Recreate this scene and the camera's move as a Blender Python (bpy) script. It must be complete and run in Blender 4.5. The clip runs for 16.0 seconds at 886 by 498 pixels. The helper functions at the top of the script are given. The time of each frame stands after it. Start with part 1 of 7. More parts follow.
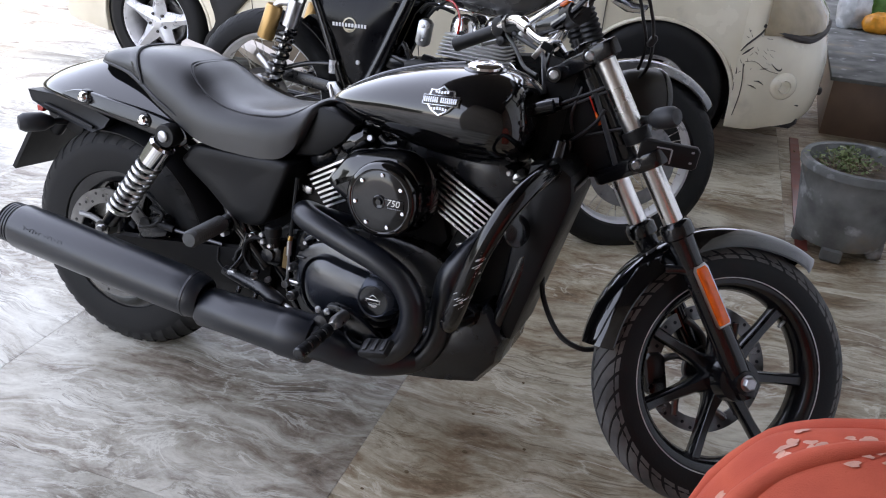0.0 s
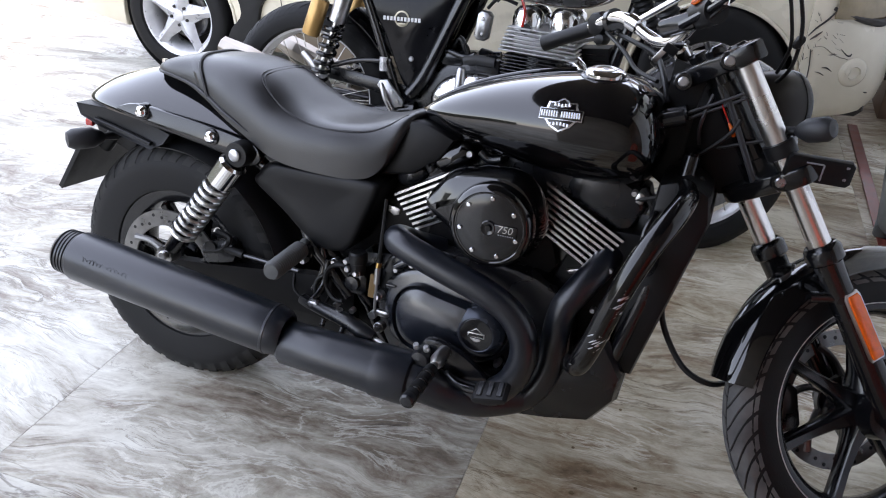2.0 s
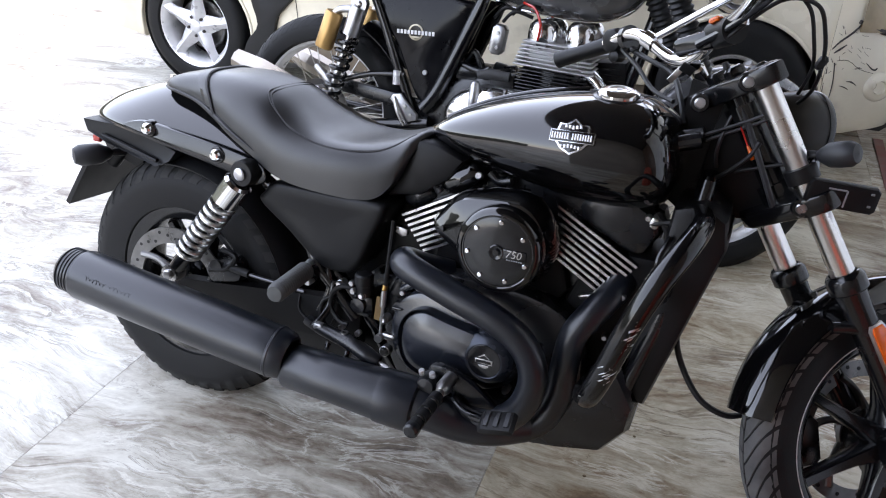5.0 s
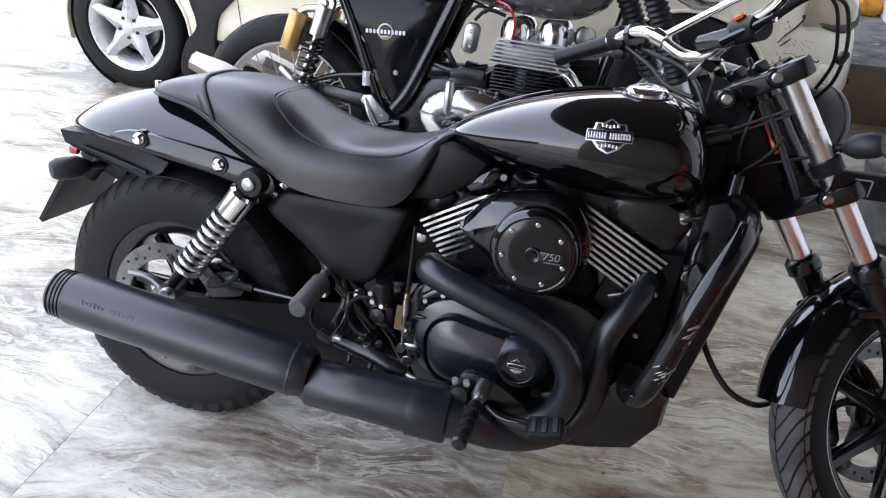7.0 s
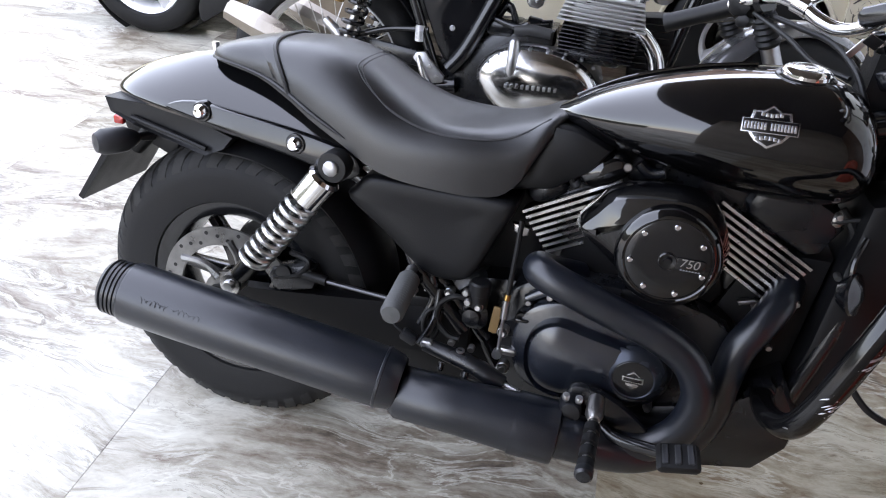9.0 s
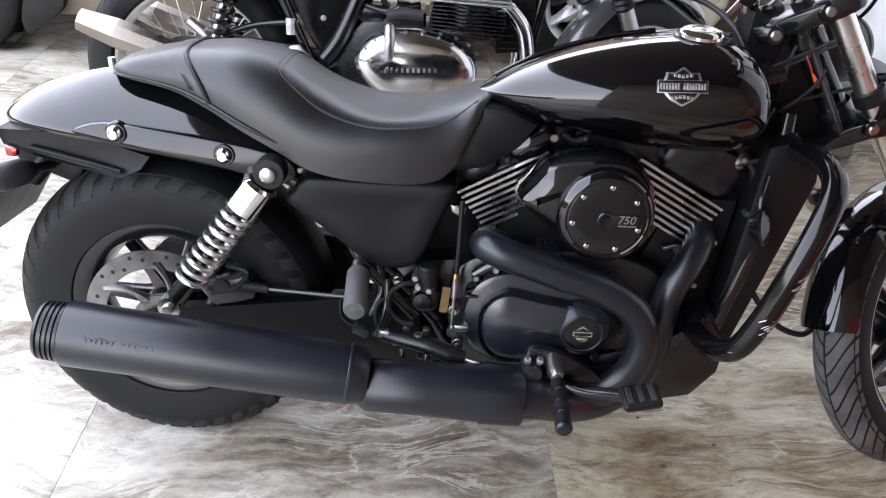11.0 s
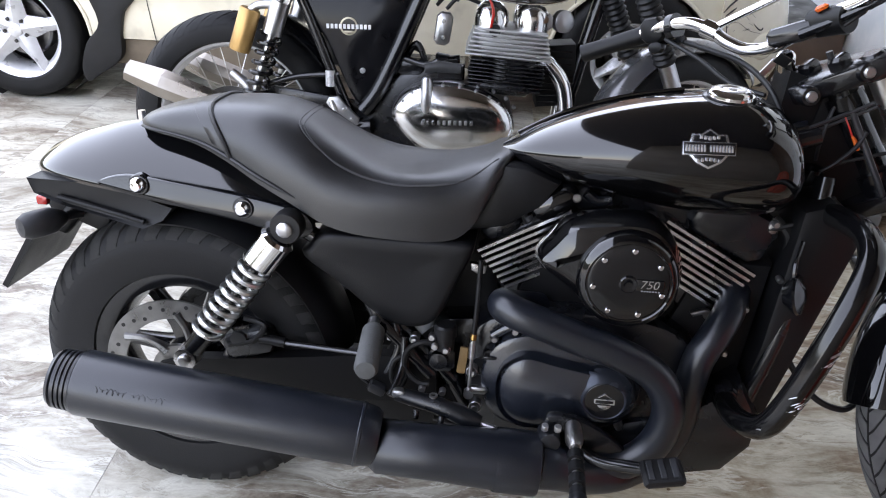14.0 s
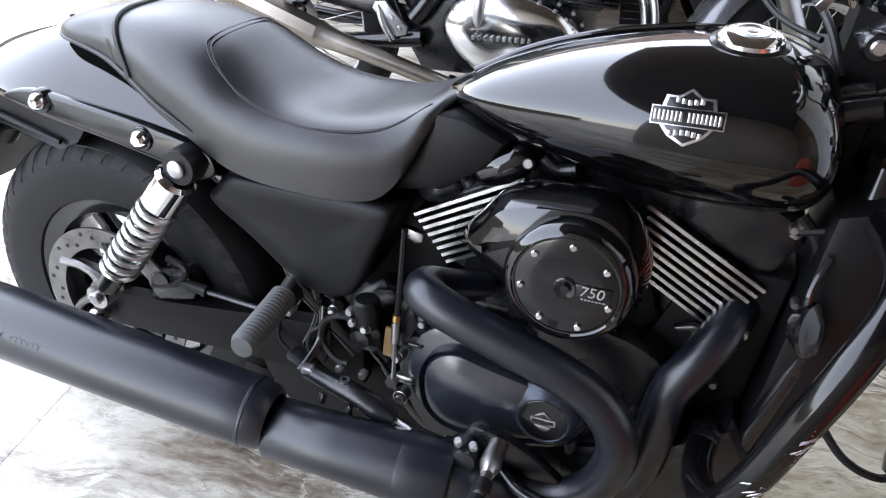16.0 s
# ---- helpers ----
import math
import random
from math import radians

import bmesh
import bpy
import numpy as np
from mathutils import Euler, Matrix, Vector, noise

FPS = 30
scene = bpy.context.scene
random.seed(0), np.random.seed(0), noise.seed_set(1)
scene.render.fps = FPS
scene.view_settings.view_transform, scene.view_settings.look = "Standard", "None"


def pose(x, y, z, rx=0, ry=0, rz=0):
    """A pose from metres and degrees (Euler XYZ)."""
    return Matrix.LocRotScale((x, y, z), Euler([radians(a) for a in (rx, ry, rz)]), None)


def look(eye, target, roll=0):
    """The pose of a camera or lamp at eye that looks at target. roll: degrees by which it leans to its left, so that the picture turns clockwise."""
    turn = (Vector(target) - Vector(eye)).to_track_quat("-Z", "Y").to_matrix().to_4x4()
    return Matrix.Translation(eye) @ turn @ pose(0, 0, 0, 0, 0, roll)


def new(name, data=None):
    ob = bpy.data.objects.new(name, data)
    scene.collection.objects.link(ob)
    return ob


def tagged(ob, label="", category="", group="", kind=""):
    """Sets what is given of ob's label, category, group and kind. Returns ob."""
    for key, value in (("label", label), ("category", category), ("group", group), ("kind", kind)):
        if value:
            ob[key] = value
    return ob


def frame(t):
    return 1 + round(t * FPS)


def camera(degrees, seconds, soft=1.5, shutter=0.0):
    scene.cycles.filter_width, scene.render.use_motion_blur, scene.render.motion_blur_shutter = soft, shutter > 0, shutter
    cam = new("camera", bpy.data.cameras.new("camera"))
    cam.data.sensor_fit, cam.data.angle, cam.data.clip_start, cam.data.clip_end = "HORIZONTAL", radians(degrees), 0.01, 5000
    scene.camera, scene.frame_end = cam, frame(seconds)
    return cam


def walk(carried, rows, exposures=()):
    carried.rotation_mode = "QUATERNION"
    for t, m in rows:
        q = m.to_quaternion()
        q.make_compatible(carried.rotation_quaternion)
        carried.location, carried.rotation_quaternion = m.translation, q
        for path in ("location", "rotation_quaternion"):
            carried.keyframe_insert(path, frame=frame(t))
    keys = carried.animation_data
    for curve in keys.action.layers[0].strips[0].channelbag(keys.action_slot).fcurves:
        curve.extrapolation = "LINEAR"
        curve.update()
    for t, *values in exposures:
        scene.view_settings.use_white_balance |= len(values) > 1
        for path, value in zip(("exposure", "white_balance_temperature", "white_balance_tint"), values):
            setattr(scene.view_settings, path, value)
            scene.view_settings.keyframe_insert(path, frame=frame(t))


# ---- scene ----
cam = camera(60.0, 16.0, soft=1.1)
PATH = [
    (0, (1.494, -1.464, 1.321), (0.853, 0.177, 0.373), 2.66),
    (0.5, (1.421, -1.429, 1.329), (0.751, 0.203, 0.386), 2.09),
    (1, (1.329, -1.386, 1.323), (0.654, 0.241, 0.375), 1.74),
    (1.5, (1.250, -1.363, 1.323), (0.602, 0.260, 0.350), 1.56),
    (2, (1.211, -1.367, 1.318), (0.583, 0.252, 0.326), 1.53),
    (2.5, (1.221, -1.393, 1.329), (0.600, 0.222, 0.326), 1.71),
    (3, (1.247, -1.383, 1.330), (0.609, 0.227, 0.329), 1.51),
    (3.5, (1.258, -1.343, 1.338), (0.598, 0.260, 0.339), 0.83),
    (4, (1.277, -1.291, 1.332), (0.566, 0.300, 0.350), 0.60),
    (4.2, (1.278, -1.293, 1.329), (0.553, 0.292, 0.349), 0.70),
    (6.3, (1.022, -1.341, 1.323), (0.519, 0.334, 0.352), 2.60),
    (6.5, (1.007, -1.345, 1.320), (0.525, 0.336, 0.349), 2.60),
    (7, (0.992, -1.348, 1.316), (0.524, 0.333, 0.339), 2.29),
    (7.5, (0.970, -1.344, 1.311), (0.506, 0.334, 0.327), 2.18),
    (8, (0.921, -1.322, 1.292), (0.466, 0.354, 0.301), 2.30),
    (8.5, (0.826, -1.243, 1.268), (0.387, 0.411, 0.233), 4.03),
    (8.7, (0.789, -1.207, 1.283), (0.348, 0.418, 0.204), 3.98),
    (10.8, (0.521, -1.225, 1.319), (0.485, 0.424, 0.187), 2.81),
    (11, (0.561, -1.260, 1.317), (0.540, 0.393, 0.191), 3.05),
    (11.5, (0.651, -1.365, 1.321), (0.644, 0.298, 0.210), 3.69),
    (12, (0.681, -1.439, 1.322), (0.630, 0.232, 0.224), 3.51),
    (12.5, (0.682, -1.461, 1.331), (0.592, 0.222, 0.253), 3.56),
    (13, (0.688, -1.440, 1.329), (0.561, 0.266, 0.293), 3.11),
    (13.5, (0.669, -1.364, 1.324), (0.520, 0.340, 0.288), 2.70),
    (14, (0.621, -1.216, 1.324), (0.454, 0.488, 0.291), 1.93),
    (14.5, (0.638, -1.156, 1.310), (0.339, 0.451, 0.159), -1.72),
    (15, (0.786, -1.120, 1.296), (0.356, 0.446, 0.129), -0.17),
    (15.5, (0.847, -0.985, 1.275), (0.346, 0.536, 0.076), 0.64),
    (16, (0.940, -0.855, 1.266), (0.377, 0.603, 0.018), -0.90),
]
EXPOSURES = [(0.0, 2.96, 8400, 18), (3.0, 3.2, 8300, 17), (8.0, 3.3, 8300, 17), (10.8, 3.68, 8900, 18), (11.5, 3.59, 8900, 18), (12.3, 3.15, 8600, 18), (14.0, 3.38, 8500, 17), (15.4, 3.55, 8400, 16), (16.0, 3.84, 8500, 16)]
walk(cam, [(t, look(eye, target, roll)) for t, eye, target, roll in PATH], EXPOSURES)

# ---- daylight: open sky to the west, the house's own shade over the yard ----
world = bpy.data.worlds.new("sky")
scene.world = world
world.use_nodes = True
nt = world.node_tree
sky = nt.nodes.new("ShaderNodeTexSky")
sky.sky_type, sky.sun_disc = "NISHITA", False
sky.dust_density, sky.air_density = 1.0, 1.0
sky.altitude = 0
sky.sun_elevation, sky.sun_rotation = radians(62), radians(75)
haze = nt.nodes.new("ShaderNodeMix")          # thin bright cloud over the whole sky
haze.data_type = "RGBA"
haze.inputs[0].default_value = 0.60
haze.inputs[7].default_value = (2.45, 3.05, 4.30, 1)
nt.links.new(sky.outputs[0], haze.inputs[6])
nt.links.new(haze.outputs[2], nt.nodes["Background"].inputs[0])
nt.nodes["Background"].inputs[1].default_value = 0.15
sun = new("sun", bpy.data.lights.new("sun", "SUN"))
sun.data.energy, sun.data.angle, sun.data.color = 0.3, radians(12), (1.0, 0.95, 0.88)
sun.matrix_world = look((7.2, 1.9, 14.0), (0, 0, 0))



# ---- materials ----
def material(name, colour, rough=0.5, metal=0.0, coat=0.0, vary=0.15, scale=12.0, bump=0.0, fine=180.0, second=None, rough_vary=0.08, emit=0.0, spec=0.5):
    m = bpy.data.materials.new(name)
    m.use_nodes = True
    n, l = m.node_tree.nodes, m.node_tree.links
    b = n["Principled BSDF"]
    b.inputs["Metallic"].default_value = metal
    b.inputs["Coat Weight"].default_value = coat
    b.inputs["Coat Roughness"].default_value = 0.04
    b.inputs["Specular IOR Level"].default_value = spec
    tc = n.new("ShaderNodeTexCoord")
    big = n.new("ShaderNodeTexNoise")
    big.inputs["Scale"].default_value, big.inputs["Detail"].default_value = scale, 6.0
    small = n.new("ShaderNodeTexNoise")
    small.inputs["Scale"].default_value, small.inputs["Detail"].default_value = fine, 3.0
    l.new(tc.outputs["Object"], big.inputs["Vector"])
    l.new(tc.outputs["Object"], small.inputs["Vector"])
    ramp = n.new("ShaderNodeValToRGB")
    dark = [c * (1 - vary) for c in colour]
    light = list(second) if second else [min(1, c * (1 + vary)) for c in colour]
    ramp.color_ramp.elements[0].position, ramp.color_ramp.elements[1].position = 0.3, 0.72
    ramp.color_ramp.elements[0].color, ramp.color_ramp.elements[1].color = (*dark, 1), (*light, 1)
    l.new(big.outputs["Fac"], ramp.inputs["Fac"])
    l.new(ramp.outputs["Color"], b.inputs["Base Color"])
    mix = n.new("ShaderNodeMapRange")
    mix.inputs["To Min"].default_value, mix.inputs["To Max"].default_value = max(0.01, rough - rough_vary), min(1, rough + rough_vary)
    mix.inputs["From Min"].default_value, mix.inputs["From Max"].default_value = 0.3, 0.7
    l.new(big.outputs["Fac"], mix.inputs["Value"])
    l.new(mix.outputs["Result"], b.inputs["Roughness"])
    if bump:
        bp = n.new("ShaderNodeBump")
        bp.inputs["Strength"].default_value, bp.inputs["Distance"].default_value = bump, 0.002
        l.new(small.outputs["Fac"], bp.inputs["Height"])
        l.new(bp.outputs["Normal"], b.inputs["Normal"])
    if emit:
        b.inputs["Emission Color"].default_value, b.inputs["Emission Strength"].default_value = (*colour, 1), emit
    return m


def harder_coat(m, ior):
    m.node_tree.nodes["Principled BSDF"].inputs["Coat IOR"].default_value = ior
    return m


GLOSS = material("gloss_black_paint", (0.003, 0.003, 0.0035), 0.10, coat=1.0, vary=0.3, rough_vary=0.03, spec=0.24)
harder_coat(GLOSS, 1.50)
GUARD = material("worn_black_guard_enamel", (0.003, 0.003, 0.0034), 0.13, vary=0.3, spec=0.5, rough_vary=0.04)
# COVERCASE, SATIN and CASE: the sky's blue reflection is put into their black.
COVERCASE = material("satin_clutch_cover", (0.0112, 0.0138, 0.0195), 0.21, vary=0.3, bump=0.12, fine=420, spec=0.95)
SATIN = material("satin_black_exhaust_sky_tint", (0.0066, 0.0088, 0.0138), 0.31, vary=0.2, bump=0.14, fine=460, rough_vary=0.03, spec=0.65)
DERBY = material("black_anodised_derby", (0.030, 0.036, 0.048), 0.26, metal=0.55, vary=0.15, rough_vary=0.03)
CASE = material("black_engine_case", (0.0064, 0.0073, 0.0094), 0.27, vary=0.35, bump=0.14, fine=380, spec=0.6)
CASTFIN = material("cast_alloy_fins", (0.46, 0.46, 0.45), 0.42, metal=0.45, vary=0.15, bump=0.1)
ROADCOVER = material("black_side_cover_enamel", (0.006, 0.006, 0.007), 0.14, vary=0.3, spec=0.2)
PLASTIC = material("grained_black_plastic", (0.0046, 0.0048, 0.0056), 0.42, vary=0.2, bump=0.15, fine=600, spec=0.25)
FRAME = material("black_frame_enamel", (0.0052, 0.0056, 0.0068), 0.2, coat=0.2, vary=0.3, spec=0.5)
DEEP = material("dull_black_undercoat", (0.0060, 0.0060, 0.0066), 0.55, vary=0.3, spec=0.2)
SPRING = material("satin_silver_spring", (0.70, 0.70, 0.69), 0.32, metal=1.0, vary=0.1)
GREYHOSE = material("greyed_rubber_hose", (0.022, 0.023, 0.026), 0.42, vary=0.3)
# Black bucket; the brown it reflects is put into its base colour.
BUCKET = material("black_bucket_brown_reflection", (0.0145, 0.0120, 0.0095), 0.35, vary=0.12, spec=0.3)
DARKROD = material("oiled_steel_rod", (0.10, 0.10, 0.105), 0.35, metal=0.8)
HOSE = material("black_rubber_hose", (0.0080, 0.0082, 0.009), 0.46, vary=0.3, spec=0.3)
LEATHER = material("black_seat_vinyl", (0.0105, 0.0108, 0.0118), 0.36, vary=0.2, scale=8, bump=0.14, fine=420, rough_vary=0.06, spec=0.66)
PIPING = material("black_seat_piping", (0.010, 0.010, 0.011), 0.4)
STITCH = material("grey_seat_stitching", (0.045, 0.045, 0.048), 0.6)
RUBBER = material("dusty_tyre_rubber", (0.0058, 0.0061, 0.0068), 0.58, vary=0.25, scale=9, bump=0.2, fine=260, second=(0.0105, 0.0106, 0.0112), spec=0.24)
TREAD = material("worn_dusty_tread", (0.080, 0.081, 0.082), 0.7, vary=0.35, scale=14, bump=0.25, fine=240, second=(0.150, 0.150, 0.148), spec=0.3)
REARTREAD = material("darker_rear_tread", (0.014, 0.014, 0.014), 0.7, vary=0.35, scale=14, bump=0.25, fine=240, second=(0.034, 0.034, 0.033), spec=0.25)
CHROME = material("polished_chrome", (0.82, 0.82, 0.83), 0.07, metal=1.0, vary=0.05, rough_vary=0.04)
FORKCHROME = material("satin_chrome_fork", (0.80, 0.785, 0.765), 0.28, metal=1.0, vary=0.06, rough_vary=0.05)
POLISHED = material("polished_alloy_cover", (0.74, 0.74, 0.74), 0.15, metal=1.0, vary=0.08, rough_vary=0.06)
STEEL = material("brushed_steel", (0.50, 0.49, 0.48), 0.30, metal=1.0, vary=0.15, bump=0.05)
DISC = material("worn_brake_disc", (0.17, 0.168, 0.165), 0.33, metal=1.0, vary=0.25, scale=30)
ALLOY = material("machined_fin_edge", (0.75, 0.75, 0.76), 0.25, metal=1.0, vary=0.08)
CASTALLOY = material("cast_aluminium", (0.48, 0.48, 0.49), 0.34, metal=1.0, vary=0.2, bump=0.1)
ORANGE = material("orange_reflector", (0.85, 0.13, 0.01), 0.18, coat=0.6, vary=0.15, scale=60)
RED = material("red_lens", (0.45, 0.02, 0.015), 0.12, coat=0.8)
SMOKE = material("matt_dark_indicator", (0.016, 0.017, 0.020), 0.5)
PALEGOLD = material("worn_pale_brass_print", (0.42, 0.37, 0.28), 0.35, metal=0.6)
GOLD = material("gold_anodised_canister", (0.50, 0.30, 0.115), 0.38, metal=0.65, vary=0.12)
WHITEPRINT = material("white_print", (0.72, 0.72, 0.72), 0.4)
RIMSTRIPE = material("pale_rim_stripe", (0.50, 0.50, 0.50), 0.35)
GREYPRINT = material("grey_print", (0.22, 0.22, 0.23), 0.4)
EMBLEM = material("silver_emblem", (0.60, 0.60, 0.60), 0.22, metal=0.9, vary=0.08)
WHITECAR = material("aged_cream_white_car_paint", (0.72, 0.645, 0.50), 0.24, coat=0.6, vary=0.10, scale=3, second=(0.80, 0.735, 0.59))
# Sill dust, with the shade beneath the car put into its brown.
SILLDUSTSHADE = material("brown_dusty_shaded_sill", (0.10, 0.075, 0.050), 0.75, vary=0.3, scale=8, second=(0.15, 0.115, 0.08))
DARKPLASTIC = material("grey_black_trim", (0.03, 0.03, 0.03), 0.6, vary=0.3)
SCRATCH = material("dark_scratch_primer", (0.035, 0.030, 0.028), 0.7)
SILVER = material("silver_wheel_paint", (0.62, 0.62, 0.63), 0.32, metal=0.35, vary=0.12, scale=18)
SILVERTANK = material("silver_grey_tank_paint", (0.11, 0.11, 0.115), 0.25, metal=0.5, coat=0.8, vary=0.1)
SPOKE = material("stainless_spokes", (0.55, 0.53, 0.50), 0.3, metal=1.0)
MUFFLERSTEEL = material("brushed_muffler_steel", (0.30, 0.255, 0.205), 0.32, metal=1.0, vary=0.2, scale=6, second=(0.42, 0.39, 0.355))
CONCRETE = material("weathered_cement_pot", (0.080, 0.084, 0.079), 0.8, vary=0.4, scale=7, bump=0.5, fine=70, second=(0.21, 0.215, 0.205))
SOIL = material("dry_soil", (0.09, 0.065, 0.045), 0.95, vary=0.4, scale=40, bump=0.8, fine=120)
LEAF = material("small_green_leaf", (0.10, 0.16, 0.045), 0.55, vary=0.35, scale=30, second=(0.20, 0.25, 0.10))
TWIG = material("dry_twig", (0.20, 0.15, 0.09), 0.8)
REDCLOTH = material("red_printed_cotton", (0.62, 0.085, 0.045), 0.85, vary=0.18, scale=10, bump=0.5, fine=700, second=(0.70, 0.13, 0.07))
PALEPRINT = material("pale_flower_print", (0.70, 0.36, 0.28), 0.85, vary=0.2, scale=60, bump=0.4, fine=700)
REDSTRIP = material("red_floor_strip", (0.170, 0.040, 0.028), 0.45, coat=0.3, vary=0.3, scale=14)
BAGCLEAR = material("milky_plastic_bag", (0.50, 0.53, 0.55), 0.25, vary=0.25, scale=16, bump=0.8, fine=40)
BAGGREEN = material("green_printed_sack", (0.10, 0.26, 0.06), 0.4, vary=0.4, scale=20)
BAGORANGE = material("orange_printed_sack", (0.75, 0.30, 0.03), 0.4, vary=0.3, scale=20)
LENS = material("yellowed_lamp_lens", (0.30, 0.225, 0.13), 0.16, coat=0.3, vary=0.25, scale=8)
WALLPAINT = material("stained_white_wall", (0.84, 0.85, 0.86), 0.55, vary=0.16, scale=2.6, bump=0.25, fine=60, second=(0.92, 0.93, 0.94))
TANWALL = material("tan_fill_wall", (0.36, 0.31, 0.26), 0.7, vary=0.2, scale=2.5, bump=0.2, fine=60, second=(0.42, 0.37, 0.32))
BROWN = material("brown_stone_cladding", (0.14, 0.085, 0.06), 0.35, vary=0.35, scale=3.0, second=(0.22, 0.14, 0.10))
# Dark tone chosen so the unseen western wall reflects little.
DARKWALL = material("unseen_dark_wall", (0.06, 0.065, 0.05), 0.85, vary=0.4, scale=2.0, bump=0.4, fine=60, second=(0.10, 0.11, 0.085))
CEILING = material("brown_ceiling_boards", (0.055, 0.043, 0.034), 0.8, vary=0.08, scale=2)
LEAFLITTER = material("dry_leaf", (0.16, 0.11, 0.06), 0.8)


def stained(m, tint, scale, low, high):
    """Lays blotches of a stain over a material's colour."""
    n, l = m.node_tree.nodes, m.node_tree.links
    b = n["Principled BSDF"]
    old = b.inputs["Base Color"].links[0].from_socket
    tc = n.new("ShaderNodeTexCoord")
    nz = n.new("ShaderNodeTexNoise")
    nz.inputs["Scale"].default_value, nz.inputs["Detail"].default_value = scale, 7.0
    l.new(tc.outputs["Object"], nz.inputs["Vector"])
    mr = n.new("ShaderNodeMapRange")
    mr.inputs["From Min"].default_value, mr.inputs["From Max"].default_value = low, high
    mr.inputs["To Max"].default_value = 0.8
    l.new(nz.outputs["Fac"], mr.inputs["Value"])
    mx = n.new("ShaderNodeMix")
    mx.data_type = "RGBA"
    l.new(mr.outputs["Result"], mx.inputs[0])
    l.new(old, mx.inputs[6])
    mx.inputs[7].default_value = (*tint, 1)
    l.new(mx.outputs[2], b.inputs["Base Color"])


def spot(m, place, radius, tint):
    """One ragged stain round a place in the object's own frame."""
    n, l = m.node_tree.nodes, m.node_tree.links
    b = n["Principled BSDF"]
    old = b.inputs["Base Color"].links[0].from_socket
    tc = n.new("ShaderNodeTexCoord")
    nz = n.new("ShaderNodeTexNoise")
    nz.inputs["Scale"].default_value, nz.inputs["Detail"].default_value = 7.0, 6.0
    l.new(tc.outputs["Object"], nz.inputs["Vector"])
    far = n.new("ShaderNodeVectorMath")
    far.operation = "DISTANCE"
    l.new(tc.outputs["Object"], far.inputs[0])
    far.inputs[1].default_value = place
    add = n.new("ShaderNodeMath")
    add.operation, add.inputs[1].default_value = "MULTIPLY_ADD", radius * 1.4
    l.new(nz.outputs["Fac"], add.inputs[0])
    l.new(far.outputs["Value"], add.inputs[2])
    mr = n.new("ShaderNodeMapRange")
    mr.inputs["From Min"].default_value, mr.inputs["From Max"].default_value = radius * 0.9, radius * 1.6
    mr.inputs["To Min"].default_value, mr.inputs["To Max"].default_value = 0.85, 0.0
    l.new(add.outputs[0], mr.inputs["Value"])
    mx = n.new("ShaderNodeMix")
    mx.data_type = "RGBA"
    l.new(mr.outputs["Result"], mx.inputs[0])
    l.new(old, mx.inputs[6])
    mx.inputs[7].default_value = (*tint, 1)
    l.new(mx.outputs[2], b.inputs["Base Color"])


stained(WALLPAINT, (0.40, 0.33, 0.25), 1.6, 0.62, 0.72)
stained(WALLPAINT, (0.66, 0.71, 0.74), 3.4, 0.50, 0.64)
spot(WALLPAINT, (-0.08, -2.02, -1.36), 0.30, (0.24, 0.17, 0.10))
spot(WALLPAINT, (-0.08, -1.35, -1.42), 0.26, (0.42, 0.34, 0.24))
stained(CONCRETE, (0.26, 0.20, 0.13), 4.0, 0.58, 0.74)
stained(CONCRETE, (0.38, 0.39, 0.39), 11.0, 0.60, 0.70)
stained(WHITECAR, (0.42, 0.37, 0.29), 5.0, 0.62, 0.80)


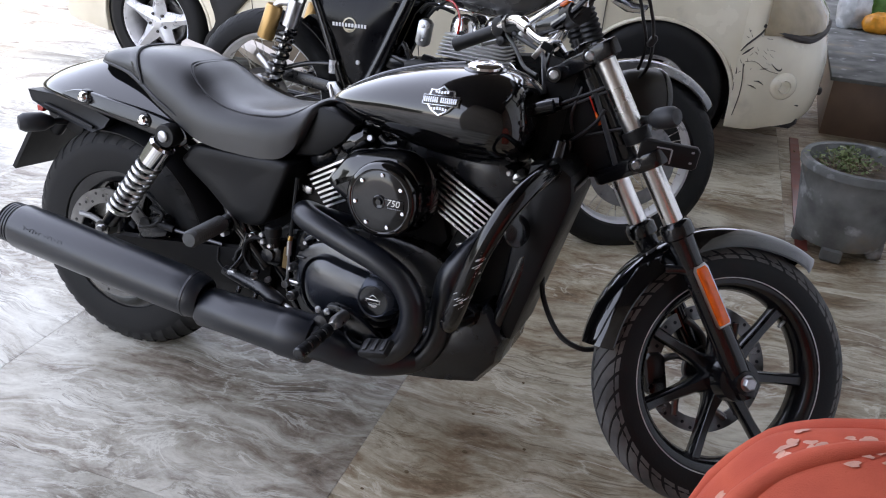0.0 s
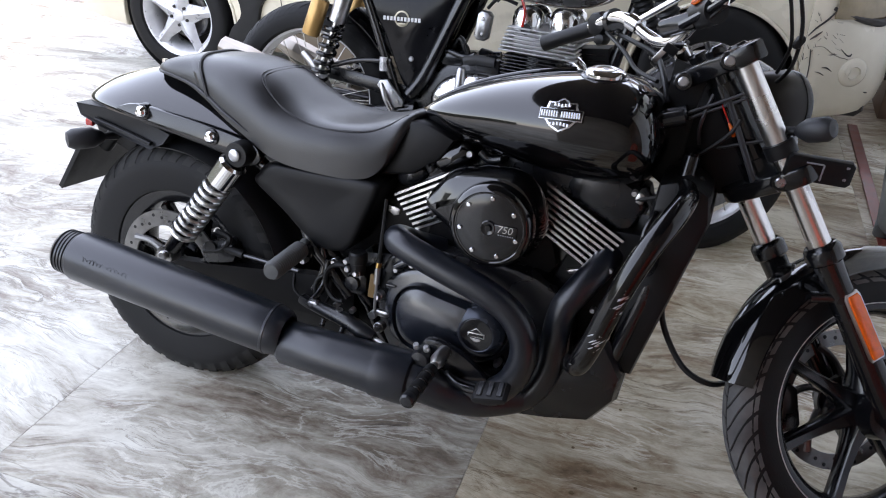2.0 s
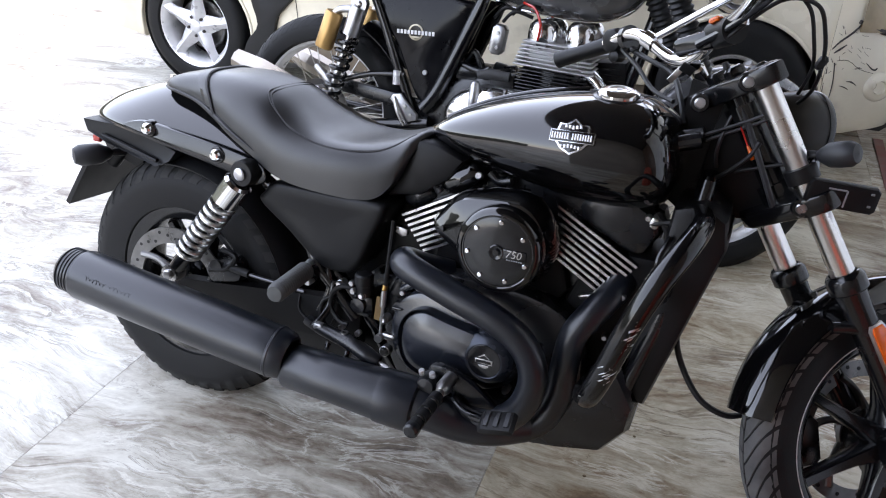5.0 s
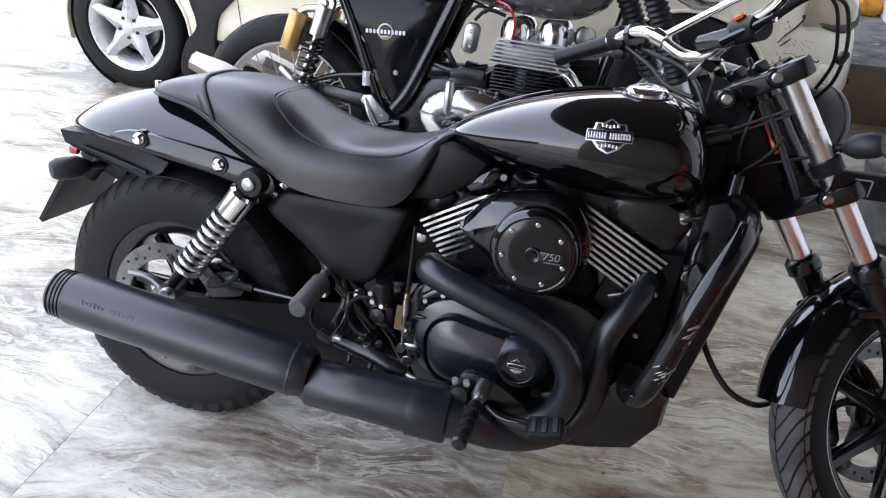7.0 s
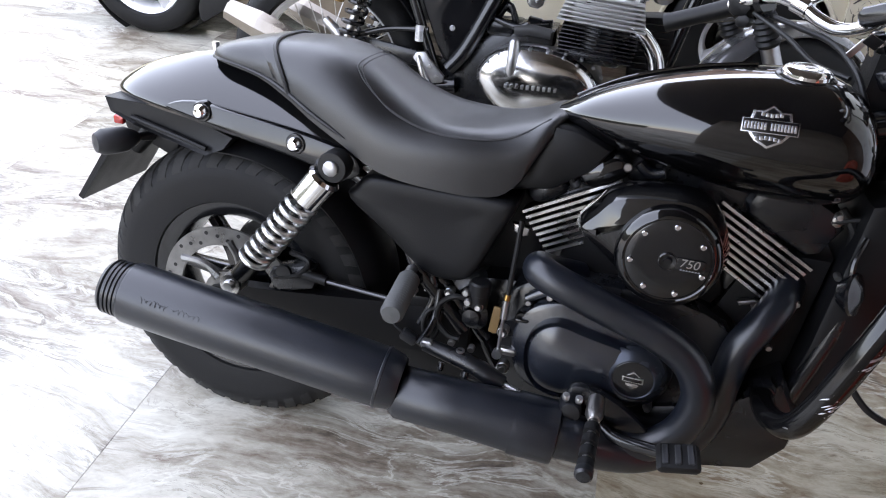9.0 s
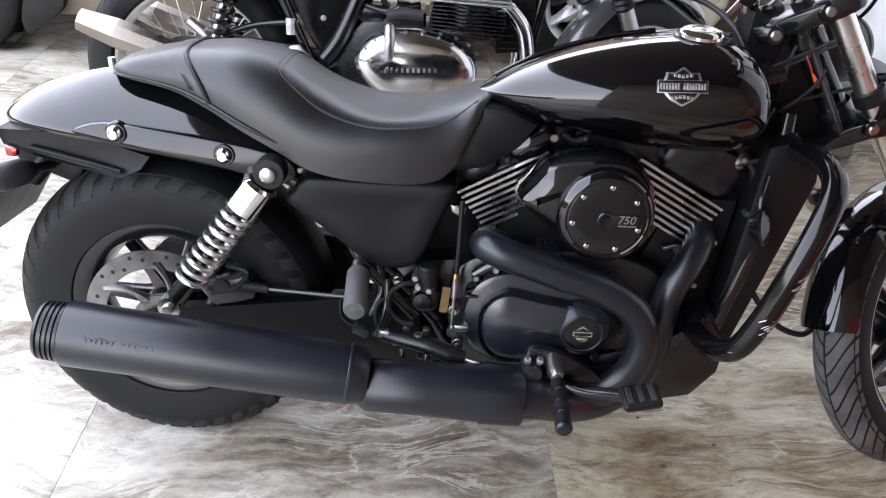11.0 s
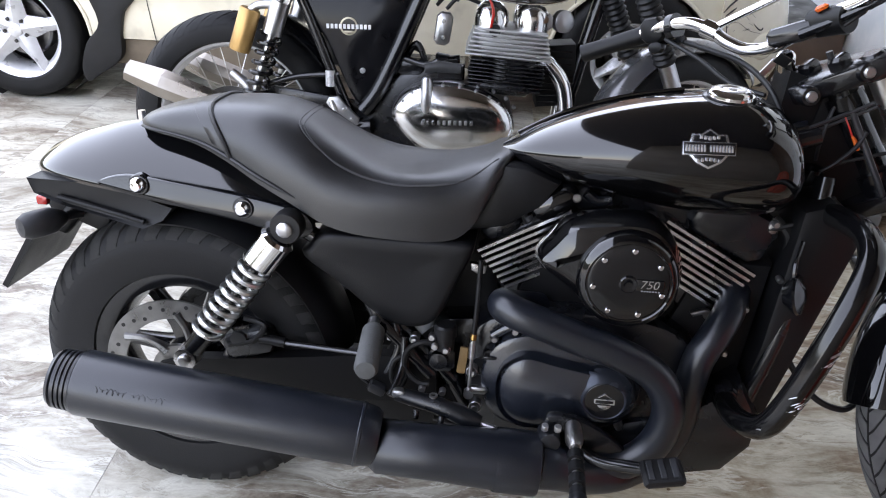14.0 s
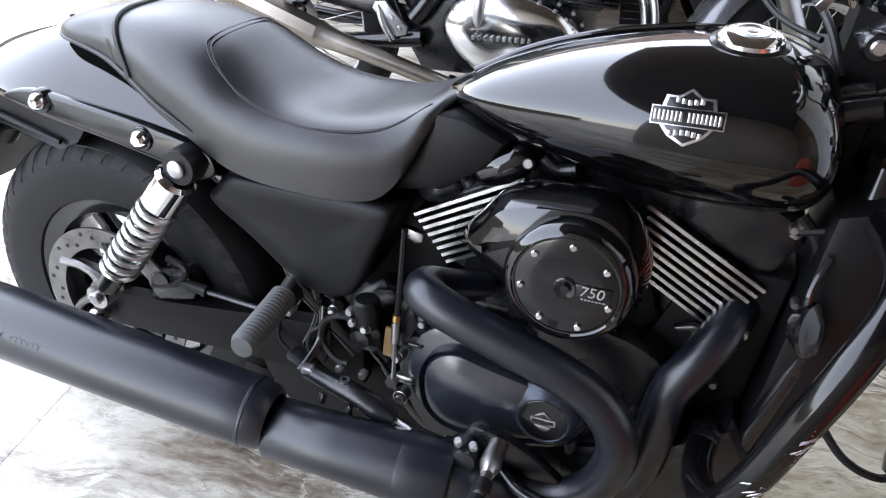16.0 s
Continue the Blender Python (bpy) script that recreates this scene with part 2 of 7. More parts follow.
def marble(name, browner, warm=1.0, depth=1.0):
    """Layered grey, beige and brown marble; browner moves it to its darker bands."""
    m = bpy.data.materials.new(name)
    m.use_nodes = True
    n, l = m.node_tree.nodes, m.node_tree.links
    b = n["Principled BSDF"]
    tc = n.new("ShaderNodeTexCoord")
    info = n.new("ShaderNodeObjectInfo")
    shift = n.new("ShaderNodeVectorMath")
    shift.operation = "MULTIPLY_ADD"
    comb = n.new("ShaderNodeCombineXYZ")
    for s in ("X", "Y"):
        l.new(info.outputs["Random"], comb.inputs[s])
    l.new(comb.outputs[0], shift.inputs[0])
    shift.inputs[1].default_value = (17.0, 31.0, 0.0)
    l.new(tc.outputs["Object"], shift.inputs[2])
    def flow(scale, turn, stretch, detail, rough, distort=0.0, source=None):
        mp = n.new("ShaderNodeMapping")
        mp.inputs["Rotation"].default_value = (0, 0, radians(turn))
        mp.inputs["Scale"].default_value = (1.0, stretch, 1.0)
        l.new(source, mp.inputs["Vector"])
        t = n.new("ShaderNodeTexNoise")
        t.inputs["Scale"].default_value, t.inputs["Detail"].default_value, t.inputs["Roughness"].default_value = scale, detail, rough
        t.inputs["Distortion"].default_value = distort
        l.new(mp.outputs[0], t.inputs["Vector"])
        return t.outputs["Fac"]

    # layers that run lengthwise, folded by a broad noise
    warp = n.new("ShaderNodeTexNoise")
    warp.inputs["Scale"].default_value, warp.inputs["Detail"].default_value = 1.6, 3.0
    l.new(shift.outputs[0], warp.inputs["Vector"])
    warp2 = n.new("ShaderNodeVectorMath")
    warp2.operation = "MULTIPLY_ADD"
    l.new(warp.outputs["Color"], warp2.inputs[0])
    warp2.inputs[1].default_value = (0.34, 0.34, 0.0)
    l.new(shift.outputs[0], warp2.inputs[2])
    flat = warp2.outputs[0]
    broad = flow(1.5, 9, 2.3, 6.0, 0.60, 0.9, flat)
    layers = flow(3.8, 5, 3.4, 9.0, 0.68, 1.2, flat)
    crust = flow(34.0, 0, 2.0, 9.0, 0.75, 0.3, shift.outputs[0])

    def blend(a, c, f):
        mx = n.new("ShaderNodeMix")
        mx.data_type = "FLOAT"
        mx.inputs[0].default_value = f
        l.new(a, mx.inputs[2])
        l.new(c, mx.inputs[3])
        return mx.outputs[0]

    ramp = n.new("ShaderNodeValToRGB")
    e = ramp.color_ramp.elements

    def tone(r, g, b_):
        mid = (r + g + b_) / 3
        return tuple(depth * k * (mid + (v - mid) * warm) for v, k in ((r, 0.985), (g, 1.012), (b_, 0.975))) + (1,)

    e[0].position, e[0].color = 0.375 + browner, tone(0.105, 0.078, 0.056)
    e[1].position, e[1].color = 0.635 + browner, tone(0.74, 0.69, 0.61)
    for p, c in ((0.430, (0.255, 0.190, 0.145)), (0.480, (0.40, 0.345, 0.28)), (0.515, (0.515, 0.458, 0.385)), (0.550, (0.60, 0.545, 0.468)), (0.588, (0.68, 0.63, 0.55))):
        k = e.new(p + browner)
        k.color = tone(*c)
    l.new(blend(blend(broad, layers, 0.44), crust, 0.15), ramp.inputs["Fac"])
    # wisps along the layers, dark and pale, that come and go
    def wisps(scale, turn, stretch, width, strength, low, high, tint, base):
        line = n.new("ShaderNodeValToRGB")
        v = line.color_ramp.elements
        v[0].position, v[0].color = 0.5 - width, (0, 0, 0, 1)
        v[1].position, v[1].color = 0.5 + width, (0, 0, 0, 1)
        k = v.new(0.50)
        k.color = (strength, strength, strength, 1)
        l.new(flow(scale, turn, stretch, 7.0, 0.66, 0.9, flat), line.inputs["Fac"])
        where = n.new("ShaderNodeMapRange")
        where.inputs["From Min"].default_value, where.inputs["From Max"].default_value = low, high
        l.new(flow(scale * 0.9, turn + 20, 2.0, 4.0, 0.6, 0.0, shift.outputs[0]), where.inputs["Value"])
        both = n.new("ShaderNodeMath")
        both.operation = "MULTIPLY"
        l.new(line.outputs["Color"], both.inputs[0])
        l.new(where.outputs["Result"], both.inputs[1])
        mixc = n.new("ShaderNodeMix")
        mixc.data_type = "RGBA"
        l.new(both.outputs[0], mixc.inputs[0])
        l.new(base, mixc.inputs[6])
        mixc.inputs[7].default_value = tone(*tint)
        return mixc.outputs[2]

    coloured = wisps(1.6, 6, 4.5, 0.024, 0.80, 0.45, 0.57, (0.16, 0.122, 0.090), ramp.outputs["Color"])
    coloured = wisps(2.0, 9, 4.0, 0.026, 0.75, 0.43, 0.55, (0.80, 0.755, 0.68), coloured)
    coloured = wisps(4.5, 3, 4.5, 0.016, 0.70, 0.46, 0.60, (0.19, 0.145, 0.105), coloured)
    l.new(coloured, b.inputs["Base Color"])
    dust = n.new("ShaderNodeTexNoise")
    dust.inputs["Scale"].default_value, dust.inputs["Detail"].default_value = 5.0, 8.0
    l.new(tc.outputs["Object"], dust.inputs["Vector"])
    rr = n.new("ShaderNodeMapRange")
    rr.inputs["From Min"].default_value, rr.inputs["From Max"].default_value = 0.3, 0.7
    rr.inputs["To Min"].default_value, rr.inputs["To Max"].default_value = 0.26, 0.44
    b.inputs["Specular IOR Level"].default_value = 0.25
    l.new(dust.outputs["Fac"], rr.inputs["Value"])
    l.new(rr.outputs["Result"], b.inputs["Roughness"])
    return m


MARBLE = marble("veined_grey_marble", -0.008, 0.78, 0.88)
# Browner stone; the warmer, dimmer light over the east columns is in it too.
MARBLE_BROWN_LOWLIGHT = marble("veined_brown_lowlight_marble", 0.008, 1.40, 0.86)
GROUT = material("grey_tile_joint", (0.30, 0.285, 0.265), 0.9)


# ---- mesh helpers ----
def spline(points, n=8, closed=False):
    """Catmull-Rom through the points."""
    p = [Vector(q) for q in points]
    out, m = [], len(p)
    for i in range(m if closed else m - 1):
        a, b, c, d = (p[(i + k) % m] if closed else p[min(max(i + k, 0), m - 1)] for k in (-1, 0, 1, 2))
        for j in range(n):
            t = j / n
            out.append(0.5 * (2 * b + (c - a) * t + (2 * a - 5 * b + 4 * c - d) * t * t + (3 * b - a - 3 * c + d) * t ** 3))
    if not closed:
        out.append(p[-1])
    return out


def curve1(pairs, x):
    """Smooth interpolation of (x, value) pairs."""
    xs = [q[0] for q in pairs]
    if x <= xs[0]:
        return pairs[0][1]
    if x >= xs[-1]:
        return pairs[-1][1]
    i = max(k for k in range(len(xs) - 1) if xs[k] <= x)
    a, b, c, d = (pairs[min(max(i + k, 0), len(xs) - 1)] for k in (-1, 0, 1, 2))
    h = c[0] - b[0]
    m0 = (c[1] - a[1]) / (c[0] - a[0]) * h if c[0] != a[0] else 0
    m1 = (d[1] - b[1]) / (d[0] - b[0]) * h if d[0] != b[0] else 0
    t = (x - b[0]) / h
    return (2 * t ** 3 - 3 * t * t + 1) * b[1] + (t ** 3 - 2 * t * t + t) * m0 + (-2 * t ** 3 + 3 * t * t) * c[1] + (t ** 3 - t * t) * m1


class Mesh:
    """Collects vertices and faces, in the frame m."""

    def __init__(self, m=None):
        self.v, self.f, self.m = [], [], m or Matrix()

    def add(self, verts, faces):
        k = len(self.v)
        self.v += [self.m @ Vector(q) for q in verts]
        self.f += [tuple(i + k for i in f) for f in faces]
        return self

    def rings(self, rings, close=True, caps=True, ends=False):
        n = len(rings[0])
        verts = [q for r in rings for q in r]
        faces = []
        for i in range(len(rings) - 1 + (1 if ends else 0)):
            i2 = (i + 1) % len(rings)
            for j in range(n if close else n - 1):
                j2 = (j + 1) % n
                faces.append((i * n + j, i * n + j2, i2 * n + j2, i2 * n + j))
        if caps and close and not ends:
            faces.append(tuple(range(n))[::-1])
            faces.append(tuple((len(rings) - 1) * n + j for j in range(n)))
        return self.add(verts, faces)

    def tube(self, points, r, n=12, smooth=6, closed=False, caps=True):
        p = spline(points, smooth, closed) if smooth else [Vector(q) for q in points]
        m = len(p)
        radii = r if isinstance(r, (list, tuple)) else None
        up = None
        rings = []
        for i, q in enumerate(p):
            d = (p[(i + 1) % m] - p[i - 1]) if closed else p[min(i + 1, m - 1)] - p[max(i - 1, 0)]
            if d.length < 1e-9:
                d = Vector((0, 0, 1))
            d.normalize()
            if up is None:
                up = d.orthogonal().normalized()
            up = up - d * up.dot(d)
            up = up.normalized() if up.length > 1e-6 else d.orthogonal().normalized()
            side = d.cross(up)
            if radii:
                u = i / max(m - 1, 1) * (len(radii) - 1)
                k = min(int(u), len(radii) - 2)
                rad = radii[k] + (radii[k + 1] - radii[k]) * (u - k)
            else:
                rad = r
            rings.append([q + (up * math.cos(2 * math.pi * j / n) + side * math.sin(2 * math.pi * j / n)) * rad for j in range(n)])
        return self.rings(rings, caps=caps, ends=closed)

    def lathe(self, profile, origin=(0, 0, 0), axis=(0, 1, 0), n=32, closed=False, arc=(0, 360)):
        """profile: (radius, height along the axis)."""
        o, a = Vector(origin), Vector(axis).normalized()
        u = a.orthogonal().normalized()
        w = a.cross(u)
        full = abs(arc[1] - arc[0]) >= 360
        k = n if full else n + 1
        rings = []
        for j in range(k):
            t = radians(arc[0] + (arc[1] - arc[0]) * j / n)
            d = u * math.cos(t) + w * math.sin(t)
            rings.append([o + d * max(r, 1e-5) + a * h for r, h in profile])
        return self.rings(rings, close=closed, caps=closed and not full, ends=full)

    def prism(self, outline, y0, y1, bevel=0.003, inset0=1.0, inset1=1.0, bulge=0.0):
        """An outline in x and z, drawn out along y, with rounded rims."""
        o = [Vector((q[0], q[1])) for q in outline]
        m = len(o)
        area = sum(o[i].x * o[(i + 1) % m].y - o[(i + 1) % m].x * o[i].y for i in range(m))
        if area < 0:
            o.reverse()

        def inset(d):
            out = []
            for i in range(m):
                a, b, c = o[i - 1], o[i], o[(i + 1) % m]
                e1, e2 = (b - a), (c - b)
                n1 = Vector((-e1.y, e1.x)).normalized() if e1.length > 1e-9 else Vector((0, 0))
                n2 = Vector((-e2.y, e2.x)).normalized() if e2.length > 1e-9 else Vector((0, 0))
                s = n1 + n2
                s = s.normalized() if s.length > 1e-6 else n1
                out.append(b + s * d / max(0.5, s.dot(n1)))
            return out
        s = 1 if y1 > y0 else -1
        rings = []
        for d, y in ((bevel * inset0, y0), (bevel * 0.3 * inset0, y0 + s * bevel * 0.3), (0, y0 + s * bevel), (0, y1 - s * bevel), (bevel * 0.3 * inset1, y1 - s * bevel * 0.3), (bevel * inset1, y1)):
            rings.append([(q.x, y, q.y) for q in inset(d)])
        return self.rings(rings)

    def box(self, c, size, turn=None, bevel=0.004):
        hx, hy, hz = (s / 2 for s in size)
        b = min(bevel, hx * 0.9, hy * 0.9, hz * 0.9)
        prof = [(-hx + b, -hz), (hx - b, -hz), (hx, -hz + b), (hx, hz - b), (hx - b, hz), (-hx + b, hz), (-hx, hz - b), (-hx, -hz + b)]
        t = Mesh((turn if turn is not None else Matrix()))
        t.prism(prof, -hy, hy, b)
        c = Vector(c)
        return self.add([q + c for q in t.v], t.f)

    def ball(self, c, r, n=12, squash=(1, 1, 1)):
        c = Vector(c)
        rings = []
        for i in range(1, n // 2):
            t = math.pi * i / (n // 2)
            rings.append([c + Vector((r * math.sin(t) * math.cos(2 * math.pi * j / n) * squash[0], r * math.sin(t) * math.sin(2 * math.pi * j / n) * squash[1], r * math.cos(t) * squash[2])) for j in range(n)])
        return self.rings(rings)


def part(name, mesh, mat, parent=None, label="", angle=38):
    me = bpy.data.meshes.new(name)
    me.from_pydata([tuple(q) for q in mesh.v], [], mesh.f)
    bm = bmesh.new()
    bm.from_mesh(me)
    bmesh.ops.recalc_face_normals(bm, faces=bm.faces)
    bm.to_mesh(me)
    bm.free()
    me.shade_smooth()
    me.set_sharp_from_angle(angle=radians(angle))
    me.materials.append(mat)
    ob = new(name, me)
    if parent is not None:
        ob.parent = parent
    if label:
        ob["label"] = label
    return ob


def thing(name, m, label, category, group=""):
    ob = new(name)
    ob.empty_display_size = 0.1
    ob.matrix_world = m
    return tagged(ob, label, category, group)


def bolt(mesh, c, axis, r=0.006, h=0.005):
    mesh.lathe([(0, h), (r * 0.75, h), (r, h * 0.6), (r, -h), (0, -h)], c, axis, n=10)


def word(text, size, depth, m, mat, parent, name="lettering"):
    cu = bpy.data.curves.new(name, "FONT")
    cu.body, cu.size, cu.extrude, cu.align_x, cu.align_y = text, size, depth, "CENTER", "CENTER"
    tmp = new(name, cu)
    me = bpy.data.meshes.new_from_object(tmp)
    bpy.data.objects.remove(tmp)
    me.transform(m)
    me.materials.clear()
    me.materials.append(mat)
    ob = new(name, me)
    ob.parent = parent
    return ob

# ---- the place: a roofed porch, open to the west ----
def slab(name, c, size, mat, label, category):
    ob = part(name, Mesh().box((0, 0, 0), size, bevel=0.002), mat)
    ob.location = c
    return tagged(ob, label, category, kind="structure")


slab("ground", (0, 0, -0.06), (120, 120, 0.08), GROUT, "dark cement bed under the stone floor tiles", "ground")
slab("wall_east", (2.35, 3.55, 1.5), (0.16, 7.9, 3.0), WALLPAINT, "white painted wall with brown stains", "wall")
# Unseen wall, added in brown so the tank's front reflects something dark.
slab("unseen_wall_southeast", (2.60, -2.96, 1.5), (0.20, 5.1, 3.0), BROWN, "unseen brown wall added to keep reflections in the tank dark", "wall")
slab("wall_north", (-1.0, 7.6, 1.5), (7.0, 0.2, 3.0), BROWN, "brown stone clad wall in deep shade", "wall")
# Unseen wall, added to cut the southern sky and fill the engine's side.
slab("unseen_wall_south", (1.475, -2.12, 1.5), (2.55, 0.2, 3.0), TANWALL, "unseen tan wall added to block south sky and bounce light back", "wall")
# Unseen dark wall, added to cut off low western sky and its reflections.
slab("unseen_wall_west", (-8.2, 0.0, 0.85), (0.2, 26.0, 1.7), DARKWALL, "unseen dark wall added across the yard to cut low sky and reflections", "wall")
# Unseen wall on the roof edge, added to push the sun's limit outwards.
slab("sun_screen", (-0.29, -0.45, 3.66), (0.14, 10.1, 1.0), WALLPAINT, "unseen white wall on the roof edge, added to keep sun off the yard", "wall")
slab("step", (2.08, 5.22, 0.145), (0.36, 4.54, 0.29), BROWN, "raised step with a dark brown riser", "step")
slab("step_tread", (2.075, 5.215, 0.3005), (0.385, 4.57, 0.021), CONCRETE, "grey stone top of the raised step", "step")
slab("ceiling", (1.145, -0.45, 3.08), (3.03, 10.1, 0.16), CEILING, "brown boarded porch ceiling", "ceiling")

# ---- black cruiser motorcycle ----
LEANING = pose(0.0058, -0.0295, -0.0220, -8.96, -0.92, -0.32) @ Matrix.Scale(1.0158, 4)
cruiser = thing("cruiser_motorcycle", LEANING, "black cruiser motorcycle leaning on its side stand, front wheel turned", "motorcycle")
RAKE = Vector((0.530, 0, -0.848))          # down the fork
STEER = radians(36.7)
RIGHT = Vector((0.848 * math.sin(STEER), -math.cos(STEER), 0.530 * math.sin(STEER)))
AHEAD = Vector((0.848 * math.cos(STEER), math.sin(STEER), 0.530 * math.cos(STEER)))
HUB_F = Vector((1.548, 0.064, 0.288))
STEM = HUB_F - RAKE * 0.724
# frame of the steered front: x ahead, y to its left, z up the fork
FRONT = Matrix((AHEAD, -RIGHT, -RAKE)).transposed().to_4x4()
FRONT.translation = HUB_F
HUB_R = Vector((-0.010, -0.016, 0.310))
REAR = Matrix.Translation(HUB_R)


def tyre_profile(R, w, rim, k=14, square=0.62):
    """Closed section of a tyre: radius and sideways place."""
    out = []
    for i in range(k + 1):
        t = math.pi * i / k
        out.append((rim + (R - rim) * math.sin(t) ** square, -w / 2 * math.cos(t) * (1.0 if 0.15 < math.sin(t) else 0.86)))
    out.append((rim - 0.006, w * 0.34))
    out.append((rim - 0.006, -w * 0.34))
    return out


def tread_blocks(mesh, R, w, count, slant, half=0.55, depth=0.0016, a0=0, a1=360, broad=0.006, taper=0.5, rim=0.2, square=0.62):
    """Raised slanting tread bars over the crown of a tyre, on both sides."""
    for k in range(count):
        for side in (-1, 1):
            base = radians(a0 + (a1 - a0) * k / count) + (0.0 if side < 0 else math.pi / count)
            ring0, ring1 = [], []
            for j in range(6):
                u = j / 5
                y = side * w * (0.022 + half * 0.80 * u)
                a = base + slant * u ** 1.4
                drop = (R - rim) * (1 - math.sqrt(1 - min(0.995, (2 * y / w) ** 2)) ** square)
                wid = broad * (1.15 - taper * u) / R * 2.0
                for ring, da in ((ring0, -wid), (ring1, wid)):
                    r = R - drop
                    ring.append((Vector((math.cos(a + da) * (r + depth), y, math.sin(a + da) * (r + depth))), Vector((math.cos(a + da) * (r - 0.006), y, math.sin(a + da) * (r - 0.006)))))
            verts, faces = [], []
            for j in range(6):
                verts += [ring0[j][1], ring0[j][0], ring1[j][0], ring1[j][1]]
            for j in range(5):
                o = j * 4
                for q in range(3):
                    faces.append((o + q, o + q + 1, o + q + 5, o + q + 4))
            faces += [(0, 1, 2, 3), (20, 21, 22, 23)]
            mesh.add(verts, faces)


def cast_wheel(name, m, R, w, rim, parent, spokes, tread, slant, label, broad=0.006, taper=0.5, treadmat=TREAD, lug=0.0018, square=0.62, flange=0.010):
    """Black cast wheel with its tyre; the axle runs along y."""
    prof = [(rim + 0.004, -w * 0.40), (rim + 0.008, -w * 0.37), (rim - 0.004, -w * 0.34), (rim - 0.014, -w * 0.26), (rim - 0.020, 0), (rim - 0.014, w * 0.26), (rim - 0.004, w * 0.34), (rim + 0.008, w * 0.37), (rim + 0.004, w * 0.40),
            (rim - 0.008, w * 0.39), (rim - flange, w * 0.34), (rim - flange - 0.008, w * 0.24), (rim - flange - 0.014, 0), (rim - flange - 0.008, -w * 0.24), (rim - flange, -w * 0.34), (rim - 0.008, -w * 0.39)]
    wheel = part(name, Mesh(m).lathe(prof, n=72, closed=True), FRAME, parent, label)
    part("tyre", Mesh(m).lathe(tyre_profile(R, w, rim, 18, square), n=80, closed=True), RUBBER, wheel, "dusty black rubber tyre")
    tr = Mesh(m)
    tread_blocks(tr, R, w, tread, slant, broad=broad, taper=taper, rim=rim, depth=lug, square=square)
    part("tread", tr, treadmat, wheel, "worn grey tyre tread")
    lip = Mesh(m)
    for s in (-1, 1):
        lip.lathe([(rim - 0.0012, s * w * 0.398), (rim + 0.0002, s * (w * 0.404 + 0.0032)), (rim + 0.0034, s * (w * 0.404 + 0.0032)), (rim + 0.0048, s * w * 0.398)], n=72, closed=True)
    part("rim_stripe", lip, RIMSTRIPE, wheel, "thin pale rim stripe")
    hub = Mesh(m).lathe([(0.014, -0.085), (0.045, -0.08), (0.052, -0.05), (0.040, -0.03), (0.040, 0.03), (0.052, 0.05), (0.045, 0.08), (0.014, 0.085)], n=28)
    part("hub", hub, FRAME, wheel)
    for k in range(spokes):
        a = 2 * math.pi * k / spokes + 0.35
        d, t = Vector((math.cos(a), 0, math.sin(a))), Vector((-math.sin(a), 0, math.cos(a)))
        rings = []
        for r, half, dep in ((0.036, 0.022, 0.030), (0.075, 0.015, 0.020), (0.13, 0.012, 0.016), (rim - 0.03, 0.013, 0.017), (rim - 0.018, 0.020, 0.022)):
            c = d * r
            rings.append([c + t * half + Vector((0, -dep * 0.6, 0)), c + t * half * 0.6 + Vector((0, -dep, 0)), c - t * half * 0.6 + Vector((0, -dep, 0)), c - t * half + Vector((0, -dep * 0.6, 0)),
                          c - t * half + Vector((0, dep * 0.6, 0)), c - t * half * 0.6 + Vector((0, dep, 0)), c + t * half * 0.6 + Vector((0, dep, 0)), c + t * half + Vector((0, dep * 0.6, 0))])
        part("spoke", Mesh(m).rings(rings), FRAME, wheel)
    return wheel


def brake_disc(m, y, r0, r1, parent, arms, wave=0.0):
    """Drilled brake rotor with its carrier arms."""
    disc = Mesh(m).lathe([(r0, y - 0.0025), (r1, y - 0.0025), (r1, y + 0.0025), (r0, y + 0.0025)], n=64, closed=True)
    rotor = part("brake_disc", disc, DISC, parent, "drilled worn steel brake disc")
    for k in range(36):
        a = 2 * math.pi * k / 36
        r = r0 + (r1 - r0) * (0.28 + 0.44 * (k % 3) / 2)
        hole = Mesh(m).lathe([(0, y - 0.0033), (0.0042, y - 0.0033), (0.0042, y - 0.0020), (0, y - 0.0020)], (math.cos(a) * r, 0, math.sin(a) * r), (0, 1, 0), n=8)
        part("drilled_hole", hole, HOSE, rotor)
    for k in range(arms):
        carrier = Mesh(m)
        a = 2 * math.pi * k / arms
        p = [Vector((math.cos(a + 0.5 * s), 0, math.sin(a + 0.5 * s))) * (0.045 + (r0 + 0.012 - 0.045) * s) + Vector((0, y, 0)) for s in (0, 0.33, 0.66, 1)]
        carrier.tube(p, [0.014, 0.008, 0.008, 0.010], n=8, smooth=3)
        part("carrier_arm", carrier, DISC, rotor)
    carrier = Mesh(m)
    carrier.lathe([(0.03, y - 0.006), (0.055, y - 0.006), (0.055, y + 0.006), (0.03, y + 0.006)], n=28, closed=True)
    part("disc_carrier", carrier, DISC, rotor)
    return rotor


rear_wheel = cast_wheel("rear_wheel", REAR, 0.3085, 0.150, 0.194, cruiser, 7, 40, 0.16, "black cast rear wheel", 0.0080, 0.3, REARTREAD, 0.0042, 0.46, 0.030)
brake_disc(REAR, -0.088, 0.112, 0.151, rear_wheel, 6)
front_wheel = cast_wheel("front_wheel", FRONT, 0.294, 0.102, 0.2150, cruiser, 7, 44, -0.30, "black seven-spoke cast front wheel", 0.0078, 0.14, flange=0.016)
brake_disc(FRONT, 0.062, 0.115, 0.148, front_wheel, 6)
